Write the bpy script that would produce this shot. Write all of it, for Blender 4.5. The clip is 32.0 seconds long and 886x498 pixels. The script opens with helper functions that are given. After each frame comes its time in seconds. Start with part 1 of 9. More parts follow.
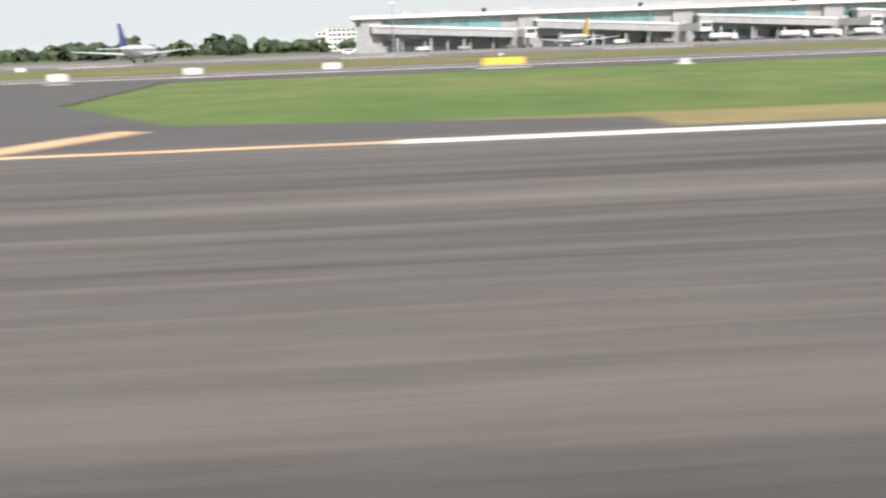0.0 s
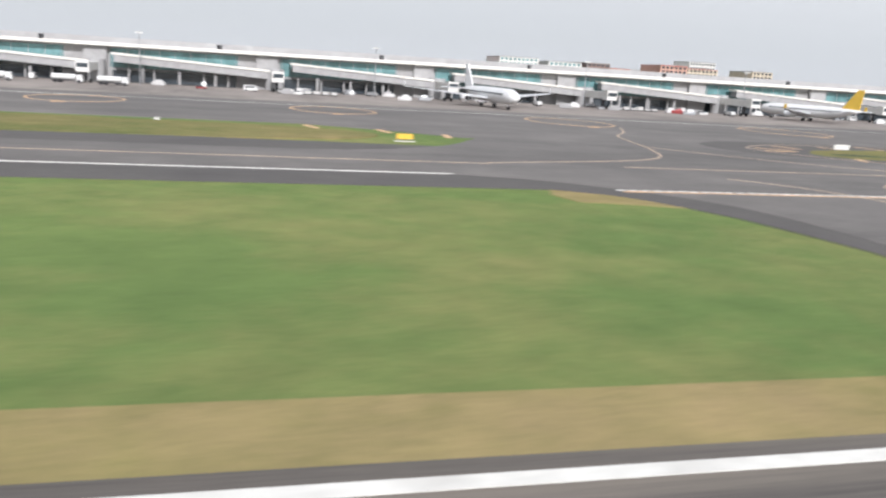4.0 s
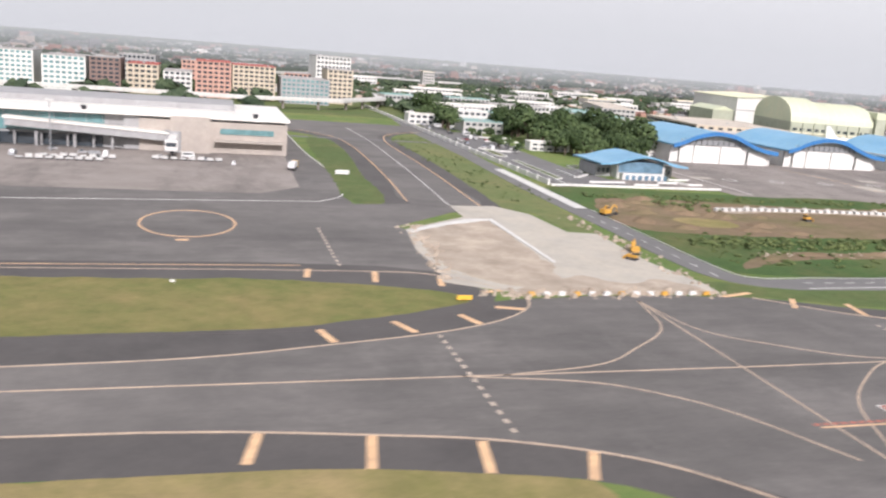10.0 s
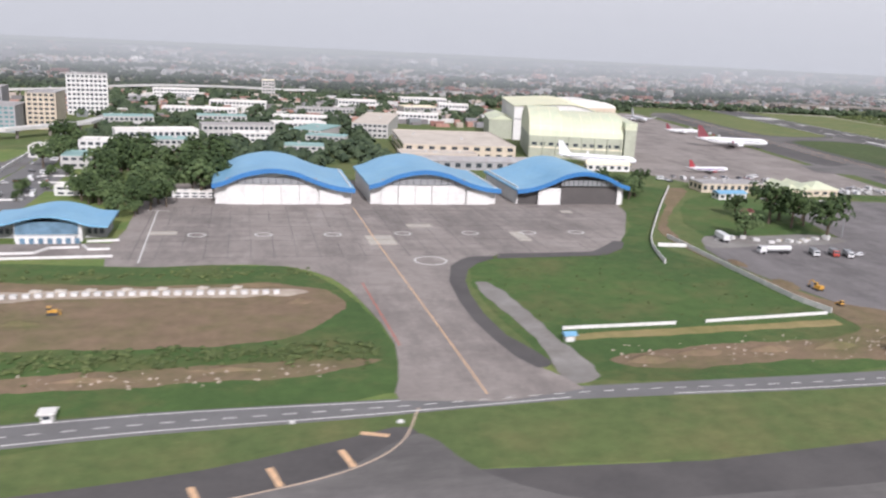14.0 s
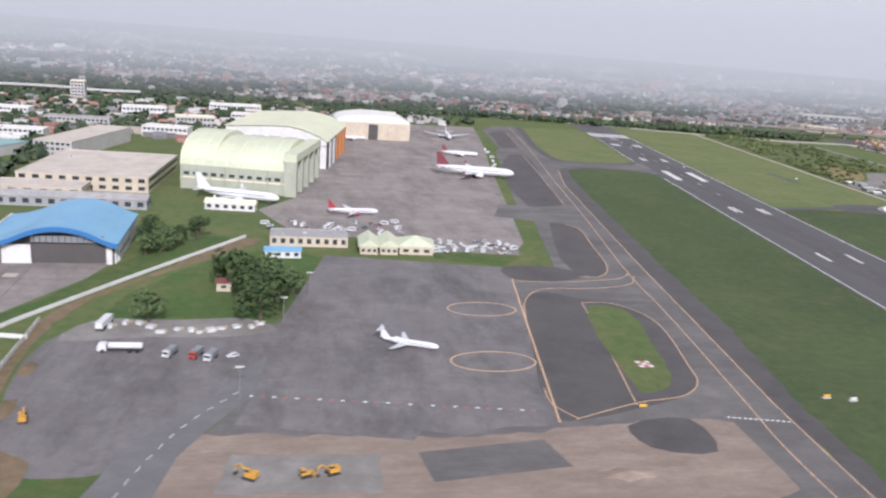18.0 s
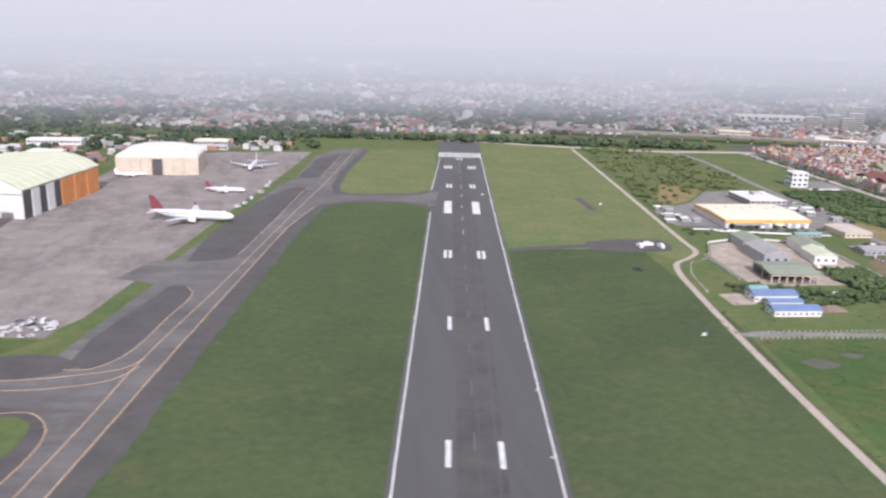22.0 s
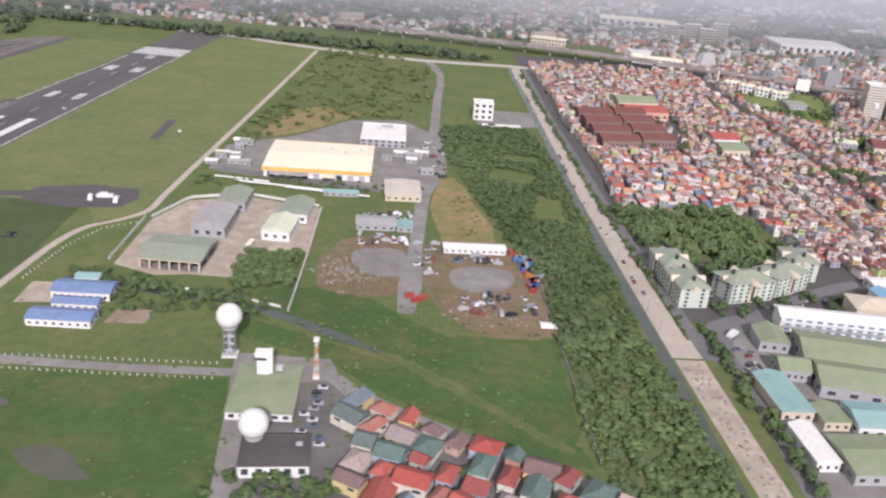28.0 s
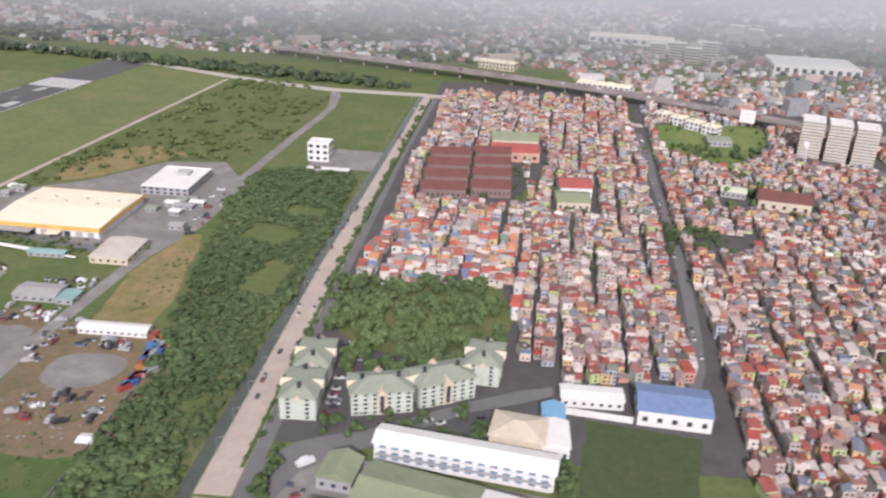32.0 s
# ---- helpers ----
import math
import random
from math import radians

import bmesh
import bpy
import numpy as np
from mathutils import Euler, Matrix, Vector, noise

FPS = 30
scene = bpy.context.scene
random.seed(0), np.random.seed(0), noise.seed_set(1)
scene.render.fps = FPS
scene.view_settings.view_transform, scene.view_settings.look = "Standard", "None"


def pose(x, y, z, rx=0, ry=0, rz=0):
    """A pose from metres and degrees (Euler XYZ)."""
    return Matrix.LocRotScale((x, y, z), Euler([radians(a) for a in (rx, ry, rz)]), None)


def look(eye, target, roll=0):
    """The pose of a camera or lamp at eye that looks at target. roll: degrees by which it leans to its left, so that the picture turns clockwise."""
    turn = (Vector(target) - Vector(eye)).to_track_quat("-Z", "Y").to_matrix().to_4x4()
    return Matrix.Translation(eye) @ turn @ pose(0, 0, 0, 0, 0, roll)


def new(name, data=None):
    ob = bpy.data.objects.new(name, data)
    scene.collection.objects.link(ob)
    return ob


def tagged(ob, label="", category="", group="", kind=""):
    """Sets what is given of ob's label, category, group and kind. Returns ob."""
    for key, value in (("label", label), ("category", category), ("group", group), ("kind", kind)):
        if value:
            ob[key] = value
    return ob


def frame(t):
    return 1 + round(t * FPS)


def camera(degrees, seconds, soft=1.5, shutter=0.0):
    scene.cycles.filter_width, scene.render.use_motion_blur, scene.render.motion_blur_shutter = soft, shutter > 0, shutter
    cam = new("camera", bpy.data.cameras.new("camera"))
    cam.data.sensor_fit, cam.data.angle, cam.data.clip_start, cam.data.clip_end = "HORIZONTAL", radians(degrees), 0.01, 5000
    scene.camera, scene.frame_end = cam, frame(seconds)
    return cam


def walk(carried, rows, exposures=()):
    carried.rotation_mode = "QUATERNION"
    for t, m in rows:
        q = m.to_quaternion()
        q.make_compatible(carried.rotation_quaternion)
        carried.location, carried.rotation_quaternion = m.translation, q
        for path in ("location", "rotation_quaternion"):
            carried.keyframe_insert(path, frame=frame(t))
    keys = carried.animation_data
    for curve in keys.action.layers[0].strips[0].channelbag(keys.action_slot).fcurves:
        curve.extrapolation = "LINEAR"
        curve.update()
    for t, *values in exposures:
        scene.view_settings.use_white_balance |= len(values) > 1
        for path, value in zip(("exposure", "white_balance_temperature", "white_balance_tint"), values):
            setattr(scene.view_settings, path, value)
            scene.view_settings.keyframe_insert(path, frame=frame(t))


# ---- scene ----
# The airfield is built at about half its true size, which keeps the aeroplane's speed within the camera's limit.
cam = camera(56.5, 32.0, soft=2.3, shutter=0.4)
PATH = [
    (0, (-301.066, -0.351, 1.606), (-298.417, 48.101, -10.450), -2.07),
    (1, (-265.748, -0.313, 1.912), (-259.516, 47.731, -10.458), -0.55),
    (2, (-230.429, -0.125, 2.903), (-225.663, 48.241, -8.846), -0.92),
    (3, (-195.110, 0.401, 4.791), (-183.942, 47.894, -6.150), 2.14),
    (3.5, (-177.450, 0.660, 5.894), (-165.102, 47.941, -4.691), 3.39),
    (5.5, (-106.813, 0.431, 11.347), (-94.889, 47.745, 0.426), 4.02),
    (6, (-89.153, 0.286, 12.866), (-75.133, 46.816, 1.100), 4.83),
    (6.5, (-71.467, 0.131, 14.442), (-58.418, 46.589, 1.349), 2.29),
    (7, (-53.720, 0.030, 16.252), (-38.544, 46.086, 4.065), 3.65),
    (7.5, (-35.896, -0.021, 18.115), (-20.715, 46.173, 6.472), 4.55),
    (8, (-17.985, -0.036, 19.929), (-3.411, 46.457, 8.702), 5.68),
    (8.5, (0.000, 0.000, 21.720), (14.025, 46.662, 10.497), 5.14),
    (9, (18.053, 0.096, 23.538), (32.117, 46.727, 12.236), 5.16),
    (9.5, (36.103, 0.249, 25.338), (50.488, 46.794, 14.083), 5.03),
    (10, (54.351, 0.410, 27.214), (68.275, 47.048, 15.765), 4.63),
    (10.5, (72.760, 0.548, 29.159), (85.916, 47.318, 17.346), 4.33),
    (11, (91.160, 0.643, 31.158), (104.522, 47.335, 19.271), 4.30),
    (11.5, (109.566, 0.723, 33.258), (123.119, 47.437, 21.680), 4.63),
    (12, (128.040, 0.804, 35.467), (140.792, 47.707, 23.740), 3.94),
    (12.5, (146.549, 0.943, 37.733), (158.977, 47.908, 25.906), 3.74),
    (13, (165.201, 1.300, 40.075), (175.192, 48.594, 27.291), 1.37),
    (13.5, (183.951, 1.770, 42.543), (196.106, 48.777, 30.603), 2.50),
    (15.5, (259.040, 4.722, 53.228), (267.641, 52.225, 40.212), 3.36),
    (16, (277.781, 5.666, 55.790), (286.260, 53.167, 42.681), 2.92),
    (16.5, (296.572, 6.702, 58.338), (305.969, 54.187, 45.810), 3.23),
    (17, (315.570, 7.838, 60.804), (326.265, 55.165, 48.733), 4.49),
    (17.5, (334.768, 9.076, 63.109), (345.606, 56.348, 50.950), 4.66),
    (18, (354.005, 10.448, 65.294), (364.354, 57.671, 52.531), 4.30),
    (18.5, (373.127, 12.033, 67.448), (382.415, 59.334, 54.168), 3.78),
    (19, (392.131, 13.823, 69.607), (400.339, 61.240, 56.031), 3.56),
    (19.5, (411.094, 15.781, 71.745), (418.600, 63.311, 58.161), 3.26),
    (20, (429.992, 17.909, 73.894), (437.486, 65.452, 60.347), 3.57),
    (20.5, (448.701, 20.189, 76.016), (455.680, 67.919, 62.856), 3.06),
    (21, (467.244, 22.628, 78.095), (473.855, 70.485, 65.211), 2.13),
    (21.5, (485.748, 25.268, 80.147), (491.833, 73.262, 67.515), 1.56),
    (22, (504.299, 28.179, 82.234), (511.372, 75.972, 69.360), 1.59),
    (22.5, (522.825, 31.295, 84.281), (530.695, 78.786, 70.763), 2.12),
    (23, (541.301, 34.539, 86.245), (548.960, 82.020, 72.576), 2.39),
    (23.5, (559.742, 37.873, 88.130), (567.384, 85.402, 74.617), 3.24),
    (24, (578.119, 41.279, 89.905), (585.733, 88.568, 75.560), 2.67),
    (24.5, (596.371, 44.711, 91.528), (603.377, 91.746, 76.079), 1.25),
    (25, (614.477, 48.204, 93.069), (621.842, 94.887, 76.745), 1.52),
    (25.5, (632.347, 51.828, 94.596), (640.047, 98.090, 77.261), 2.09),
    (27.5, (701.441, 67.718, 100.872), (706.968, 113.560, 81.690), 4.42),
    (28, (718.450, 72.113, 102.286), (723.277, 117.653, 82.215), 4.76),
    (28.5, (735.388, 76.693, 103.644), (739.414, 121.865, 82.590), 4.52),
    (29, (752.201, 81.506, 104.994), (755.375, 126.073, 82.551), 4.15),
    (29.5, (768.881, 86.542, 106.402), (771.810, 130.608, 82.958), 4.64),
    (30, (785.416, 91.822, 107.887), (788.001, 135.934, 84.491), 5.41),
    (30.5, (801.931, 97.281, 109.437), (803.052, 141.824, 86.750), 4.66),
    (31, (818.524, 102.860, 111.029), (817.649, 147.827, 89.183), 2.73),
    (31.5, (835.222, 108.511, 112.686), (832.399, 153.903, 91.911), 1.92),
    (32, (852.000, 114.186, 114.374), (849.244, 159.876, 94.253), 2.46),
]
EXPOSURES = [(0, 0.56, 6150, 12), (1, 0.6, 6100, 10), (2, 0.54, 6050, 12), (3, 0.44, 6000, 13), (6, 0.2, 5950, 16), (7, 0.26, 5950, 16), (9, 0.46, 6050, 17), (10, 0.36, 6100, 19), (11, 0.18, 6050, 20), (13, 0.18, 5950, 20), (16, 0.1, 5800, 20), (19, 0.14, 5700, 21), (21, 0.3, 5700, 22), (22, 0.28, 5750, 23),
             (25, 0.32, 5850, 25), (28, 0.18, 5950, 24), (29, 0.16, 5980, 24), (30, 0.18, 6000, 24), (31, 0.36, 6000, 23), (32, 0.14, 5980, 23)]
walk(cam, [(t, look(eye, target, roll)) for t, eye, target, roll in PATH], EXPOSURES)

# ---- sky and sun ----
SUN_HIGH, SUN_TURN = 33, 178
world = bpy.data.worlds.new("sky")
scene.world = world
world.use_nodes = True
sky = world.node_tree.nodes.new("ShaderNodeTexSky")
sky.sky_type, sky.sun_disc = "NISHITA", False
sky.sun_elevation, sky.sun_rotation = radians(SUN_HIGH), radians(SUN_TURN)
sky.air_density, sky.dust_density, sky.ozone_density = 1.0, 2.2, 1.0
veil = world.node_tree.nodes.new("ShaderNodeMix")
veil.data_type = "RGBA"
veil.inputs[0].default_value, veil.inputs[7].default_value = 0.76, (5.32, 5.3, 4.86, 1)
world.node_tree.links.new(sky.outputs[0], veil.inputs[6])
world.node_tree.links.new(veil.outputs[2], world.node_tree.nodes["Background"].inputs[0])
world.node_tree.nodes["Background"].inputs[1].default_value = 0.134
sun = new("sun", bpy.data.lights.new("sun", "SUN"))
sun.data.energy, sun.data.angle, sun.data.color = 3.9, radians(2.0), (1.0, 0.95, 0.87)
sun_way = Vector((math.sin(radians(SUN_TURN)) * math.cos(radians(SUN_HIGH)), math.cos(radians(SUN_TURN)) * math.cos(radians(SUN_HIGH)), math.sin(radians(SUN_HIGH))))
sun.matrix_basis = look(sun_way * 300, (0, 0, 0))


# ---- materials ----
TAU = 2 * math.pi


def srgb(r, g, b):
    """Linear colour from 0..255 values."""
    def one(c):
        c /= 255
        return c / 12.92 if c <= 0.04045 else ((c + 0.055) / 1.055) ** 2.4
    return (one(r), one(g), one(b))


class Nodes:
    def __init__(self, name):
        self.m = bpy.data.materials.new(name)
        self.m.use_nodes = True
        self.t = self.m.node_tree
        self.b = self.t.nodes["Principled BSDF"]

    def add(self, kind, **kw):
        n = self.t.nodes.new(kind)
        for k, v in kw.items():
            n.inputs[k].default_value = v
        return n

    def link(self, a, b):
        self.t.links.new(a, b)

    def noise(self, scale, detail=4, rough=0.6, stretch=None):
        co = self.t.nodes.new("ShaderNodeTexCoord").outputs["Object"]
        if stretch:
            mp = self.t.nodes.new("ShaderNodeMapping")
            mp.inputs["Scale"].default_value = stretch
            self.link(co, mp.inputs["Vector"])
            co = mp.outputs["Vector"]
        n = self.add("ShaderNodeTexNoise", Scale=scale, Detail=detail, Roughness=rough)
        self.link(co, n.inputs["Vector"])
        return n.outputs["Fac"]

    def ramp(self, fac, stops):
        r = self.t.nodes.new("ShaderNodeValToRGB")
        e = r.color_ramp.elements
        while len(e) < len(stops):
            e.new(0.5)
        for k, (p, c) in zip(e, stops):
            k.position, k.color = p, (*c, 1) if len(c) == 3 else c
        self.link(fac, r.inputs["Fac"])
        return r.outputs["Color"]

    def mix(self, fac, a, b, kind="MIX"):
        n = self.t.nodes.new("ShaderNodeMix")
        n.data_type, n.blend_type = "RGBA", kind
        for sock, v in ((n.inputs[0], fac), (n.inputs[6], a), (n.inputs[7], b)):
            if isinstance(v, bpy.types.NodeSocket):
                self.link(v, sock)
            elif isinstance(v, (int, float)):
                sock.default_value = v
            else:
                sock.default_value = (*v, 1)
        return n.outputs[2]

    def bump(self, fac, strength, distance=0.05):
        n = self.add("ShaderNodeBump", Strength=strength, Distance=distance)
        self.link(fac, n.inputs["Height"])
        self.link(n.outputs["Normal"], self.b.inputs["Normal"])


def scaled(c, k):
    return tuple(min(1.0, v * k) for v in c)


def surface(name, colour, rough=0.85, metal=0.0, vary=0.18, big=0.05, small=2.0, second=None, share=0.5, bump=0.2, spread=0.0, stretch=None, stain=None):
    """A worn surface: colour with broad blotches and fine grain; stain: colour, scale and stretch of dark old spills and tracks; second: another colour that covers about that share in patches; spread: how far objects differ."""
    n = Nodes(name)
    c = n.ramp(n.noise(big, 5, 0.62, stretch), [(0.3, scaled(colour, 1 - vary)), (0.7, scaled(colour, 1 + vary))])
    if second:
        f = n.ramp(n.noise(big * 2.3, 8, 0.72, stretch), [(max(0.02, 1 - share - 0.32), (0, 0, 0)), (min(0.98, 1 - share + 0.12), (1, 1, 1))])
        c = n.mix(f, c, second)
    if stain:
        f = n.ramp(n.noise(stain[1], 10, 0.78, stain[2]), [(0.46, (0, 0, 0)), (0.66, (0.85, 0.85, 0.85))])
        c = n.mix(f, c, stain[0])
        f = n.ramp(n.noise(stain[1] * 4.3, 7, 0.7, (stain[2][1], stain[2][0], 1.0)), [(0.57, (0, 0, 0)), (0.74, (0.26, 0.26, 0.26))])
        c = n.mix(f, c, scaled(colour, 1.35))
    grain = n.noise(small, 4, 0.7)
    c = n.mix(0.55, c, n.ramp(grain, [(0.25, (0.72, 0.72, 0.72)), (0.75, (1.0, 1.0, 1.0))]), "MULTIPLY")
    if spread:
        rnd = n.t.nodes.new("ShaderNodeObjectInfo").outputs["Random"]
        c = n.mix(1.0, c, n.ramp(rnd, [(0.0, (1 - spread,) * 3), (1.0, (1, 1, 1))]), "MULTIPLY")
    n.link(c, n.b.inputs["Base Color"])
    n.b.inputs["Roughness"].default_value = rough
    n.b.inputs["Metallic"].default_value = metal
    if bump:
        n.bump(grain, bump, 0.05)
    return n.m


def patchwork(name, colours, rough=0.85, joined=False, small=0.8):
    """One colour of the list for each object, or for each loose piece of a joined mesh."""
    n = Nodes(name)
    if joined:
        rnd = n.t.nodes.new("ShaderNodeNewGeometry").outputs["Random Per Island"]
    else:
        rnd = n.t.nodes.new("ShaderNodeObjectInfo").outputs["Random"]
    r = n.t.nodes.new("ShaderNodeValToRGB")
    r.color_ramp.interpolation = "CONSTANT"
    e = r.color_ramp.elements
    while len(e) < len(colours):
        e.new(0.5)
    for i, (k, c) in enumerate(zip(e, colours)):
        k.position, k.color = i / len(colours), (*c, 1)
    n.link(rnd, r.inputs["Fac"])
    c = n.mix(0.7, r.outputs["Color"], n.ramp(n.noise(small, 6, 0.7), [(0.3, (0.5, 0.47, 0.44)), (0.65, (1, 1, 1))]), "MULTIPLY")
    n.link(c, n.b.inputs["Base Color"])
    n.b.inputs["Roughness"].default_value = rough
    return n.m


def leaves(name, dark, light, big=0.02):
    """Foliage, a shade of its own for each leaf or clump."""
    n = Nodes(name)
    rnd = n.t.nodes.new("ShaderNodeNewGeometry").outputs["Random Per Island"]
    c = n.mix(rnd, dark, light)
    c = n.mix(0.8, c, n.ramp(n.noise(big, 4, 0.6), [(0.3, (0.55, 0.6, 0.55)), (0.7, (1.15, 1.1, 0.95))]), "MULTIPLY")
    n.link(c, n.b.inputs["Base Color"])
    n.b.inputs["Roughness"].default_value = 0.75
    n.b.inputs["Specular IOR Level"].default_value = 0.2
    return n.m


def turf(name, green, deep, dry, share, stretch=None):
    """Grass in three scales: broad tone, patches that dry out or run to soil, and tufts."""
    n = Nodes(name)
    c = n.mix(n.ramp(n.noise(0.016, 5, 0.6, stretch), [(0.35, (0, 0, 0)), (0.65, (1, 1, 1))]), green, deep)
    f = n.ramp(n.noise(0.055, 9, 0.74, stretch), [(0.56 - share * 0.3, (0, 0, 0)), (0.86 - share * 0.3, (1, 1, 1))])
    c = n.mix(f, c, dry)
    c = n.mix(0.75, c, n.ramp(n.noise(0.35, 6, 0.75, stretch), [(0.28, (0.62, 0.66, 0.6)), (0.7, (1.12, 1.1, 1.02))]), "MULTIPLY")
    tuft = n.noise(4.0, 5, 0.8)
    c = n.mix(0.6, c, n.ramp(tuft, [(0.25, (0.55, 0.58, 0.5)), (0.72, (1.1, 1.08, 1.0))]), "MULTIPLY")
    n.link(c, n.b.inputs["Base Color"])
    n.b.inputs["Roughness"].default_value = 0.95
    n.b.inputs["Specular IOR Level"].default_value = 0.15
    n.bump(tuft, 0.6, 0.08)
    return n.m


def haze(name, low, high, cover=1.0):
    """Painted far haze: an emitted plain glow from the ground's tone up to the sky's; cover: how much of the distance
    it hides, least at its foot and its top.
    """
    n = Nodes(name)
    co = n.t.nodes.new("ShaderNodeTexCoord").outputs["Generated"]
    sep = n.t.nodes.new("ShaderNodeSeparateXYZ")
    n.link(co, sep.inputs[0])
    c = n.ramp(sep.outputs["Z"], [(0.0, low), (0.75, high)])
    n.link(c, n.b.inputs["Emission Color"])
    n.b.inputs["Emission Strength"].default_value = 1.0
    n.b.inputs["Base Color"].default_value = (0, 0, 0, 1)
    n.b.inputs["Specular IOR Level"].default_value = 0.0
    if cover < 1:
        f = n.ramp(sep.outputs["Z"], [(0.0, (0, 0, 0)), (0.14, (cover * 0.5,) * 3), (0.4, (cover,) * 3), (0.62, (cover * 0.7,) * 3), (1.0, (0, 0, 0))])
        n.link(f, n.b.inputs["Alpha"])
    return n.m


def glass(name, colour, rough=0.12):
    n = Nodes(name)
    c = n.ramp(n.noise(0.4, 3), [(0.3, scaled(colour, 0.7)), (0.7, scaled(colour, 1.25))])
    n.link(c, n.b.inputs["Base Color"])
    n.b.inputs["Roughness"].default_value = rough
    n.b.inputs["Specular IOR Level"].default_value = 0.8
    return n.m


# ---- mesh helpers ----
class Shape:
    """Points and faces, gathered piece by piece, in the order of the calls."""

    def __init__(self):
        self.v, self.f = [], []

    def add(self, points, faces):
        k = len(self.v)
        self.v += [tuple(p) for p in points]
        self.f += [tuple(i + k for i in f) for f in faces]
        return self

    def box(self, x, y, z, sx, sy, sz, turn=0.0, top=1.0):
        """A box that stands on z, middle at x, y; top: how much it narrows upward."""
        c, s = math.cos(turn), math.sin(turn)
        p = []
        for h, k in ((z, 1.0), (z + sz, top)):
            for a, b in ((-1, -1), (1, -1), (1, 1), (-1, 1)):
                u, v = a * sx / 2 * k, b * sy / 2 * k
                p.append((x + c * u - s * v, y + s * u + c * v, h))
        return self.add(p, [(3, 2, 1, 0), (4, 5, 6, 7), (0, 1, 5, 4), (1, 2, 6, 5), (2, 3, 7, 6), (3, 0, 4, 7)])

    def prism(self, poly, z0, z1):
        n = len(poly)
        area = sum(poly[i - 1][0] * poly[i][1] - poly[i][0] * poly[i - 1][1] for i in range(n))
        if area < 0:
            poly = poly[::-1]
        self.add([(x, y, z0) for x, y in poly] + [(x, y, z1) for x, y in poly],
                 [tuple(range(n - 1, -1, -1)), tuple(range(n, 2 * n))] + [(i, (i + 1) % n, n + (i + 1) % n, n + i) for i in range(n)])
        return self

    def tube(self, a, b, r0, r1=None, n=10):
        """A round bar from a to b."""
        r1 = r0 if r1 is None else r1
        a, b = Vector(a), Vector(b)
        d = (b - a).normalized()
        u = d.orthogonal().normalized()
        w = d.cross(u)
        p = [c + (u * math.cos(TAU * i / n) + w * math.sin(TAU * i / n)) * r for c, r in ((a, r0), (b, r1)) for i in range(n)]
        return self.add(p, [tuple(range(n - 1, -1, -1)), tuple(range(n, 2 * n))] + [(i, (i + 1) % n, n + (i + 1) % n, n + i) for i in range(n)])

    def rings(self, rows, n=14, flat=1.0):
        """A body of rings along x: rows of x, middle z, radius; flat squeezes it upward."""
        p = [(x, r * math.cos(TAU * i / n), z + flat * r * math.sin(TAU * i / n)) for x, z, r in rows for i in range(n)]
        f = [(k * n + i, k * n + (i + 1) % n, (k + 1) * n + (i + 1) % n, (k + 1) * n + i) for k in range(len(rows) - 1) for i in range(n)]
        return self.add(p, f + [tuple(range(n - 1, -1, -1)), tuple((len(rows) - 1) * n + i for i in range(n))])

    def sweep(self, section, y0, y1):
        """A profile of x, z points, closed, from y0 to y1."""
        n = len(section)
        self.add([(x, y0, z) for x, z in section] + [(x, y1, z) for x, z in section],
                 [tuple(range(n)), tuple(range(2 * n - 1, n - 1, -1))] + [(i, n + i, n + (i + 1) % n, (i + 1) % n) for i in range(n)])
        return self

    def ball(self, x, y, z, r, n=16, m=9):
        p = [(x, y, z - r)] + [(x + r * math.sin(math.pi * k / m) * math.cos(TAU * i / n), y + r * math.sin(math.pi * k / m) * math.sin(TAU * i / n), z - r * math.cos(math.pi * k / m))
                               for k in range(1, m) for i in range(n)] + [(x, y, z + r)]
        f = [(0, 1 + (i + 1) % n, 1 + i) for i in range(n)]
        f += [(1 + k * n + i, 1 + k * n + (i + 1) % n, 1 + (k + 1) * n + (i + 1) % n, 1 + (k + 1) * n + i) for k in range(m - 2) for i in range(n)]
        f += [(1 + (m - 2) * n + i, 1 + (m - 2) * n + (i + 1) % n, len(p) - 1) for i in range(n)]
        return self.add(p, f)

    def gable(self, x, y, z, sx, sy, rise, turn=0.0, eave=0.3):
        """A pitched roof, ridge along its own x, with thickness."""
        c, s = math.cos(turn), math.sin(turn)
        hx, hy = sx / 2 + eave, sy / 2 + eave
        q = [(-hx, -hy, 0), (hx, -hy, 0), (hx, hy, 0), (-hx, hy, 0), (-hx, 0, rise), (hx, 0, rise)]
        p = [(x + c * a - s * b, y + s * a + c * b, z + h) for a, b, h in q]
        return self.add(p, [(3, 2, 1, 0), (0, 1, 5, 4), (2, 3, 4, 5), (0, 4, 3), (1, 2, 5)])

    def hip(self, x, y, z, sx, sy, rise, turn=0.0, eave=0.3):
        c, s = math.cos(turn), math.sin(turn)
        hx, hy = sx / 2 + eave, sy / 2 + eave
        k = max(0.05, hx - hy)
        q = [(-hx, -hy, 0), (hx, -hy, 0), (hx, hy, 0), (-hx, hy, 0), (-k, 0, rise), (k, 0, rise)]
        p = [(x + c * a - s * b, y + s * a + c * b, z + h) for a, b, h in q]
        return self.add(p, [(3, 2, 1, 0), (0, 1, 5, 4), (2, 3, 4, 5), (0, 4, 3), (1, 2, 5)])

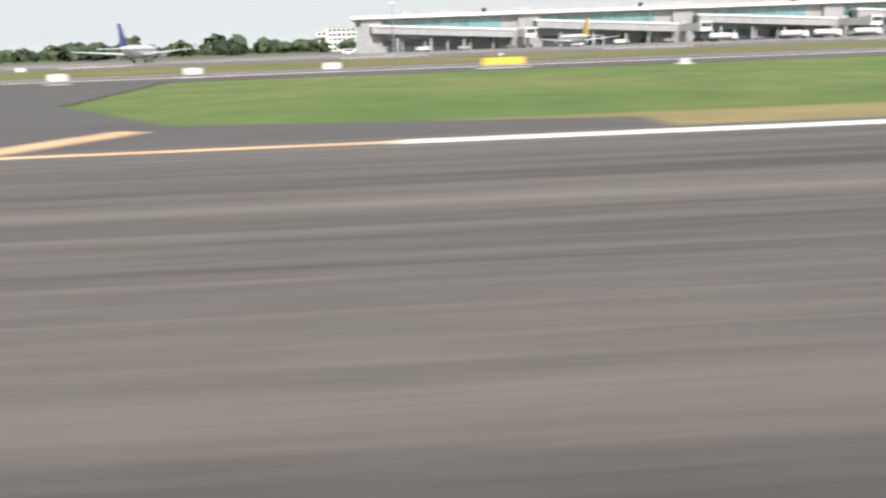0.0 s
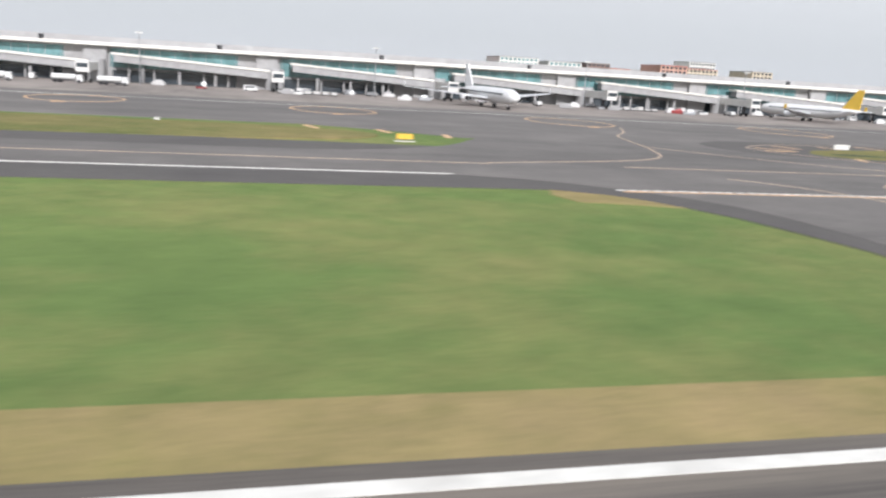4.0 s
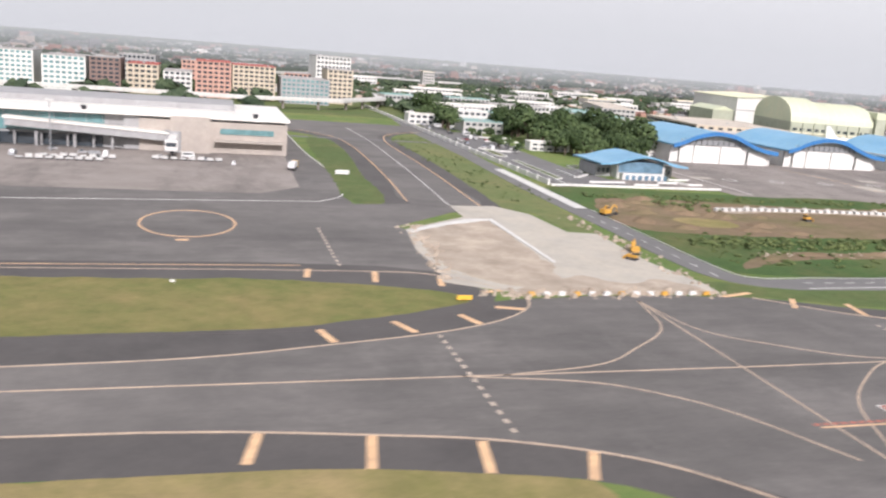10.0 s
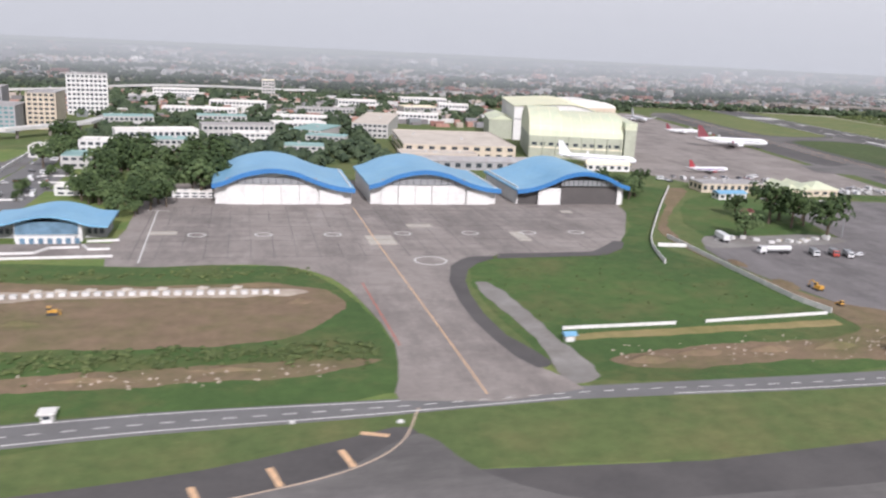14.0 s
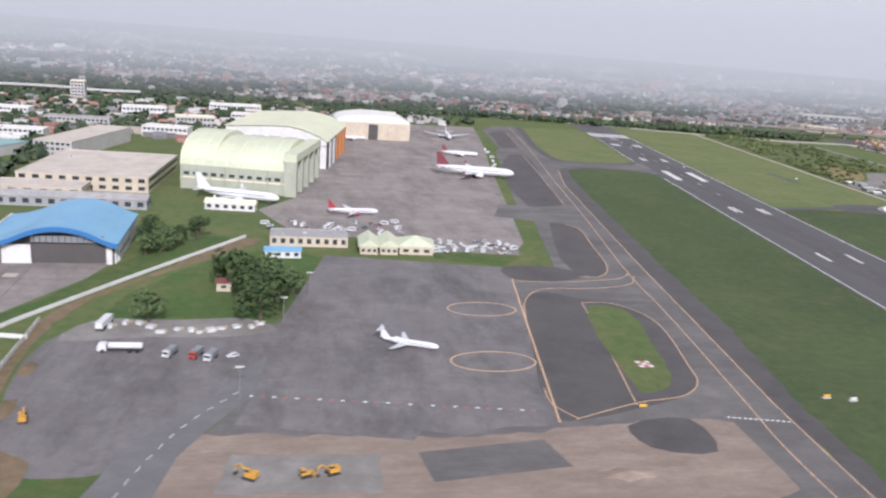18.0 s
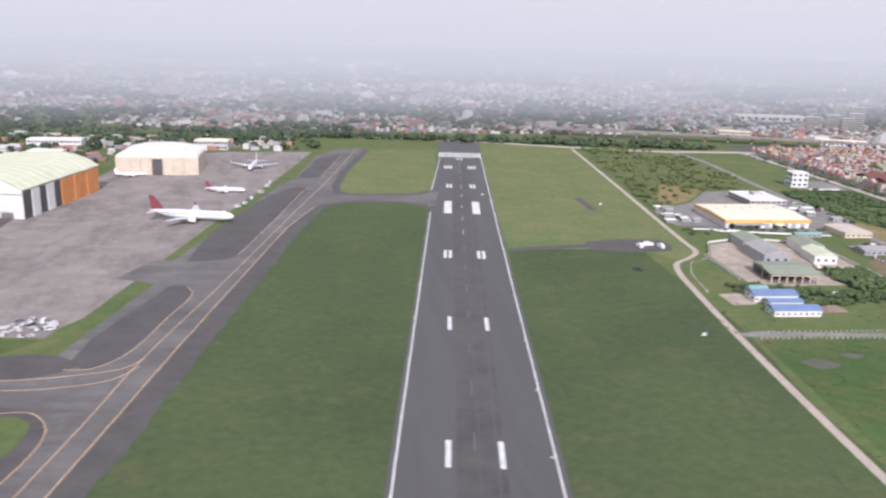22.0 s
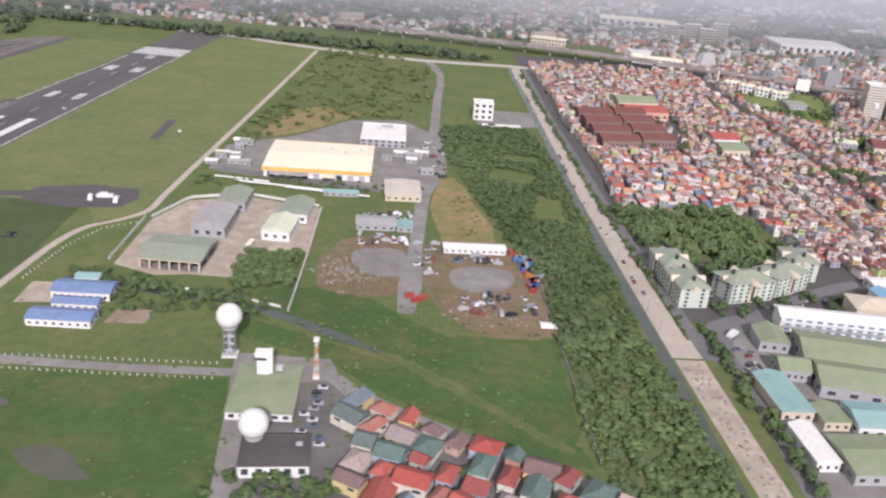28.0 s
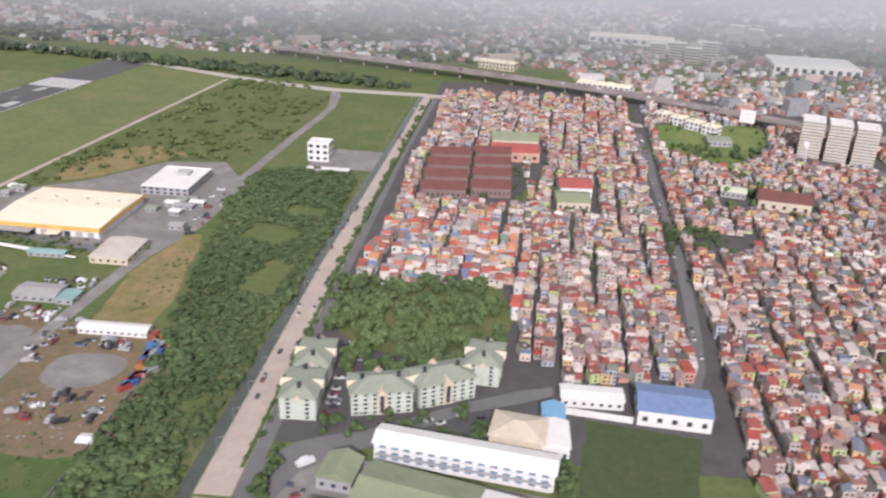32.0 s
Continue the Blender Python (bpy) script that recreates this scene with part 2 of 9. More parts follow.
    def mesh(self, name, smooth=False):
        me = bpy.data.meshes.new(name)
        me.from_pydata(self.v, [], self.f)
        if smooth:
            me.polygons.foreach_set("use_smooth", [True] * len(me.polygons))
        me.validate()
        return me


def part(name, shape, material, parent, label="", smooth=False):
    """One mesh object under a thing or under a part."""
    me = shape if isinstance(shape, bpy.types.Mesh) else shape.mesh(name, smooth)
    if not me.materials:
        me.materials.append(material)
    ob = new(name, me)
    ob.parent = parent
    if parent.name in LIFT:
        ob.location.z = max(0.0, LIFT[parent.name])
    if label:
        tagged(ob, label)
    return ob


def thing(name, at, label, category, group="", turn=0.0, kind=""):
    """An empty at the base of a thing."""
    ob = new(name)
    ob.empty_display_size = 0.5
    ob.matrix_basis = pose(at[0], at[1], at[2] if len(at) > 2 else 0.0, 0, 0, turn)
    return tagged(ob, label, category, group, kind)


def single(name, shape, material, label, category, group="", kind="", smooth=False):
    """A thing that is one mesh."""
    me = shape.mesh(name, smooth)
    me.materials.append(material)
    return tagged(new(name, me), label, category, group, kind)


def curve(points, steps=6, closed=False):
    """A smooth line through the points, without loops or overshoot."""
    p = [Vector(q) for q in points]
    n = len(p)
    out = []
    for i in range(n if closed else n - 1):
        b, c = p[i], p[(i + 1) % n]
        a = p[(i - 1) % n] if closed or i else b * 2 - c
        d = p[(i + 2) % n] if closed or i < n - 2 else c * 2 - b
        t1 = max(1e-3, (b - a).length ** 0.5)
        t2 = t1 + max(1e-3, (c - b).length ** 0.5)
        t3 = t2 + max(1e-3, (d - c).length ** 0.5)
        for k in range(steps):
            t = t1 + (t2 - t1) * k / steps
            u = a * ((t1 - t) / t1) + b * (t / t1)
            v = b * ((t2 - t) / (t2 - t1)) + c * ((t - t1) / (t2 - t1))
            w = c * ((t3 - t) / (t3 - t2)) + d * ((t - t2) / (t3 - t2))
            e = u * ((t2 - t) / t2) + v * (t / t2)
            f = v * ((t3 - t) / (t3 - t1)) + w * ((t - t1) / (t3 - t1))
            q = e * ((t2 - t) / (t2 - t1)) + f * ((t - t1) / (t2 - t1))
            out.append((q.x, q.y))
    return out if closed else out + [(p[-1].x, p[-1].y)]


def ribbon(shape, points, width, z, thick=0.04):
    """A flat band of that width along a line."""
    p = [Vector(q) for q in points]
    left, right = [], []
    for i, q in enumerate(p):
        d = (p[min(i + 1, len(p) - 1)] - p[max(i - 1, 0)]).normalized()
        nrm = Vector((-d.y, d.x)) * width / 2
        left.append(q + nrm), right.append(q - nrm)
    n = len(p)
    pts = [(q.x, q.y, z) for q in left] + [(q.x, q.y, z) for q in right] + [(q.x, q.y, z - thick) for q in left] + [(q.x, q.y, z - thick) for q in right]
    f = [(n + i, n + i + 1, i + 1, i) for i in range(n - 1)] + [(i, i + 1, 2 * n + i + 1, 2 * n + i) for i in range(n - 1)] + [(n + i + 1, n + i, 3 * n + i, 3 * n + i + 1) for i in range(n - 1)]
    return shape.add(pts, f + [(0, 2 * n, 3 * n, n), (n - 1, 2 * n - 1, 4 * n - 1, 3 * n - 1)])


def along(points, step):
    """Places and headings at even steps along a line."""
    out, left = [], 0.0
    for a, b in zip(points, points[1:]):
        a, b = Vector(a), Vector(b)
        size = (b - a).length
        d = left
        while d < size:
            q = a + (b - a) * (d / size)
            out.append((q.x, q.y, math.atan2(b.y - a.y, b.x - a.x)))
            d += step
        left = d - size
    return out


def ragged(poly, amp, seed):
    """The same outline with an uneven natural edge."""
    rg = random.Random(seed)
    n = len(poly)
    total = sum(math.dist(poly[i - 1], poly[i]) for i in range(n))
    step = max(0.9, total / 260)
    out, s = [], 0.0
    waves = [(rg.uniform(0.15, 1.1), rg.uniform(0, TAU), rg.uniform(0.3, 1.0)) for _ in range(7)]
    for i in range(n):
        a, b = Vector(poly[i]), Vector(poly[(i + 1) % n])
        size = (b - a).length
        if size < 1e-4:
            continue
        k = max(1, int(size / step))
        nrm = Vector((b.y - a.y, a.x - b.x)) / size
        for j in range(k):
            d = s + size * j / k
            off = amp * (sum(w * math.sin(d * f + p) for f, p, w in waves) / 3 + rg.uniform(-0.35, 0.35))
            q = a + (b - a) * (j / k) + nrm * off
            out.append((q.x, q.y))
        s += size
    return out


ROUGH = {"soil": 0.55, "grass": 0.3, "scrub": 0.6, "gravel": 0.5, "puddle": 0.5, "pond": 0.4, "track": 0.4, "path": 0.25, "stream": 0.25, "pit": 0.2}
LAID = []
LIFT = {}


def flat(name, poly, z, material, label, category, kind="structure"):
    """A paved or planted surface with its edge, top near z, at least four millimetres from every neighbour."""
    xs, ys = [q[0] for q in poly], [q[1] for q in poly]
    box = (min(xs), max(xs), min(ys), max(ys))
    taken = {k for k, b in LAID if b[0] < box[1] and b[1] > box[0] and b[2] < box[3] and b[3] > box[2]}
    slot = round(z / 0.004)
    while slot in taken:
        slot += 1
    LAID.append((slot, box))
    if category in ROUGH and box[1] - box[0] < 400:
        poly = ragged(poly, min(ROUGH[category], 0.12 * min(box[1] - box[0], box[3] - box[2])), len(LAID))
    ob = single(name, Shape().prism(poly, slot * 0.004 - 0.25, slot * 0.004), material, label, category, kind=kind)
    LIFT[ob.name] = slot * 0.004 - z
    return ob

# ---- the place's materials ----
M = {
    "grass": turf("grass", (0.163, 0.227, 0.076), (0.123, 0.186, 0.063), (0.27, 0.255, 0.11), 0.4),
    "grass_dry": turf("dry_grass", (0.275, 0.23, 0.105), (0.22, 0.205, 0.085), (0.39, 0.29, 0.17), 0.62),
    "grass_lush": turf("lush_grass", (0.090, 0.146, 0.050), (0.066, 0.114, 0.042), (0.17, 0.15, 0.075), 0.3),
    "grass_field": turf("field_grass", (0.092, 0.122, 0.056), (0.074, 0.100, 0.05), (0.135, 0.135, 0.072), 0.14),
    "scrub": turf("scrub_ground", (0.13, 0.162, 0.068), (0.11, 0.138, 0.058), (0.22, 0.185, 0.115), 0.3),
    "soil": surface("brown_soil", (0.245, 0.175, 0.128), 0.95, vary=0.25, big=0.08, small=1.1, second=(0.33, 0.25, 0.19), share=0.4, bump=0.8),
    "sand": surface("pale_soil", (0.47, 0.395, 0.315), 0.95, vary=0.22, big=0.1, small=1.2, second=(0.25, 0.2, 0.15), share=0.35, bump=0.6),
    "gravel": surface("grey_gravel", (0.27, 0.26, 0.24), 0.95, vary=0.25, big=0.07, small=1.6, second=(0.17, 0.15, 0.13), share=0.4, bump=0.7),
    "asphalt": surface("worn_asphalt", (0.182, 0.168, 0.156), 0.9, vary=0.24, big=0.045, small=3.0, second=(0.112, 0.104, 0.098), share=0.4, bump=0.25, stain=((0.08, 0.074, 0.07), 0.03, (0.5, 1.6, 1.0))),
    # dark asphalt, also painted where shade lies between houses and in open doorways
    "asphalt_and_shade": surface("dark_asphalt_and_shade", (0.068, 0.062, 0.06), 0.9, vary=0.25, big=0.05, small=2.5, second=(0.105, 0.096, 0.09), share=0.4, bump=0.25),
    "asphalt_road": surface("road_asphalt", (0.165, 0.16, 0.156), 0.9, vary=0.14, big=0.08, small=3.0, second=(0.13, 0.125, 0.122), share=0.3, bump=0.2),
    "runway": surface("runway_asphalt", (0.245, 0.212, 0.175), 0.88, vary=0.3, big=0.07, small=2.0, second=(0.062, 0.056, 0.053), share=0.5, bump=0.2, stretch=(0.141, 4.4, 0.88)),
    "runway_dark": surface("old_runway_asphalt", (0.082, 0.077, 0.076), 0.9, vary=0.14, big=0.06, small=1.6, second=(0.105, 0.1, 0.097), share=0.42, bump=0.25, stretch=(1.0, 0.07, 1.0)),
    "concrete": surface("apron_concrete", (0.33, 0.292, 0.262), 0.9, vary=0.2, big=0.05, small=1.0, second=(0.225, 0.195, 0.175), share=0.45, bump=0.25, stretch=(0.8, 1.25, 1.0), stain=((0.125, 0.108, 0.098), 0.035, (1.7, 0.6, 1.0))),
    "concrete_new": surface("fresh_concrete", (0.375, 0.35, 0.31), 0.9, vary=0.16, big=0.09, small=1.0, second=(0.5, 0.45, 0.37), share=0.4, bump=0.3),
    "avenue": surface("dusty_avenue_concrete", (0.47, 0.4, 0.325), 0.9, vary=0.12, big=0.09, small=1.0, second=(0.38, 0.32, 0.265), share=0.4, bump=0.2),
    "concrete_white": surface("white_concrete", (0.62, 0.61, 0.58), 0.85, vary=0.1, big=0.3, small=1.5, second=(0.45, 0.43, 0.4), share=0.25, bump=0.2),
    "paint_white": surface("white_marking", (0.68, 0.67, 0.63), 0.8, vary=0.12, big=0.3, small=2.5, second=(0.4, 0.38, 0.36), share=0.22, bump=0.0),
    "paint_pale": surface("worn_pale_marking", (0.6, 0.5, 0.4), 0.8, vary=0.15, big=0.3, small=2.5, second=(0.3, 0.25, 0.2), share=0.3, bump=0.0),
    "paint_line": surface("worn_line_marking", (0.62, 0.47, 0.34), 0.85, vary=0.15, big=0.3, small=2.5, second=(0.34, 0.27, 0.21), share=0.4, bump=0.0),
    "paint_orange": surface("orange_marking", (0.74, 0.48, 0.27), 0.8, vary=0.15, big=0.3, small=2.5, second=(0.42, 0.28, 0.18), share=0.3, bump=0.0),
    "paint_red": surface("red_marking", (0.42, 0.14, 0.10), 0.8, vary=0.15, big=0.3, small=2.5, second=(0.28, 0.13, 0.1), share=0.3, bump=0.0),
    "water": surface("still_water", (0.045, 0.06, 0.05), 0.12, vary=0.2, big=0.05, small=0.4, second=(0.09, 0.1, 0.07), share=0.4, bump=0.02),
    "puddle": surface("wet_ground", (0.10, 0.09, 0.082), 0.7, vary=0.25, big=0.2, small=1.0, second=(0.085, 0.095, 0.05), share=0.4, bump=0.1),
    "marsh": turf("marsh_grass", (0.085, 0.12, 0.055), (0.075, 0.085, 0.065), (0.1, 0.1, 0.075), 0.7),
    "wall_beige": surface("beige_cladding", (0.42, 0.37, 0.325), 0.85, vary=0.08, big=0.15, small=1.0, second=(0.33, 0.3, 0.27), share=0.3, bump=0.1),
    "plane_white": surface("white_aircraft_paint", (0.74, 0.74, 0.74), 0.35, vary=0.04, big=0.2, small=2, bump=0.0),
    "wing_grey": surface("grey_aircraft_paint", (0.55, 0.56, 0.58), 0.4, vary=0.06, big=0.2, small=2, bump=0.0),
    "fin_red": surface("red_fin_paint", (0.34, 0.045, 0.055), 0.4, vary=0.1, big=0.3, small=2, bump=0.0),
    "fin_maroon": surface("maroon_fin_paint", (0.2, 0.05, 0.06), 0.4, vary=0.1, big=0.3, small=2, bump=0.0),
    "fin_blue": surface("blue_fin_paint", (0.05, 0.08, 0.3), 0.4, vary=0.1, big=0.3, small=2, bump=0.0),
    "fin_yellow": surface("yellow_fin_paint", (0.72, 0.47, 0.06), 0.4, vary=0.1, big=0.3, small=2, bump=0.0),
    "purple": surface("violet_paint", (0.22, 0.10, 0.32), 0.4, vary=0.15, big=0.3, small=2, bump=0.0),
    "black_rubber": surface("black_rubber", (0.022, 0.022, 0.024), 0.8, vary=0.2, big=0.5, small=3, bump=0.1),
    "steel": surface("grey_steel", (0.36, 0.37, 0.38), 0.45, 0.6, vary=0.1, big=0.5, small=3, bump=0.05),
    "dark_metal": surface("dark_metal", (0.05, 0.05, 0.055), 0.6, 0.3, vary=0.2, big=0.5, small=3, bump=0.1),
    "machine_yellow": surface("yellow_machine_paint", (0.62, 0.33, 0.04), 0.5, vary=0.12, big=0.6, small=2, second=(0.35, 0.22, 0.1), share=0.25, bump=0.05),
    "sign_yellow": surface("yellow_sign_paint", (0.78, 0.46, 0.05), 0.5, vary=0.08, big=0.6, small=2, bump=0.0),
    "dark_glass": glass("dark_window_glass", (0.045, 0.055, 0.065)),
    "teal_glass": glass("green_tinted_glass", (0.13, 0.25, 0.26)),
    "blue_glass": glass("blue_tinted_glass", (0.12, 0.2, 0.27)),
    "wall_white": surface("white_painted_wall", (0.68, 0.67, 0.64), 0.85, vary=0.06, big=0.2, small=1.0, second=(0.5, 0.47, 0.43), share=0.2, bump=0.1),
    "wall_pale": surface("pale_grey_wall", (0.5, 0.49, 0.46), 0.85, vary=0.08, big=0.2, small=1.0, second=(0.38, 0.36, 0.34), share=0.3, bump=0.1),
    "wall_grey": surface("grey_wall", (0.36, 0.36, 0.36), 0.85, vary=0.1, big=0.15, small=1.0, second=(0.26, 0.25, 0.25), share=0.3, bump=0.1),
    "wall_cream": surface("cream_wall", (0.58, 0.50, 0.38), 0.85, vary=0.1, big=0.15, small=1.0, second=(0.42, 0.35, 0.27), share=0.25, bump=0.1),
    "wall_pink": surface("salmon_wall", (0.55, 0.33, 0.26), 0.85, vary=0.12, big=0.15, small=1.0, second=(0.4, 0.22, 0.17), share=0.3, bump=0.1),
    "wall_brown": surface("brown_wall", (0.22, 0.15, 0.13), 0.85, vary=0.12, big=0.15, small=1.0, bump=0.1),
    "wall_sage": surface("sage_green_wall", (0.43, 0.45, 0.35), 0.85, vary=0.1, big=0.08, small=1.0, second=(0.33, 0.34, 0.27), share=0.35, bump=0.1),
    "roof_sand": surface("sandy_flat_roof", (0.66, 0.6, 0.51), 0.85, vary=0.12, big=0.06, small=1.0, second=(0.42, 0.36, 0.3), share=0.4, bump=0.15),
    "wall_mint": surface("pale_green_wall", (0.50, 0.55, 0.47), 0.85, vary=0.08, big=0.2, small=1.0, second=(0.36, 0.38, 0.32), share=0.25, bump=0.1),
    "roof_blue": surface("blue_metal_roof", (0.14, 0.335, 0.52), 0.45, vary=0.14, big=0.05, small=0.8, second=(0.22, 0.42, 0.56), share=0.4, bump=0.1),
    "roof_blue_edge": surface("blue_fascia", (0.04, 0.17, 0.40), 0.45, vary=0.08, big=0.2, small=1, bump=0.0),
    "roof_slate": surface("dull_blue_roof", (0.13, 0.20, 0.36), 0.5, vary=0.14, big=0.2, small=1, second=(0.2, 0.26, 0.38), share=0.35, bump=0.1),
    "roof_green": surface("faded_green_roof", (0.2, 0.255, 0.14), 0.7, vary=0.18, big=0.08, small=0.9, second=(0.27, 0.28, 0.18), share=0.4, bump=0.1),
    "roof_sage": surface("grey_green_roof", (0.23, 0.275, 0.2), 0.7, vary=0.16, big=0.15, small=1.2, second=(0.29, 0.3, 0.23), share=0.4, bump=0.15),
    "roof_teal": surface("teal_metal_roof", (0.21, 0.36, 0.34), 0.5, vary=0.12, big=0.1, small=1, second=(0.29, 0.42, 0.39), share=0.35, bump=0.1),
    "roof_pale_green": surface("pale_green_roof", (0.52, 0.58, 0.42), 0.6, vary=0.1, big=0.06, small=0.8, second=(0.66, 0.65, 0.46), share=0.4, bump=0.1),
    "roof_white": surface("white_metal_roof", (0.78, 0.76, 0.71), 0.6, vary=0.07, big=0.08, small=1, second=(0.62, 0.58, 0.52), share=0.3, bump=0.1),
    "roof_cream": surface("cream_metal_roof", (0.84, 0.77, 0.58), 0.6, vary=0.08, big=0.08, small=1, second=(0.72, 0.62, 0.43), share=0.3, bump=0.1),
    "roof_rust": surface("rusty_iron_roof", (0.2, 0.065, 0.052), 0.8, vary=0.3, big=0.2, small=1, second=(0.12, 0.055, 0.048), share=0.4, bump=0.2),
    "roof_red": surface("red_painted_roof", (0.40, 0.085, 0.07), 0.7, vary=0.2, big=0.2, small=1, second=(0.28, 0.1, 0.08), share=0.3, bump=0.15),
    "roof_grey": surface("grey_iron_roof", (0.40, 0.395, 0.385), 0.7, vary=0.16, big=0.15, small=1, second=(0.27, 0.24, 0.22), share=0.35, bump=0.15),
    "roof_unit": surface("roof_plant", (0.42, 0.42, 0.41), 0.7, vary=0.15, big=0.5, small=2, bump=0.1),
    "amber": surface("amber_fascia", (0.68, 0.40, 0.10), 0.6, vary=0.1, big=0.3, small=1, bump=0.0),
    "orange_wall": surface("orange_wall", (0.60, 0.25, 0.08), 0.7, vary=0.1, big=0.3, small=1, bump=0.05),
    "brick_red": surface("brick_red_wall", (0.32, 0.13, 0.08), 0.85, vary=0.15, big=0.3, small=1, bump=0.1),
    "bark": surface("bark", (0.11, 0.085, 0.06), 0.95, vary=0.25, big=1.0, small=5, bump=0.5),
    "leaf_dark": leaves("dark_foliage", (0.028, 0.048, 0.02), (0.07, 0.105, 0.04)),
    "leaf_mid": leaves("mid_foliage", (0.05, 0.08, 0.0336), (0.115, 0.16, 0.0696)),
    "leaf_scrub": leaves("scrub_foliage", (0.072, 0.0978, 0.0391), (0.156, 0.19, 0.0747)),
    "leaf_far": leaves("distant_foliage", (0.036, 0.056, 0.034), (0.085, 0.115, 0.066)),
    "car_paint": patchwork("car_paint", [(0.6, 0.6, 0.6), (0.55, 0.56, 0.58), (0.03, 0.03, 0.035), (0.3, 0.04, 0.04), (0.62, 0.62, 0.6), (0.12, 0.14, 0.2), (0.35, 0.35, 0.36)], 0.35),
    "white_van": surface("white_vehicle_paint", (0.66, 0.66, 0.65), 0.4, vary=0.06, big=0.6, small=2, bump=0.0),
    "red_paint": surface("red_vehicle_paint", (0.45, 0.06, 0.04), 0.45, vary=0.12, big=0.6, small=2, bump=0.0),
    "blue_paint": surface("blue_vehicle_paint", (0.05, 0.13, 0.4), 0.45, vary=0.12, big=0.6, small=2, bump=0.0),
    "tin": patchwork("tin_roofs", [(0.399, 0.0968, 0.0731), (0.323, 0.0968, 0.0731), (0.522, 0.449, 0.396), (0.456, 0.176, 0.12), (0.266, 0.158, 0.129), (0.427, 0.378, 0.344), (0.589, 0.51, 0.447), (0.342, 0.29, 0.267), (0.475, 0.106, 0.0731), (0.209, 0.264, 0.206), (0.361, 0.167, 0.129), (0.551, 0.264, 0.138), (0.285, 0.255, 0.249), (0.171, 0.229, 0.344), (0.437, 0.123, 0.0946), (0.646, 0.572, 0.516)], 0.75, small=1.5),
    "tin_joined": patchwork("far_tin_roofs", [(0.34, 0.095, 0.075), (0.42, 0.34, 0.31), (0.25, 0.085, 0.07), (0.58, 0.5, 0.45), (0.33, 0.15, 0.12), (0.3, 0.25, 0.235), (0.14, 0.09, 0.08), (0.43, 0.36, 0.33), (0.4, 0.085, 0.065), (0.72, 0.65, 0.59), (0.18, 0.155, 0.15), (0.19, 0.2, 0.165), (0.45, 0.22, 0.14), (0.33, 0.25, 0.23), (0.26, 0.12, 0.1), (0.5, 0.4, 0.34), (0.2, 0.22, 0.27), (0.38, 0.27, 0.24), (0.22, 0.13, 0.11), (0.12, 0.1, 0.095)], 0.8, joined=True, small=1.5),
    "render_wall": patchwork("rendered_walls", [(0.55, 0.50, 0.42), (0.42, 0.40, 0.37), (0.62, 0.58, 0.5), (0.5, 0.36, 0.29), (0.36, 0.4, 0.34), (0.58, 0.46, 0.24), (0.45, 0.24, 0.2), (0.66, 0.64, 0.6), (0.33, 0.38, 0.46)], 0.85),
    "render_joined": patchwork("far_rendered_walls", [(0.57, 0.49, 0.42), (0.478, 0.421, 0.378), (0.644, 0.559, 0.487), (0.552, 0.361, 0.286), (0.414, 0.43, 0.353), (0.681, 0.619, 0.571), (0.607, 0.43, 0.235), (0.506, 0.275, 0.227), (0.386, 0.413, 0.47), (0.46, 0.533, 0.252)], 0.85, joined=True),
    "city_joined": patchwork("far_city_roofs", [(0.42, 0.41, 0.4), (0.33, 0.32, 0.31), (0.58, 0.57, 0.55), (0.36, 0.19, 0.15), (0.28, 0.28, 0.29), (0.46, 0.4, 0.33), (0.23, 0.25, 0.25), (0.42, 0.24, 0.19), (0.66, 0.64, 0.6), (0.3, 0.16, 0.13), (0.5, 0.42, 0.36), (0.2, 0.19, 0.19)], 0.85, joined=True),
    "crate": patchwork("painted_containers", [(0.336, 0.072, 0.045), (0.048, 0.117, 0.324), (0.4, 0.18, 0.045), (0.28, 0.315, 0.315), (0.36, 0.054, 0.045), (0.08, 0.18, 0.36)], 0.6),
    "clutter": patchwork("mixed_goods", [(0.5, 0.5, 0.48), (0.3, 0.12, 0.08), (0.2, 0.2, 0.2), (0.45, 0.38, 0.25), (0.62, 0.62, 0.6), (0.15, 0.18, 0.25), (0.5, 0.3, 0.08)], 0.7, joined=True),
    "grass_isle": turf("island_grass", (0.142, 0.172, 0.06), (0.16, 0.16, 0.062), (0.28, 0.225, 0.11), 0.6),
    "concrete_grey": surface("old_grey_concrete", (0.235, 0.218, 0.212), 0.9, vary=0.2, big=0.05, small=1.0, second=(0.155, 0.14, 0.134), share=0.5, bump=0.25, stain=((0.085, 0.078, 0.075), 0.045, (1.4, 0.5, 1.0))),
    "site_soil": turf("site_soil", (0.26, 0.185, 0.135), (0.205, 0.148, 0.108), (0.135, 0.14, 0.062), 0.36),
    "grass_mid": turf("mown_grass", (0.128, 0.165, 0.066), (0.105, 0.145, 0.06), (0.2, 0.185, 0.09), 0.34),
    "dug": surface("dug_earth", (0.36, 0.285, 0.225), 0.95, vary=0.28, big=0.07, small=1.0, second=(0.215, 0.165, 0.13), share=0.5, bump=0.8, stretch=(0.6, 1.4, 1.0)),
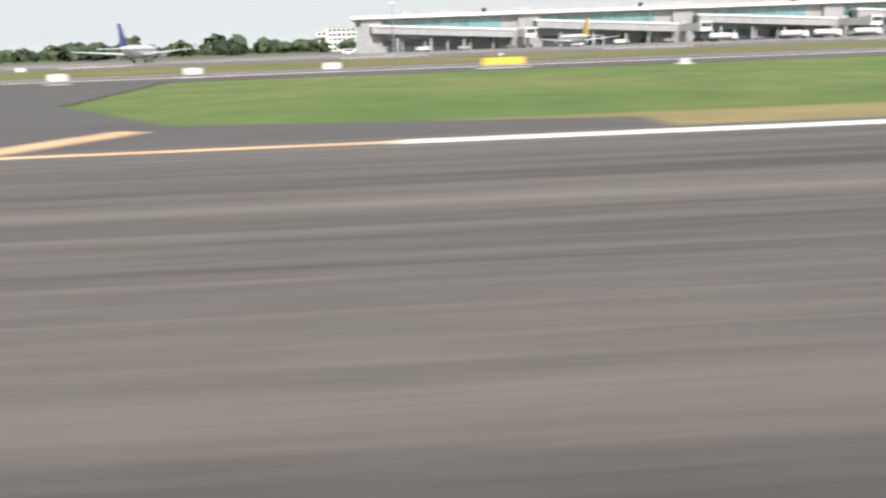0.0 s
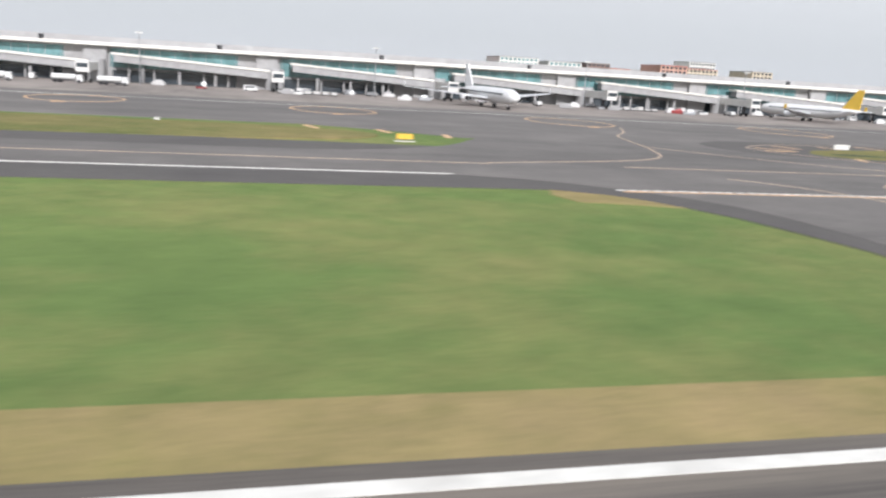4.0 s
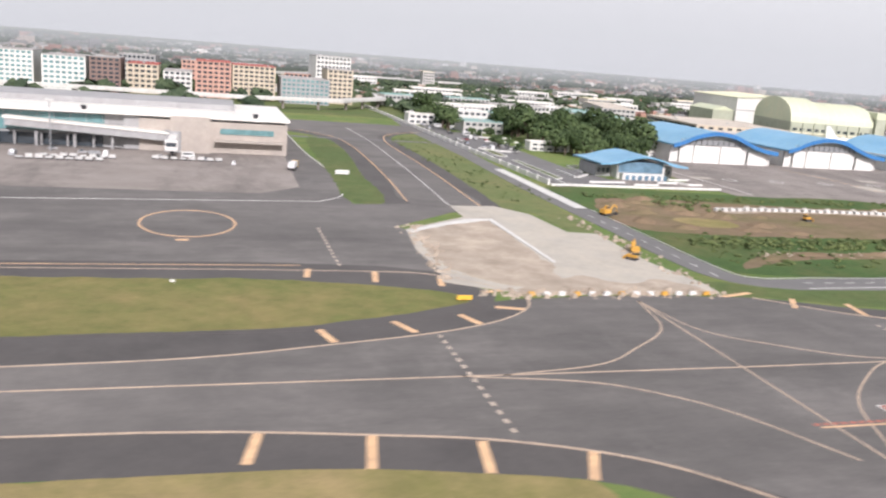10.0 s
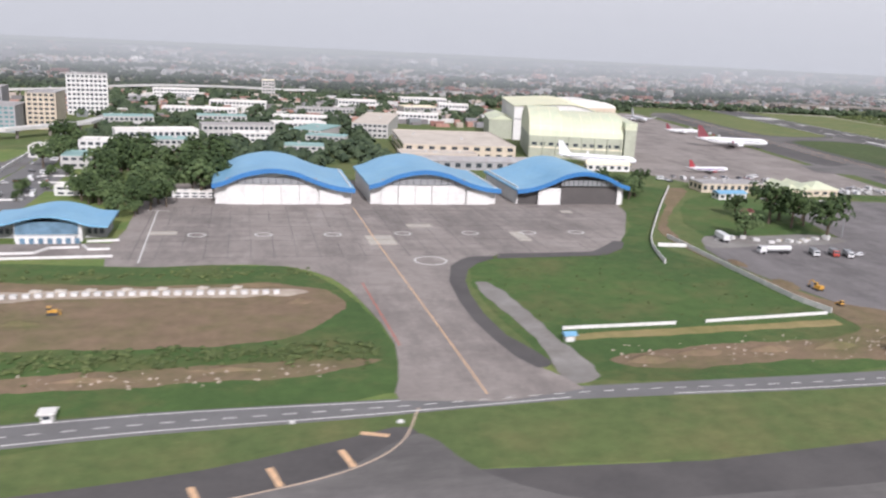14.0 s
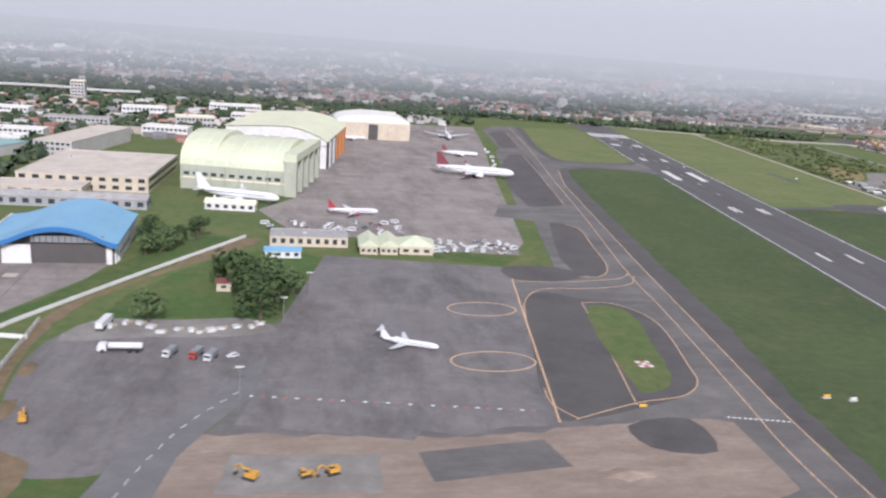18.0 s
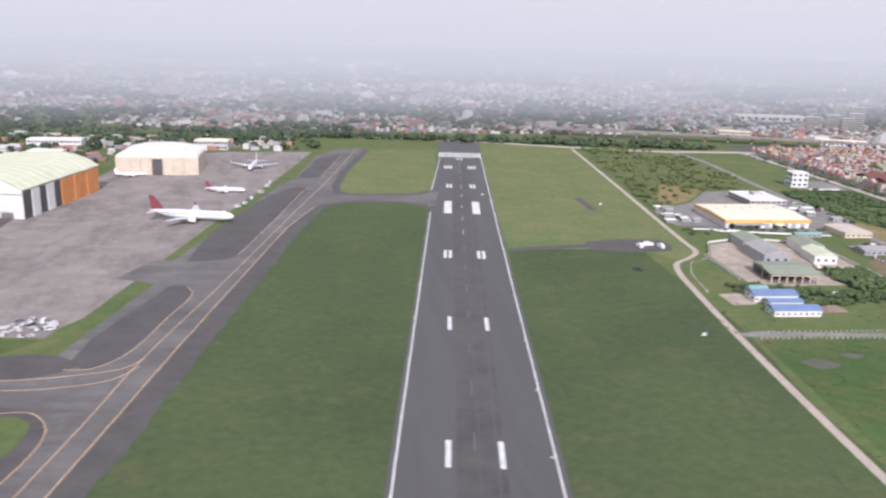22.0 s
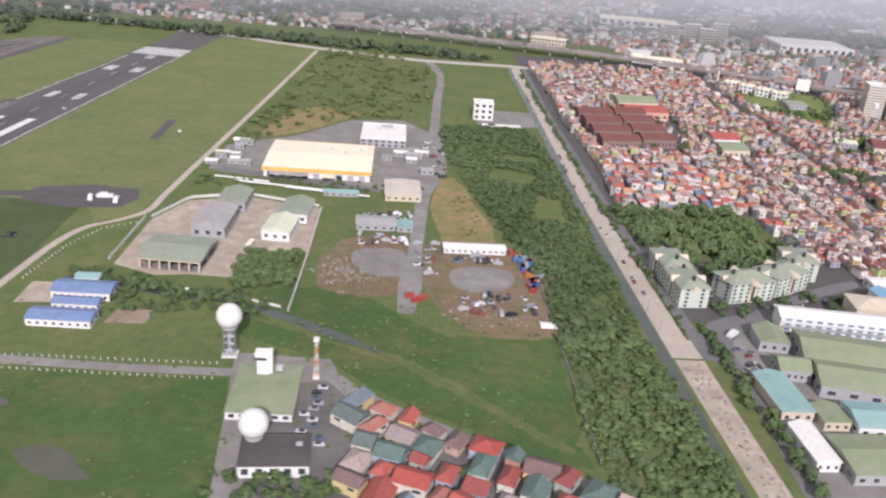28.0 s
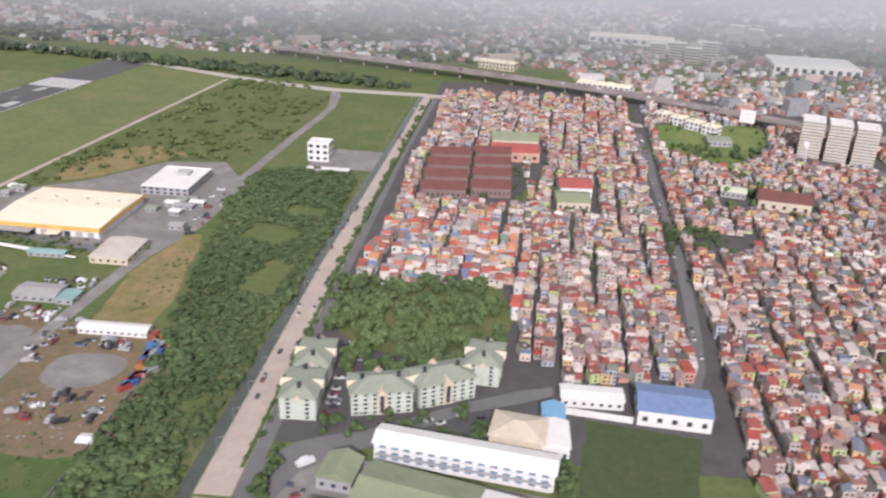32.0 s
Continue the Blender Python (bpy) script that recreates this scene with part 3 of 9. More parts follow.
    "tin_red": patchwork("red_tin_roofs", [(0.36, 0.075, 0.06), (0.28, 0.07, 0.056), (0.11, 0.17, 0.145), (0.36, 0.15, 0.115), (0.24, 0.066, 0.054), (0.3, 0.25, 0.235), (0.34, 0.085, 0.066), (0.12, 0.15, 0.14), (0.4, 0.1, 0.075), (0.18, 0.12, 0.11), (0.38, 0.3, 0.26), (0.32, 0.09, 0.07), (0.17, 0.21, 0.24)], 0.75, small=1.6),
    "worn": turf("worn_turf", (0.14, 0.17, 0.055), (0.22, 0.19, 0.08), (0.33, 0.24, 0.14), 0.75),
    # pale mown grass with distance haze mixed into its colour
    "grass_north": turf("pale_grass_with_haze", (0.165, 0.195, 0.085), (0.14, 0.178, 0.078), (0.23, 0.215, 0.11), 0.4),
    # haze made of emission, not scattered light
    "haze": haze("far_haze_glow", (0.58, 0.583, 0.56), (0.69, 0.686, 0.65)),
    "mist_glow": haze("mist_glow", (0.505, 0.518, 0.5), (0.63, 0.63, 0.6), 0.54),
}

# ---- kinds of things ----
def airliner(at, turn, length, span, label, belly, fin, engines=2, high_tail=False, group="parked aircraft", band=None, nacelle=None):
    """A parked jet, nose along its own x, wheels on the ground."""
    r = length * 0.05
    z = r * 1.75
    t = thing("airliner", at, label, "aircraft", group, turn)
    h = length / 2
    rows = [(h, z - 0.15 * r, 0.05 * r), (h - 0.25 * r, z - 0.12 * r, 0.42 * r), (h - 0.9 * r, z - 0.05 * r, 0.75 * r), (h - 2.0 * r, z, 0.97 * r), (h - 3 * r, z, r), (-h + 6.5 * r, z, r),
            (-h + 4 * r, z + 0.14 * r, 0.8 * r), (-h + 1.6 * r, z + 0.4 * r, 0.42 * r), (-h, z + 0.6 * r, 0.1 * r)]
    body = part("fuselage", Shape().rings(rows, 16), belly, t, smooth=True)
    part("cockpit_window", Shape().box(h - 1.35 * r, 0, z + 0.28 * r, 0.35 * r, 1.28 * r, 0.26 * r, 0, 0.86), M["dark_glass"], body)
    for side in (-1, 1):
        part("window_row", Shape().box(0.3 * r, side * 0.975 * r, z + 0.22 * r, length * 0.72, 0.05 * r, 0.13 * r), M["dark_glass"], body)
        if band:
            part("stripe", Shape().box(0.6 * r, side * 0.955 * r, z - 0.12 * r, length * 0.68, 0.08 * r, 0.24 * r), band, body)
        a, b = span / 2, length * 0.5
        rear = high_tail
        x0 = 0.04 * length if not rear else -0.06 * length
        wing = Shape()
        root, tip, sweep = 0.155 * length, 0.045 * length, 0.5
        top = [(x0 + root / 2, 0.6 * r), (x0 + root / 2 - a * sweep, a), (x0 + root / 2 - a * sweep - tip, a), (x0 - root * 0.62, 0.6 * r)]
        pts = []
        for up in (0.0, 1.0):
            for k, (px, py) in enumerate(top):
                lift = z - 0.55 * r + (py - 0.6 * r) * 0.09
                th = (0.28 if k in (0, 3) else 0.07) * r
                pts.append((px, side * py, lift + up * th))
        fs = [(0, 1, 2, 3), (7, 6, 5, 4), (0, 4, 5, 1), (1, 5, 6, 2), (2, 6, 7, 3), (3, 7, 4, 0)]
        wing.add(pts, fs if side < 0 else [f[::-1] for f in fs])
        w = part("wing", wing, M["wing_grey"], t)
        if not rear:
            part("winglet", Shape().box(x0 + root / 2 - a * sweep - tip * 0.7, side * a, z - 0.5 * r + a * 0.09, tip * 0.7, 0.05 * r, 0.7 * r, 0, 0.6), fin, w)
        for e in range(engines // 2):
            ey = side * (a * (0.34 + 0.3 * e)) if not rear else side * 1.45 * r
            ex = x0 + root / 2 - abs(ey) * sweep + 0.35 * r if not rear else -h + 5.6 * r
            ez = z - 0.95 * r + abs(ey) * 0.09 if not rear else z + 0.45 * r
            er = 0.5 * r if not rear else 0.4 * r
            eng = Shape()
            k = len(eng.v)
            eng.rings([(ex + 1.0 * r, ez, er * 0.78), (ex + 0.8 * r, ez, er), (ex - 0.3 * r, ez, er), (ex - 1.1 * r, ez, er * 0.6)], 12)
            eng.v[k:] = [(px, py + ey, pz) for px, py, pz in eng.v[k:]]
            g = part("engine", eng, nacelle or M["plane_white"], t, smooth=True)
            part("intake", Shape().tube((ex + 1.01 * r, ey, ez), (ex + 1.04 * r, ey, ez), er * 0.72, n=12), M["black_rubber"], g)
        ty = 0.19 * span
        sz = z + (0.45 * r if not high_tail else 3.55 * r)
        sx = -h + (1.9 * r if not high_tail else 0.6 * r)
        part("tailplane", Shape().prism([(sx + 0.9 * r, side * 0.1 * r), (sx - 0.6 * r, side * ty), (sx - 1.2 * r, side * ty), (sx - 0.9 * r, side * 0.1 * r)], sz, sz + 0.1 * r), M["wing_grey"], t)
        for g in (0.95,):
            leg = part("landing_gear", Shape().tube((x0 - 0.25 * root, side * g * r, z - 0.6 * r), (x0 - 0.25 * root, side * g * r, 0.3 * r), 0.09 * r, n=6), M["wing_grey"], t)
            part("wheel", Shape().tube((x0 - 0.25 * root, side * g * r - 0.16 * r, 0.3 * r), (x0 - 0.25 * root, side * g * r + 0.16 * r, 0.3 * r), 0.3 * r, n=10), M["black_rubber"], leg)
    leg = part("landing_gear", Shape().tube((h - 2.6 * r, 0, z - 0.6 * r), (h - 2.6 * r, 0, 0.2 * r), 0.08 * r, n=6), M["wing_grey"], t)
    part("wheel", Shape().tube((h - 2.6 * r, -0.14 * r, 0.22 * r), (h - 2.6 * r, 0.14 * r, 0.22 * r), 0.22 * r, n=10), M["black_rubber"], leg)
    f0 = -h + 3.6 * r
    fin_h = 3.3 * r if not high_tail else 3.0 * r
    section = [(f0, z + 0.85 * r), (f0 - 2.5 * r, z + 0.7 * r + fin_h), (f0 - 3.6 * r, z + 0.7 * r + fin_h), (f0 - 3.1 * r, z + 0.6 * r)]
    part("tail_fin", Shape().sweep(section, -0.09 * r, 0.09 * r), fin, t)
    return t


def wheels(parent, places, r, w):
    for x, y in places:
        part("wheel", Shape().tube((x, y - w / 2, r), (x, y + w / 2, r), r, n=10), M["black_rubber"], parent)


def car(at, turn, label, paint, size=(2.3, 0.95, 0.8), group="parked vehicles", name="car"):
    """A saloon or van, at the place's scale."""
    l, w, h = size
    t = thing(name, at, label, "car" if name == "car" else name, group, turn)
    part("body", Shape().sweep([(-l / 2, h * 0.22), (l / 2, h * 0.22), (l / 2, h * 0.5), (l * 0.28, h * 0.6), (-l * 0.46, h * 0.62), (-l / 2, h * 0.5)], -w / 2, w / 2), paint, t)
    cab = part("cabin", Shape().sweep([(-l * 0.44, h * 0.6), (l * 0.27, h * 0.6), (l * 0.1, h), (-l * 0.34, h)], -w * 0.44, w * 0.44), paint, t)
    part("windows", Shape().sweep([(-l * 0.4, h * 0.66), (l * 0.25, h * 0.64), (l * 0.115, h * 0.95), (-l * 0.33, h * 0.95)], -w * 0.455, w * 0.455), M["dark_glass"], cab)
    wheels(t, [(sx * l * 0.32, sy * w * 0.42) for sx in (-1, 1) for sy in (-1, 1)], h * 0.23, w * 0.18)
    return t


def van(at, turn, label, paint, size=(2.9, 1.1, 1.3), group="parked vehicles", name="van"):
    l, w, h = size
    t = thing(name, at, label, name, group, turn)
    body = part("body", Shape().sweep([(-l / 2, h * 0.16), (l / 2, h * 0.16), (l / 2, h * 0.5), (l * 0.36, h), (-l / 2, h)], -w / 2, w / 2), paint, t)
    part("windscreen", Shape().sweep([(l * 0.485, h * 0.56), (l * 0.375, h * 0.95), (l * 0.36, h * 0.95), (l * 0.465, h * 0.56)], -w * 0.46, w * 0.46), M["dark_glass"], body)
    part("side_windows", Shape().box(-l * 0.04, 0, h * 0.58, l * 0.72, w * 1.01, h * 0.27), M["dark_glass"], body)
    wheels(t, [(sx * l * 0.33, sy * w * 0.42) for sx in (-1, 1) for sy in (-1, 1)], h * 0.16, w * 0.18)
    return t


def lorry(at, turn, label, cab_paint, load, size=(4.5, 1.3, 1.7), group="parked vehicles", tank=False, name="truck"):
    l, w, h = size
    t = thing(name, at, label, name, group, turn)
    part("chassis", Shape().box(0, 0, h * 0.22, l, w * 0.5, h * 0.12), M["dark_metal"], t)
    cab = part("cab", Shape().sweep([(l * 0.3, h * 0.2), (l / 2, h * 0.2), (l / 2, h * 0.55), (l * 0.47, h * 0.95), (l * 0.3, h * 0.95)], -w * 0.48, w * 0.48), cab_paint, t)
    part("windscreen", Shape().sweep([(l * 0.502, h * 0.58), (l * 0.478, h * 0.88), (l * 0.47, h * 0.88), (l * 0.49, h * 0.58)], -w * 0.44, w * 0.44), M["dark_glass"], cab)
    if tank:
        s = Shape().rings([(-l / 2, h * 0.68, h * 0.26), (-l * 0.48, h * 0.68, h * 0.32), (l * 0.25, h * 0.68, h * 0.32), (l * 0.27, h * 0.68, h * 0.26)], 14)
        part("tank", s, load, t, smooth=True)
    else:
        part("cargo_box", Shape().box(-l * 0.11, 0, h * 0.34, l * 0.76, w, h * 0.62), load, t)
    wheels(t, [(x * l, sy * w * 0.42) for x in (0.38, -0.22, -0.38) for sy in (-1, 1)], h * 0.2, w * 0.16)
    return t


def excavator(at, turn, label, k=1.0):
    """A tracked digger with its arm folded down."""
    k *= 0.62
    t = thing("excavator", at, label, "excavator", "construction machines", turn)
    for s in (-1, 1):
        part("track", Shape().sweep([(-1.0 * k, 0.1 * k), (-0.8 * k, 0), (0.8 * k, 0), (1.0 * k, 0.1 * k), (1.0 * k, 0.38 * k), (0.8 * k, 0.48 * k), (-0.8 * k, 0.48 * k), (-1.0 * k, 0.38 * k)], s * 0.55 * k - 0.17 * k, s * 0.55 * k + 0.17 * k), M["dark_metal"], t)
    house = part("body", Shape().box(-0.25 * k, 0, 0.5 * k, 1.7 * k, 1.2 * k, 0.55 * k).box(-0.7 * k, 0, 1.05 * k, 0.7 * k, 1.1 * k, 0.25 * k), M["machine_yellow"], t)
    cab = part("cab", Shape().box(0.25 * k, 0.32 * k, 1.0 * k, 0.75 * k, 0.5 * k, 0.75 * k, 0, 0.92), M["machine_yellow"], t)
    part("window", Shape().box(0.27 * k, 0.32 * k, 1.25 * k, 0.74 * k, 0.53 * k, 0.38 * k), M["dark_glass"], cab)
    arm = part("boom", Shape().tube((0.5 * k, -0.1 * k, 0.9 * k), (1.7 * k, -0.1 * k, 1.9 * k), 0.15 * k, 0.12 * k, 6).tube((1.7 * k, -0.1 * k, 1.9 * k), (2.4 * k, -0.1 * k, 1.5 * k), 0.13 * k, 0.11 * k, 6), M["machine_yellow"], t)
    part("stick", Shape().tube((2.35 * k, -0.1 * k, 1.55 * k), (2.5 * k, -0.1 * k, 0.5 * k), 0.11 * k, 0.09 * k, 6), M["machine_yellow"], arm)
    part("bucket", Shape().sweep([(2.3 * k, 0.55 * k), (2.65 * k, 0.5 * k), (2.6 * k, 0.1 * k), (2.25 * k, 0.02 * k), (2.15 * k, 0.3 * k)], -0.4 * k, 0.2 * k), M["dark_metal"], arm)
    return t


def bulldozer(at, turn, label, k=1.0):
    k *= 0.62
    t = thing("bulldozer", at, label, "bulldozer", "construction machines", turn)
    for s in (-1, 1):
        part("track", Shape().sweep([(-0.9 * k, 0.1 * k), (-0.7 * k, 0), (0.7 * k, 0), (0.9 * k, 0.1 * k), (0.8 * k, 0.45 * k), (-0.8 * k, 0.5 * k)], s * 0.5 * k - 0.16 * k, s * 0.5 * k + 0.16 * k), M["dark_metal"], t)
    part("body", Shape().box(0.2 * k, 0, 0.4 * k, 1.2 * k, 0.7 * k, 0.5 * k), M["machine_yellow"], t)
    cab = part("cab", Shape().box(-0.45 * k, 0, 0.5 * k, 0.7 * k, 0.8 * k, 0.95 * k, 0, 0.95), M["machine_yellow"], t)
    part("window", Shape().box(-0.45 * k, 0, 0.95 * k, 0.72 * k, 0.82 * k, 0.35 * k), M["dark_glass"], cab)
    part("blade", Shape().sweep([(1.1 * k, 0.0), (1.25 * k, 0.05 * k), (1.2 * k, 0.35 * k), (1.3 * k, 0.6 * k), (1.15 * k, 0.6 * k), (1.05 * k, 0.3 * k)], -0.7 * k, 0.7 * k), M["machine_yellow"], t)
    return t


def crown_shape(rng, r, h, clumps, leafy):
    """Leaf clumps on the outside of a few uneven lobes."""
    s = Shape()
    lobes = [(rng.uniform(-0.45, 0.45) * r, rng.uniform(-0.45, 0.45) * r, h * rng.uniform(0.35, 0.7), r * rng.uniform(0.42, 0.68)) for _ in range(7)]
    for i in range(clumps):
        lx, ly, lz, lr = lobes[i % len(lobes)]
        a, b = rng.uniform(0, TAU), math.asin(rng.uniform(-0.55, 1.0))
        k = lr * rng.uniform(0.72, 1.08)
        c = Vector((lx + k * math.cos(a) * math.cos(b), ly + k * math.sin(a) * math.cos(b), lz + 0.85 * k * math.sin(b)))
        q = leafy * rng.uniform(0.6, 1.4)
        n = Vector((math.cos(a) * math.cos(b), math.sin(a) * math.cos(b), math.sin(b) + 0.4)).normalized()
        u = n.orthogonal().normalized()
        w = n.cross(u)
        t = rng.uniform(0, TAU)
        u, w = u * math.cos(t) + w * math.sin(t), w * math.cos(t) - u * math.sin(t)
        s.add([c + u * q, c + w * q * 0.8, c - u * q * 0.9, c - w * q * 0.7, c + n * q * 0.55], [(0, 1, 4), (1, 2, 4), (2, 3, 4), (3, 0, 4)])
    return s


def trunk_shape(rng, r, h):
    s = Shape().tube((0, 0, -0.1), (0, 0, h * 0.4), r * 0.09, r * 0.06, 7)
    for i in range(4):
        a = TAU * i / 4 + rng.uniform(-0.5, 0.5)
        s.tube((0, 0, h * 0.33), (math.cos(a) * r * 0.5, math.sin(a) * r * 0.5, h * 0.62), r * 0.05, r * 0.02, 5)
    return s


TREES = []


def tree(at, k, which=0, label="broadleaf tree with a dense dark green crown", group="trees"):
    """A tree of about k metres across, one of a few grown shapes."""
    if not TREES:
        rng = random.Random(7)
        for i in range(5):
            h = rng.uniform(0.95, 1.35)
            TREES.append((trunk_shape(rng, 0.5, h).mesh("trunk"), crown_shape(rng, 0.5, h, 230, 0.075).mesh("crown")))
            TREES[-1][0].materials.append(M["bark"])
            TREES[-1][1].materials.append(M["leaf_dark"] if i % 2 else M["leaf_mid"])
    tr, cr = TREES[which % len(TREES)]
    t = thing("tree", at, label, "tree", group, random.uniform(0, 360))
    t.scale = (k, k, k)
    part("trunk", tr, None, t)
    part("crown", cr, None, t)
    return t


def grove(name, spots, label, material, big=1.0, clumps=26, leafy=0.26):
    """Many trees or bushes that nobody could count: spots of x, y, size."""
    rng = random.Random(hash(len(spots)) % 1000)
    pts, faces = [], []
    protos = [crown_shape(random.Random(i), 0.5, 0.9, clumps, leafy) for i in range(9)]
    for x, y, k in spots:
        p = protos[rng.randrange(9)]
        a = rng.uniform(0, TAU)
        c, s = math.cos(a) * k, math.sin(a) * k
        base = len(pts)
        lift = k * rng.uniform(-0.12, 0.06)
        pts += [(x + c * u - s * v, y + s * u + c * v, max(-0.05, w * k * big + lift)) for u, v, w in p.v]
        faces += [tuple(i + base for i in f) for f in p.f]
    me = bpy.data.meshes.new(name)
    me.from_pydata(pts, [], faces)
    me.materials.append(material)
    return tagged(new(name, me), label, "trees", kind="stuff")


def block(at, turn, size, floors, wall, roof, label, category="building", group="", name="building", bays=None, roof_kind="flat", rise=1.0, glass_name="dark_glass", win=(0.5, 0.5), parapet=0.25, sides=4, solid=False):
    """A building with storeys, windows set into each face and a roof. Every window is a part of its own, or each ribbon of glass on the broad ones."""
    l, w, h = size
    t = thing(name, at, label, category, group, turn)
    body = part("wall", Shape().box(0, 0, 0, l, w, h), wall, t)
    fh = h / floors
    for side in (2,) if solid else (1, 2, 3):
        along_x = side % 2 == 0
        run = l if along_x else w
        n = bays[side % 2] if bays else max(2, int(run / (fh * 1.1)))
        if n < 1:
            continue
        step = run / n
        d = (w if along_x else l) / 2 * (1 if side < 2 else -1)
        for k in range(floors):
            zc = k * fh + fh * 0.32
            if solid or floors * (n if floors > 1 else 0) > 24:
                # a continuous ribbon of glass on each storey
                part("window_band", Shape().box(0, d, zc, run * 0.95, 0.1, fh * win[1]) if along_x else Shape().box(d, 0, zc, 0.1, run * 0.95, fh * win[1]), M[glass_name], body)
                continue
            me = (Shape().box(0, 0, 0, step * win[0], 0.1, fh * win[1]) if along_x else Shape().box(0, 0, 0, 0.1, step * win[0], fh * win[1])).mesh("window")
            me.materials.append(M[glass_name])
            for i in range(n):
                c = (i + 0.5) * step - run / 2
                part("window", me, None, body).matrix_basis = pose(c, d, zc) if along_x else pose(d, c, zc)
    if solid:
        fins, n = Shape(), max(3, int(l / 2.2))
        for i in range(n + 1):
            fins.box((i / n - 0.5) * l * 0.97, -w / 2 - 0.06, 0.1, l / n * 0.32, 0.16, h - 0.15)
        part("facade_frame", fins, wall, body)
    if roof_kind == "flat":
        top = part("roof", Shape().box(0, 0, h, l + 0.2, w + 0.2, 0.12), roof, t)
        ring = [(sx * (l / 2 + 0.1 - k), sy * (w / 2 + 0.1 - k), z) for z in (h + 0.1, h + 0.1 + parapet) for k in (0, 0.18) for sx, sy in ((-1, -1), (1, -1), (1, 1), (-1, 1))]
        faces = []
        for i in range(4):
            j = (i + 1) % 4
            faces += [(i, j, 8 + j, 8 + i), (4 + j, 4 + i, 12 + i, 12 + j), (8 + i, 8 + j, 12 + j, 12 + i)]
        part("parapet", Shape().add(ring, faces), roof, top)
        rng = random.Random(int(l * 31 + w * 17 + h))
        for i in range(1 if solid else max(1, min(3, int(l * w / 80)))):
            part("roof_unit", Shape().box(rng.uniform(-0.35, 0.35) * l, rng.uniform(-0.3, 0.3) * w, h + 0.1, rng.uniform(0.6, 1.6), rng.uniform(0.5, 1.2), rng.uniform(0.4, 0.8)), M["roof_unit"], top)
    elif roof_kind == "gable":
        part("roof", Shape().gable(0, 0, h, l, w, rise), roof, t)
    else:
        part("roof", Shape().hip(0, 0, h, l, w, rise), roof, t)
    return t

# ---- ground, runway and taxiways ----
flat("ground", [(-4600, -4600), (4600, -4600), (4600, 4600), (-4600, 4600)], 0.0, M["grass"], "flat grassy ground that reaches the horizon", "ground")
flat("outer_field", [(-900, 335), (140, 335), (250, 100), (250, 40), (1500, 40), (1500, 690), (-900, 690)], 0.004, M["grass_mid"], "dull green rough grass round the airfield", "ground")
flat("city_ground", [(-3000, 690), (4000, 690), (4000, 4400), (-3000, 4400)], 0.004, M["scrub"], "grey green ground of the far districts", "ground")

runway = flat("runway", [(-900, -15.2), (440, -15.2), (440, 14.3), (-900, 14.3)], 0.05, M["runway"], "grey brown runway asphalt streaked with dark rubber", "runway")
part("edge_line", ribbon(Shape(), [(-301, 13.4), (430, 13.4)], 0.48, 0.065), M["paint_white"], runway)
part("edge_line", ribbon(Shape(), [(-380, 13.4), (-301, 13.4)], 0.2, 0.065), M["paint_orange"], runway)
part("edge_line", ribbon(Shape(), [(-900, -14.4), (430, -14.4)], 0.5, 0.065), M["paint_white"], runway)
part("fillet_marking", ribbon(Shape(), [(-308.5, 13.2), (-306.5, 17.2)], 0.8, 0.07), M["paint_orange"], runway)
# link at the start, with its flared shoulder
flat("taxiway_link_west", [(-360, 13.6), (-304, 13.6), (-296, 14.2), (-296, 16.2), (-306, 18.5), (-312, 28), (-314, 50), (-344, 50), (-346, 28), (-352, 18)], 0.045, M["asphalt_and_shade"], "dark asphalt taxiway link beside the runway", "taxiway")

# the parallel taxiway: shoulders, pavement, lines
flat("taxiway_shoulder", curve([(-900, 50), (-140, 50), (-134, 44), (-131, 32), (-130, 14), (-102, 14), (-100, 22), (-103, 28), (-104, 35), (-101, 40), (-98, 44), (-92, 48), (-84, 50), (60, 50), (72, 48), (82, 45), (88, 38), (91, 14), (142, 14), (145, 38), (152, 46), (165, 50), (330, 50), (330, 77), (225, 81), (222, 92), (214, 90), (198, 85), (177, 82), (160, 80), (141, 81), (132, 83), (122, 87), (90, 87), (82, 84), (72, 80), (60, 77), (-70, 77), (-140, 77), (-900, 77)], 3, True), 0.035, M["asphalt_and_shade"], "dark asphalt taxiway shoulders with grassy edges", "taxiway")
taxi = flat("taxiway", curve([(-900, 56.4), (-145, 56.4), (-135, 51), (-130, 44), (-129, 30), (-129, 14), (-109, 14), (-109.5, 31), (-109, 39), (-105.5, 46), (-97, 51), (-84, 55.6), (-70, 56.4), (50, 56.4), (66, 54.3), (76, 52.2), (86, 47.5), (95, 38), (98, 14), (136, 14), (138, 36), (146, 48), (158, 55), (175, 56.5), (330, 56.5), (330, 70), (240, 72), (228, 80), (223, 90), (219, 88), (213, 83), (202, 79), (188, 76), (176, 75), (160, 74.5), (147, 75.5), (132, 79), (122, 86.5), (91, 86.5), (90, 84), (86, 80), (79, 76.5), (66, 73), (50, 70.3), (-70, 70), (-92, 77), (-100, 85), (-125, 99), (-134, 88), (-140, 78), (-150, 71), (-170, 70), (-900, 70)], 3, True), 0.055, M["asphalt"], "grey worn asphalt taxiway with curved exits", "taxiway")
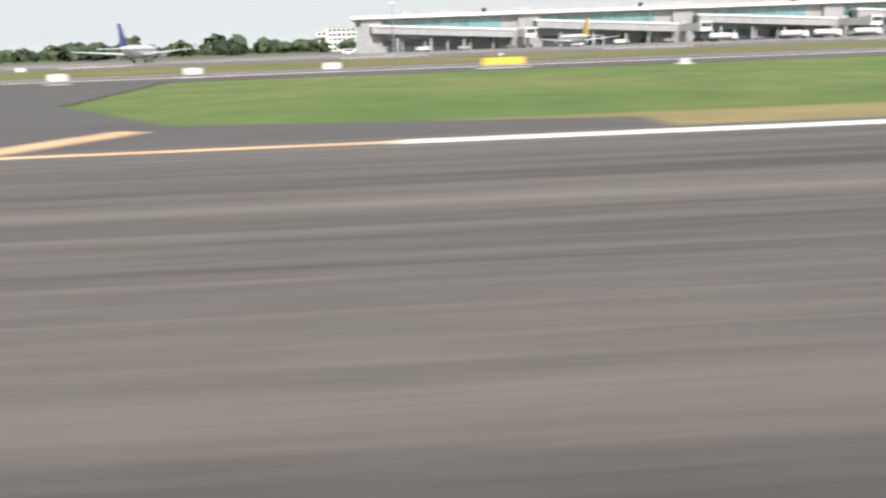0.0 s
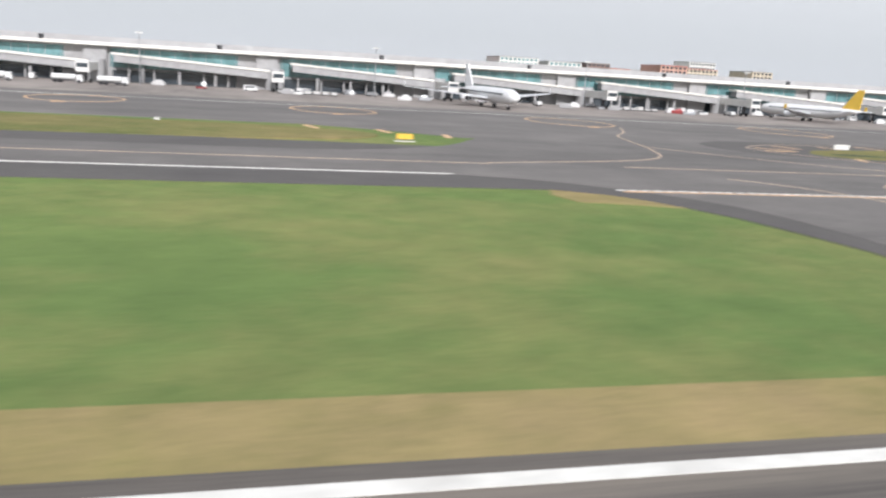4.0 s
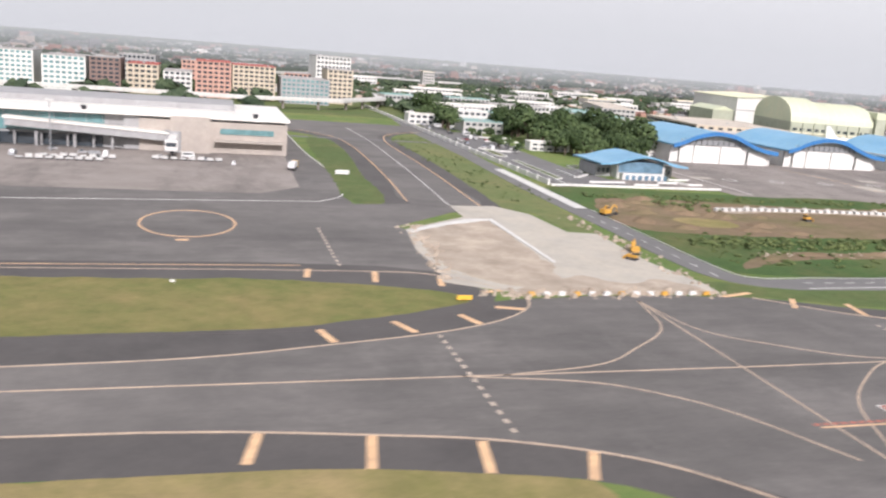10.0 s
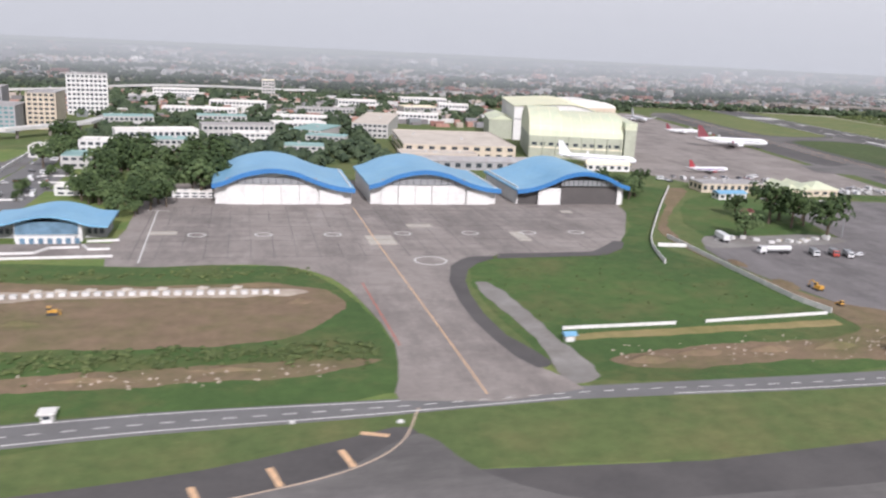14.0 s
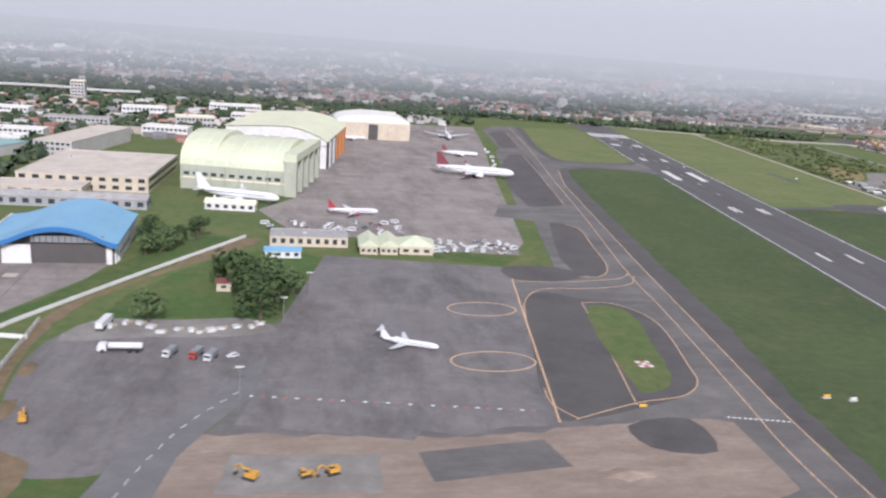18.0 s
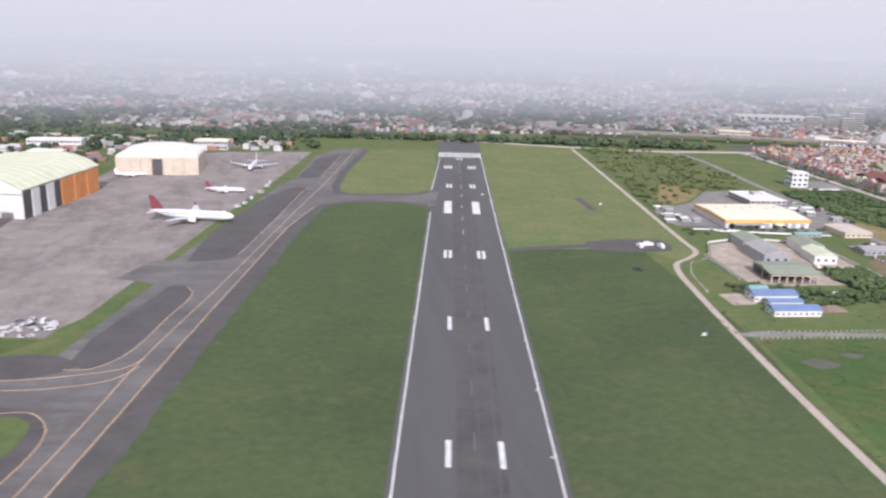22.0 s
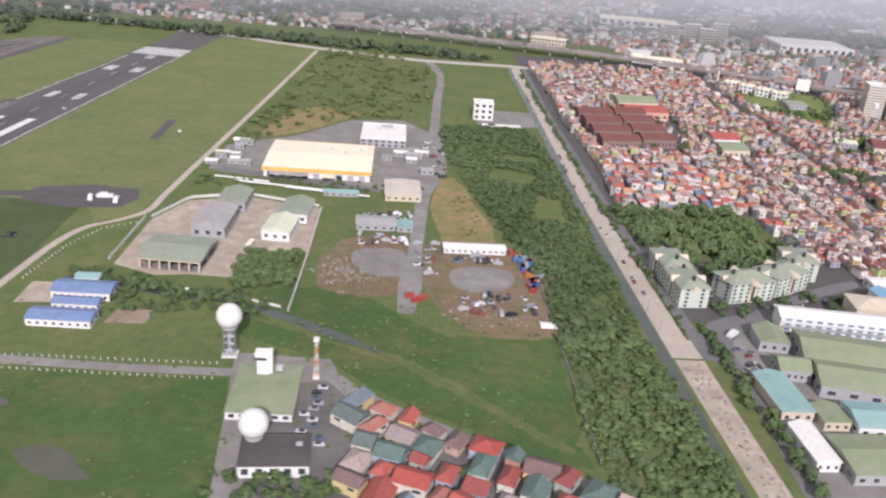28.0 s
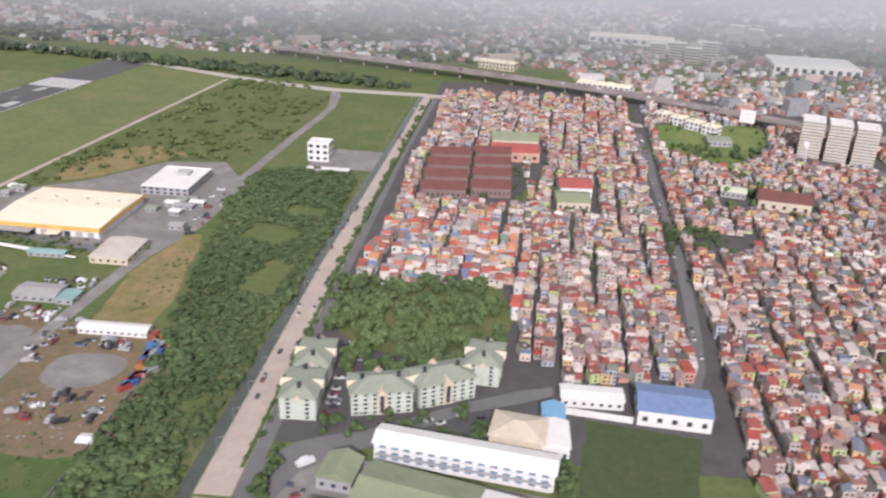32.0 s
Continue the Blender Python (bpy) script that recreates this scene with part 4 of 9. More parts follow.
for line, wide, colour in (
        ([(-900, 56.4), (-145, 56.4)], 0.22, "paint_white"), (curve([(-104, 20.5), (-108, 27), (-109.3, 33), (-109, 39), (-105.5, 46), (-97, 51), (-84, 55.6), (-70, 56.4), (50, 56.4), (66, 54.3), (76, 52.2), (86, 47.5), (95, 38)]), 0.24, "paint_line"),
        (curve([(158, 55), (175, 56.5), (330, 56.5)]), 0.25, "paint_line"),
        (curve([(-99.5, 86), (-97, 82), (-91, 76), (-78, 71.5), (-60, 70), (50, 70), (66, 73), (79, 76.5), (86, 80), (90, 84), (91, 88), (89, 91.5), (82, 97.5), (74, 98.8), (-60, 98.8), (-90, 96.5), (-99, 90), (-99.5, 86)]), 0.24, "paint_line"),
        (curve([(122, 87), (132, 79.5), (147, 75.5), (160, 74.5), (176, 75), (188, 76), (202, 79), (214, 83), (220, 88), (224, 97)]), 0.25, "paint_line"),
        ([(-900, 63.5), (-140, 63.5)], 0.2, "paint_line"), ([(-128, 64), (104, 64.5), (141, 65), (330, 65)], 0.22, "paint_line"),
        (curve([(105, 86), (102.5, 76), (96, 70), (91, 66.5), (80, 64.4)]), 0.2, "paint_line"), (curve([(105, 86), (107, 75), (113, 70), (121, 66), (135, 65)]), 0.2, "paint_line"),
        ([(105, 86), (104.5, 52), (104, 14)], 0.22, "paint_line"), (curve([(135, 65), (123, 65), (115, 60), (110, 55), (106, 47)]), 0.2, "paint_line"), (curve([(76, 64.5), (88, 62), (93, 59), (97, 55), (102, 46)]), 0.2, "paint_line"),
        (curve([(-122, 58), (-118.5, 54), (-116.5, 49), (-116, 43), (-116, 14)]), 0.26, "paint_line"), (curve([(-116, 42), (-113, 49), (-108, 57), (-98, 62), (-88, 63.5)]), 0.22, "paint_line"),
        (curve([(-140, 64), (-121, 72), (-116, 82.4), (-114.3, 89), (-111, 101), (-106.7, 108), (-102, 119)]), 0.22, "paint_line"), (curve([(-115, 85), (-108, 76), (-98, 68), (-85, 64.4)]), 0.2, "paint_line")):
    part("taxi_line", ribbon(Shape(), line, wide, 0.075), M[colour], taxi)
# cross bars on the shoulders
for a, b in (((-100, 50.2), (-99, 45.5)), ((-94, 52.8), (-93, 48.2)), ((-88, 55), (-87, 50.3)), ((-106, 45), (-102.8, 42)), ((-109, 39), (-105, 37)), ((-109, 32.3), (-105, 32)), ((-107.6, 25), (-103.5, 27)), ((-102.5, 20), (-100, 22.2)),
             ((-92.6, 77), (-91.6, 80)), ((-84.6, 74), (-83.3, 77)), ((-77, 72.5), (-76, 75.2)), ((-92, 95), (-91, 90.5)), ((-84.6, 95.3), (-83.8, 91)), ((-76.5, 98.6), (-75.5, 94)), ((-98.8, 86.5), (-94, 87)), ((-98, 90), (-93.5, 88.6)),
             ((-152, 97), (-151, 93)), ((-144, 94.5), (-143.3, 90.5)), ((-137, 90.8), (-137.4, 87)), ((58.2, 55.4), (57.2, 51)), ((66.2, 54.2), (65.3, 49.4)), ((74, 52.4), (73.2, 47.8)), ((81.8, 50), (80, 46)),
             ((65.3, 77.2), (66.3, 73.6)), ((73.2, 79.4), (74.8, 76)), ((81, 81.4), (82.4, 78.2)), ((86, 84), (89.3, 83)), ((86.5, 89.6), (90, 91)), ((66.8, 99.8), (66.2, 96)), ((75, 98.6), (74.2, 94)), ((83, 96.8), (82, 92.3)),
             ((125, 82.5), (127.5, 86.3)), ((133, 79.4), (134, 84)), ((140, 77), (140.6, 81.5)), ((147.8, 75.4), (148.2, 79.6)), ((190, 76.4), (189, 80.4)), ((198, 78), (197, 81.6)), ((206, 80.4), (205, 84.4)), ((214, 83.3), (213, 87.3)), ((219, 90), (215.8, 91.2)), ((118, 87.5), (123, 89))):
    part("shoulder_bar", ribbon(Shape(), [a, b], 0.75, 0.072), M["paint_orange"], taxi)
# dashed stop bars
for (x0, y0), (x1, y1), n in (((-89, 70), (-89, 57), 9), ((77, 75.5), (77, 53), 14), ((71, 124), (71, 101), 12), ((131.2, 76), (130.9, 58), 15)):
    for i in range(n):
        k = (i + 0.5) / n
        part("stop_dash", Shape().box(x0 + (x1 - x0) * k, y0 + (y1 - y0) * k, 0.05, 0.36, abs(y1 - y0) / n * 0.42, 0.028), M["paint_pale"], taxi)
for x0, x1, y in ((-135, -102, 50.3), (103, 123, 52)):
    for i in range(int((x1 - x0) / 0.9)):
        part("hold_dash", Shape().box(x0 + i * 0.9, y, 0.05, 0.55, 0.4, 0.028), M["paint_red" if x0 > 0 else "paint_white"], taxi)
    part("hold_line", ribbon(Shape(), [(x0, y - 0.55), (x1, y - 0.55)], 0.22, 0.078), M["paint_orange"], taxi)
# painted red and white runway signs on the pavement, their letters as bars
for x, y in ((-108.6, 52.8), (113.4, 54.2)):
    board = part("painted_sign", ribbon(Shape(), [(x - 1.7, y), (x + 1.7, y)], 1.5, 0.078), M["paint_white"], taxi, "white rectangle painted on the asphalt")
    part("red_field", ribbon(Shape(), [(x - 1.5, y), (x + 1.5, y)], 1.2, 0.083), M["paint_red"], board)
    for i in range(5):
        part("lettering_bar", ribbon(Shape(), [(x - 1.1 + i * 0.52, y), (x - 0.8 + i * 0.52, y)], 0.6, 0.088), M["paint_white"], board)

# ---- terminal apron ----
apron = flat("terminal_apron", [(-900, 98.8), (-152, 98.8), (-143, 94), (-136, 88), (-120, 86), (-106, 84), (-98, 92), (-60, 99.4), (60, 100), (83, 98), (88, 93), (92, 90), (92, 102), (84, 126), (104, 146), (92, 146), (80, 144), (79, 153), (81, 177), (79, 213), (78, 268), (60, 330), (-900, 330)], 0.045, M["asphalt"], "wide grey terminal apron with painted circles", "apron")
for cx, cy, r in ((-107, 123, 6.8), (-66.5, 123, 6.8), (-26.5, 119, 6.8), (13.5, 117, 6.8), (52, 121, 6.8), (-345, 129, 5), (-302, 126, 6.5), (-262, 126, 6.5), (-222, 126, 6.5), (-182, 126, 6.5), (-145, 126, 6.5)):
    ring = [(cx + r * math.cos(TAU * i / 36), cy + (4.5 if cx > -200 else 0) + r * (1.35 if cx > -200 else 1) * math.sin(TAU * i / 36)) for i in range(37)]
    part("apron_circle", ribbon(Shape(), ring, 0.3, 0.08), M["paint_orange" if cx > -200 else "paint_white"], apron)
    part("circle_mark", Shape().box(cx - 0.5, cy - r + 0.3, 0.03, 1.6, 0.9, 0.04), M["paint_orange"], apron)
    if cx < -200:
        part("stand_line", ribbon(Shape(), [(cx, cy + r), (cx + 2, cy + 60)], 0.22, 0.085), M["paint_white"], apron)
part("apron_line", ribbon(Shape(), [(-900, 141), (20, 141), (74, 145.5)], 0.25, 0.065), M["paint_white"], apron)
part("apron_line", ribbon(Shape(), [(10, 101.5), (66, 101.5)], 0.2, 0.065), M["paint_orange"], apron)
part("apron_line", ribbon(Shape(), curve([(74, 145.5), (79, 152), (81, 177), (79, 213), (78, 266)]), 0.25, 0.065), M["paint_white"], apron)
flat("stand_concrete", [(-900, 152), (64, 152), (72, 160), (73, 204), (-900, 204)], 0.06, M["concrete"], "paler concrete aircraft stands before the terminal", "apron")
flat("apron_shoulder", [(-60, 98.6), (60, 99), (74, 98.2), (82, 95.5), (87, 91.5), (89.5, 93.5), (84, 98.5), (76, 101.5), (60, 103), (-60, 103)], 0.05, M["asphalt_and_shade"], "dark asphalt strip along the apron", "apron")
flat("island_shoulder", curve([(-104.5, 86), (-103.8, 93), (-98, 98.6), (-88, 100.2), (-70, 100.4), (58, 100.4), (72, 99.4), (80, 97), (86, 92.4), (87.4, 88), (85, 84), (79, 80.4), (70, 77.8), (60, 76.6), (-70, 76.4), (-86, 76.8), (-95, 78.4), (-101, 80.6)], 2, True), 0.066, M["asphalt_and_shade"], "dark asphalt shoulder round the grass island", "taxiway")
# islands of grass between taxiway and apron
flat("island_ditch", curve([(-91, 85.2), (-85.4, 85), (-82.6, 82.8), (-80.8, 81), (-84.6, 82.8), (-91, 83.2)], 2, True), 0.1, M["marsh"], "narrow dark ditch across the grass island", "ditch")
for poly in (curve([(-900, 78), (-160, 78), (-148, 82), (-145, 88), (-150, 92), (-165, 95), (-900, 95)], 3, True), curve([(-90, 89.2), (-93, 86.3), (-94.2, 83.2), (-92, 80.4), (-86, 79), (-75, 77.6), (-60, 77.3), (55, 77.2), (70, 80), (80, 84), (84, 87), (80, 90.5), (70, 93.5), (55, 95.4), (-60, 95.2), (-71, 94.6), (-82, 91.8)], 3, True)):
    flat("grass_island", poly, 0.085, M["grass_isle"], "long grass island between taxiway and apron", "grass")
flat("grass_island", curve([(80.6, 145.2), (85.8, 146), (87.5, 180), (89.4, 204), (90.3, 230), (88.4, 246), (84.4, 251), (81.7, 230), (81, 202), (80.3, 172)], 3, True), 0.085, M["grass_mid"], "green grass island beside the curving taxiway", "grass")
# bare and dry strips in the field
for cx, cy, rx, ry, m in ((-199, 23, 2.6, 0.7, "sand"), (-173, 22, 3.2, 1.2, "sand"), (-89, 39, 7, 2.0, "soil"), (-60, 34, 2.0, 0.5, "sand"), (-79, 40, 4, 1.8, "soil"), (-94, 35, 4.5, 1.3, "grass_dry"), (12, 42, 3, 0.8, "sand"), (30, 37, 2.5, 0.7, "sand"), (-20, 33, 5, 0.5, "sand"), (70, 90.5, 7, 1.2, "soil"), (20, 91, 5, 1.0, "soil"), (-78, 45.5, 3, 1.2, "grass_dry")):
    rng = random.Random(int(cx * 7 + cy))
    flat("bare_patch", [(cx + rx * math.cos(TAU * i / 14) * rng.uniform(0.7, 1.15), cy + ry * math.sin(TAU * i / 14) * rng.uniform(0.7, 1.15)) for i in range(14)], 0.03, M["worn"], "worn bare patch in the grass", "soil")
flat("dry_verge", curve([(-140, 45.5), (-100, 40), (-84, 45), (-50, 44.5), (60, 44), (80, 42), (80, 46), (60, 50.2), (-84, 50.2), (-140, 50.2)], 2, True), 0.025, M["grass_dry"], "strip of dry yellow grass along the taxiway", "grass")
flat("dry_verge", [(-900, 14), (-132, 14), (-132, 17.5), (-900, 17.5)], 0.02, M["grass_dry"], "strip of dry yellow grass along the runway", "grass")
flat("wet_hollow", curve([(-67.2, 29.3), (-64.8, 32), (-61, 32.6), (-58.4, 31.8), (-58.2, 28.9), (-61, 27), (-65.4, 26.2)], 4, True), 0.03, M["marsh"], "dark waterlogged hollow in the grass", "puddle")

# ---- closed taxiway with fresh concrete, service roads ----
flat("north_taxiway_shoulder", curve([(86, 143), (87.7, 180), (89.6, 204), (90.5, 232), (88.5, 250), (80, 264), (60, 280), (135, 285), (118, 272), (111, 258), (110.8, 238), (110.5, 200), (109.4, 167), (107.4, 140)], 3, True), 0.04, M["asphalt_and_shade"], "dark shoulders of the closed taxiway", "taxiway")
north = flat("north_taxiway", curve([(91, 146), (92.8, 174), (94.1, 205), (94.4, 233), (92.6, 252), (84, 268), (60, 284), (60, 300), (135, 300), (120, 280), (107.5, 262), (106.3, 228), (106, 199), (105, 169), (104, 144)], 3, True), 0.06, M["asphalt"], "grey taxiway that curves away between grass verges", "taxiway")
part("taxi_line", ribbon(Shape(), curve([(90.7, 148), (92.5, 174), (93.8, 205), (94.1, 233), (92.4, 252), (84, 268), (64, 282)]), 0.26, 0.08), M["paint_orange"], north)
part("taxi_line", ribbon(Shape(), curve([(104.2, 145), (105.3, 169), (106.3, 199), (106.5, 228), (107.4, 250), (112, 268), (128, 284)]), 0.26, 0.08), M["paint_orange"], north)
part("taxi_line", ribbon(Shape(), curve([(98, 145), (99.7, 175), (100.9, 206), (102, 250), (101, 285)]), 0.2, 0.08), M["paint_white"], north)
flat("cross_road", [(60, 249), (160, 249), (160, 252), (60, 252)], 0.08, M["asphalt_road"], "narrow road across the verges", "road")
flat("concrete_works", [(84.9, 124), (92, 130), (97.6, 134.6), (98, 145), (107, 145.5), (111.4, 138.6), (112.6, 124), (117.6, 123), (117, 104.6), (119, 93.7), (118.6, 89), (93, 88.5), (86, 92), (82.6, 94), (83.8, 100.4), (83.2, 110.3)], 0.075, M["concrete_new"], "pale unfinished concrete and rubble of the closed taxiway", "pavement")
flat("sand_bed", curve([(86.4, 122), (93, 127.4), (101, 131.4), (100.8, 113), (100.6, 103), (97, 92), (90, 93), (85.6, 100), (85, 112)], 2, True), 0.1, M["sand"], "bed of bare sand within the concrete works", "soil")
flat("sand_bed", curve([(91, 89.5), (104, 89), (117, 89.5), (114, 95), (107, 93.5), (102, 97), (96, 94)], 3, True), 0.105, M["sand"], "spilled sand at the edge of the works", "soil")
kerb = flat("concrete_kerb", [(85.4, 121.6), (92, 127.2), (101.4, 132.2), (101.4, 104), (102, 104), (102.4, 133.2), (97.4, 132.4), (91.6, 128.4), (84.8, 122.6)], 0.16, M["concrete_white"], "raised white edge of fresh concrete", "kerb")
flat("verge_grass", [(108, 144), (112.8, 139), (113.4, 124.4), (119.4, 124), (120.6, 172), (122.6, 222), (126, 262), (119, 270), (111.6, 257), (111.2, 238), (111, 200), (109.8, 167)], 0.05, M["grass_north"], "green verge between taxiway and service road", "grass")
road = flat("service_road", curve([(121.4, 100), (124, 94), (132, 90.4), (160, 91.2), (190, 94), (215, 95), (245, 97), (283, 95.5), (313, 96), (327, 98.5), (336, 106), (341, 128), (350, 146), (361, 166), (356, 170), (345, 150), (333, 131), (328, 113), (321, 105), (311, 101.5), (283, 100.5), (245, 101), (222, 100), (191, 100), (172, 98.5), (152, 96.4), (138, 95.9), (130.5, 95.6), (127.6, 96.8), (126.6, 100), (126.4, 125), (126.8, 146), (127.6, 203), (128.4, 222), (132, 330), (127, 330), (123.4, 222), (121.2, 172), (121.2, 125)], 2, True), 0.06, M["asphalt_road"], "two-lane grey service road with white lines", "road")
part("edge_line", ribbon(Shape(), curve([(134, 91), (160, 92), (190, 94.8), (215, 95.8), (245, 97.6)]), 0.16, 0.078), M["paint_white"], road)
part("edge_line", ribbon(Shape(), curve([(138, 96.4), (152, 96.2), (172, 97.9), (191, 99.4), (222, 99.4)]), 0.12, 0.078), M["paint_white"], road)
for x, y, a in along(curve([(136, 93.6), (160, 94.2), (190, 96.8), (222, 97.8), (250, 99), (283, 98), (313, 98.8), (325, 101.5), (331, 108), (335, 122), (341, 138), (350, 152)]), 3.6):
    part("lane_dash", Shape().box(x, y, 0.05, 1.6, 0.14, 0.028, a), M["paint_white"], road)
part("edge_line", ribbon(Shape(), curve([(260, 97), (283, 96.2), (313, 96.8), (326, 99.5)]), 0.14, 0.078), M["paint_white"], road)
part("edge_line", ribbon(Shape(), curve([(138, 96.4), (130.6, 96.1), (128, 97.2), (127, 100.4), (126.8, 125), (127.0, 145)]), 0.14, 0.078), M["paint_white"], road)
for y in range(98, 142, 5):
    part("lane_dash", Shape().box(123.6, y, 0.05, 0.16, 2.0, 0.028, 0), M["paint_white"], road)
flat("parking_lane", [(131.4, 172.5), (138.4, 173.5), (141.5, 330), (134, 330)], 0.06, M["asphalt_road"], "grey parking lane beside the small pavilion", "road")
flat("white_strip", [(124.0, 146), (126.6, 146), (127.3, 197), (124.8, 197)], 0.09, M["concrete_white"], "long strip of bright new white concrete", "pavement")
flat("road_verge", [(119, 94), (119, 88), (124, 87), (134, 83), (160, 80), (198, 84), (222, 92), (226, 81), (330, 76), (330, 99), (245, 97), (190, 94), (132, 90.5), (123, 94)], 0.02, M["grass_mid"], "mown grass verge between taxiway and service road", "grass")
# building site
flat("site_grass", curve([(128, 98.5), (222, 102), (224, 130), (218, 155), (210, 166), (176, 168), (128.5, 172), (127.4, 150)], 2, True), 0.02, M["grass_lush"], "lush green grass round the building site", "grass")
flat("site_soil", curve([(128, 128), (154, 123), (170, 123), (199, 122), (211, 126), (220, 143), (211, 153), (185, 154), (160, 158), (146, 160), (134, 157), (128, 140)], 4, True), 0.05, M["site_soil"], "broad bare brown earth of the building site", "soil")
flat("site_soil", curve([(131, 101), (142, 106), (160, 108), (185, 108), (214, 110), (222, 114), (200, 114.5), (160, 112), (140, 110)], 3, True), 0.045, M["site_soil"], "ragged bank of brown earth beside the road", "soil")
flat("site_scrub", ragged([(139, 166), (150, 166), (151, 159), (147, 155), (141, 157)], 0.8, 9), 0.075, M["scrub"], "dark overgrown hollow at the edge of the site", "scrub")
flat("site_pond", curve([(141, 138), (151, 137.4), (151, 131), (142, 131)], 4, True), 0.07, M["grass_dry"], "shallow muddy pond in the building site", "pond")
flat("site_trench", curve([(158, 150), (173, 152), (209, 150.5), (214, 148), (209, 146), (173, 147.4), (158, 145.5)], 3, True), 0.07, M["sand"], "strip of pale excavated earth", "soil")

# ---- hangar apron and fields beside it ----
hangar_apron = flat("hangar_apron", curve([(176, 168), (196, 168), (211, 166), (219, 157), (223, 140), (225, 120), (223, 106), (222, 99.5), (248, 100), (243.5, 110), (241.5, 125), (242, 145), (246, 162), (255, 171), (281, 172), (292, 183), (303, 203), (314, 233), (300, 262), (180, 262), (176, 236), (176, 200)], 2, True), 0.07, M["concrete"], "stained concrete hangar apron with a taxi neck", "apron")
part("apron_line", ribbon(Shape(), [(224.5, 153), (225.6, 119)], 0.3, 0.085), M["paint_red"], hangar_apron)
part("apron_line", ribbon(Shape(), curve([(232, 226), (232.5, 180), (233.5, 130), (234, 100)]), 0.25, 0.085), M["paint_orange"], hangar_apron)
part("apron_line", ribbon(Shape(), [(182, 170), (181, 221)], 0.25, 0.085), M["paint_white"], hangar_apron)
part("apron_line", ribbon(Shape(), [(178.5, 222), (184, 221.5)], 0.25, 0.085), M["paint_white"], hangar_apron)
for cx, cy, r in ((241.3, 168.4, 3.4), (223, 193.5, 1.9), (240, 194, 1.9), (257, 194, 1.9), (272, 194, 1.9), (285, 194, 1.9), (207, 194, 1.9), (192, 194, 1.9)):
    part("apron_circle", ribbon(Shape(), [(cx + r * math.cos(TAU * i / 28), cy + r * math.sin(TAU * i / 28)) for i in range(29)], 0.32, 0.085), M["paint_white"], hangar_apron)
rng = random.Random(3)


def apron_end(y):
    """How far the hangar apron reaches along x."""
    return 281 + (y - 172) if y < 183 else 292 + (y - 183) * 0.55 if y < 203 else 303 + (y - 203) * 0.37


for i in range(12):
    y = 173.5 + i * 4.8
    part("joint", ribbon(Shape(), [(178, y), (apron_end(y) - 1, y)], 0.14, 0.079), M["asphalt" if i % 3 else "asphalt_and_shade"], hangar_apron)
for i in range(25):
    x = 180 + i * 4.8
    y0 = 170 if x < 279 else 170 + (x - 279) if x < 292 else 183 + (x - 292) / 0.55
    if y0 < 222:
        part("joint", ribbon(Shape(), [(x, y0 + 2), (x, 227)], 0.14, 0.0755), M["asphalt" if i % 3 else "asphalt_and_shade"], hangar_apron)
laid = []
for i in range(40):
    x, y = rng.uniform(182, 300), rng.uniform(174, 226)
    if any(abs(x - u) < 7 and abs(y - v) < 10.5 for u, v in laid):
        continue
    laid.append((x, y))
    if x > 250 and y < 200 and x - 250 > (y - 160) * 1.2:
        continue
    part("slab", Shape().box(x, y, 0.03, rng.choice((3.2, 6.4)), rng.choice((3.2, 9.6)), 0.048), M["concrete_new" if rng.random() < 0.3 else "concrete"], hangar_apron)
flat("apron_verge", curve([(244, 108), (241, 120), (240.4, 140), (244.6, 164), (254, 173.4), (281, 174.2), (291, 184.5), (293, 183), (283, 171), (256, 169.6), (247.6, 161), (243.6, 144), (243.6, 122), (247, 110)], 2, True), 0.08, M["asphalt_and_shade"], "dark kerb strip round the hangar apron", "pavement")
field = flat("east_field", curve([(250, 103), (306, 103.5), (308, 126), (306, 160), (300, 182), (312, 205), (345, 257), (335, 262), (314, 228), (303, 200), (291, 183), (281, 173), (256, 170.5), (248, 161), (245, 140), (246, 120)], 2, True), 0.03, M["grass_lush"], "mown green field inside the fence", "grass")
flat("field_path", curve([(246.5, 152), (249, 152), (251.5, 120), (252, 104), (247, 102), (248, 120)], 3, True), 0.06, M["gravel"], "pale gravel path across the field", "path")
flat("field_strip", [(254, 121.5), (306, 123.5), (306, 120.5), (254, 118.5)], 0.05, M["grass_dry"], "dry yellow strip along the white fence", "grass")
flat("dirt_bank", curve([(256, 110), (275, 114), (300, 115), (312, 119), (320, 112), (312, 105), (285, 106.5), (262, 105.5)], 3, True), 0.05, M["site_soil"], "bank of brown earth beside the road", "soil")
flat("dirt_track", curve([(352, 259), (330, 226), (314, 200), (309.5, 180), (309, 160), (311, 142), (314, 133), (320, 128), (318, 112), (308, 108), (309, 128), (307, 150), (306.4, 184), (310, 198), (326, 224), (347, 260)], 3, True), 0.06, M["site_soil"], "brown dirt track beside a white wall", "track")
flat("truck_yard", curve([(313, 138), (318, 124.5), (326, 123), (331.5, 124), (337, 131), (344, 144), (354, 161), (358, 172), (357, 186), (346, 184), (330, 181), (318, 184), (311, 176), (310, 155)], 2, True), 0.05, M["concrete_grey"], "grey asphalt truck yard", "yard")
flat("road_verge", [(317, 106), (322, 106), (328, 111), (331.5, 124), (326, 124), (318.5, 125), (318, 113)], 0.03, M["grass_lush"], "patch of green between road and yard", "grass")
flat("yard_rubble", curve([(313, 176), (330, 178), (346, 178), (356, 182), (350, 189), (335, 188), (318, 188)], 3, True), 0.075, M["gravel"], "strip of pale rubble and stores", "yard")
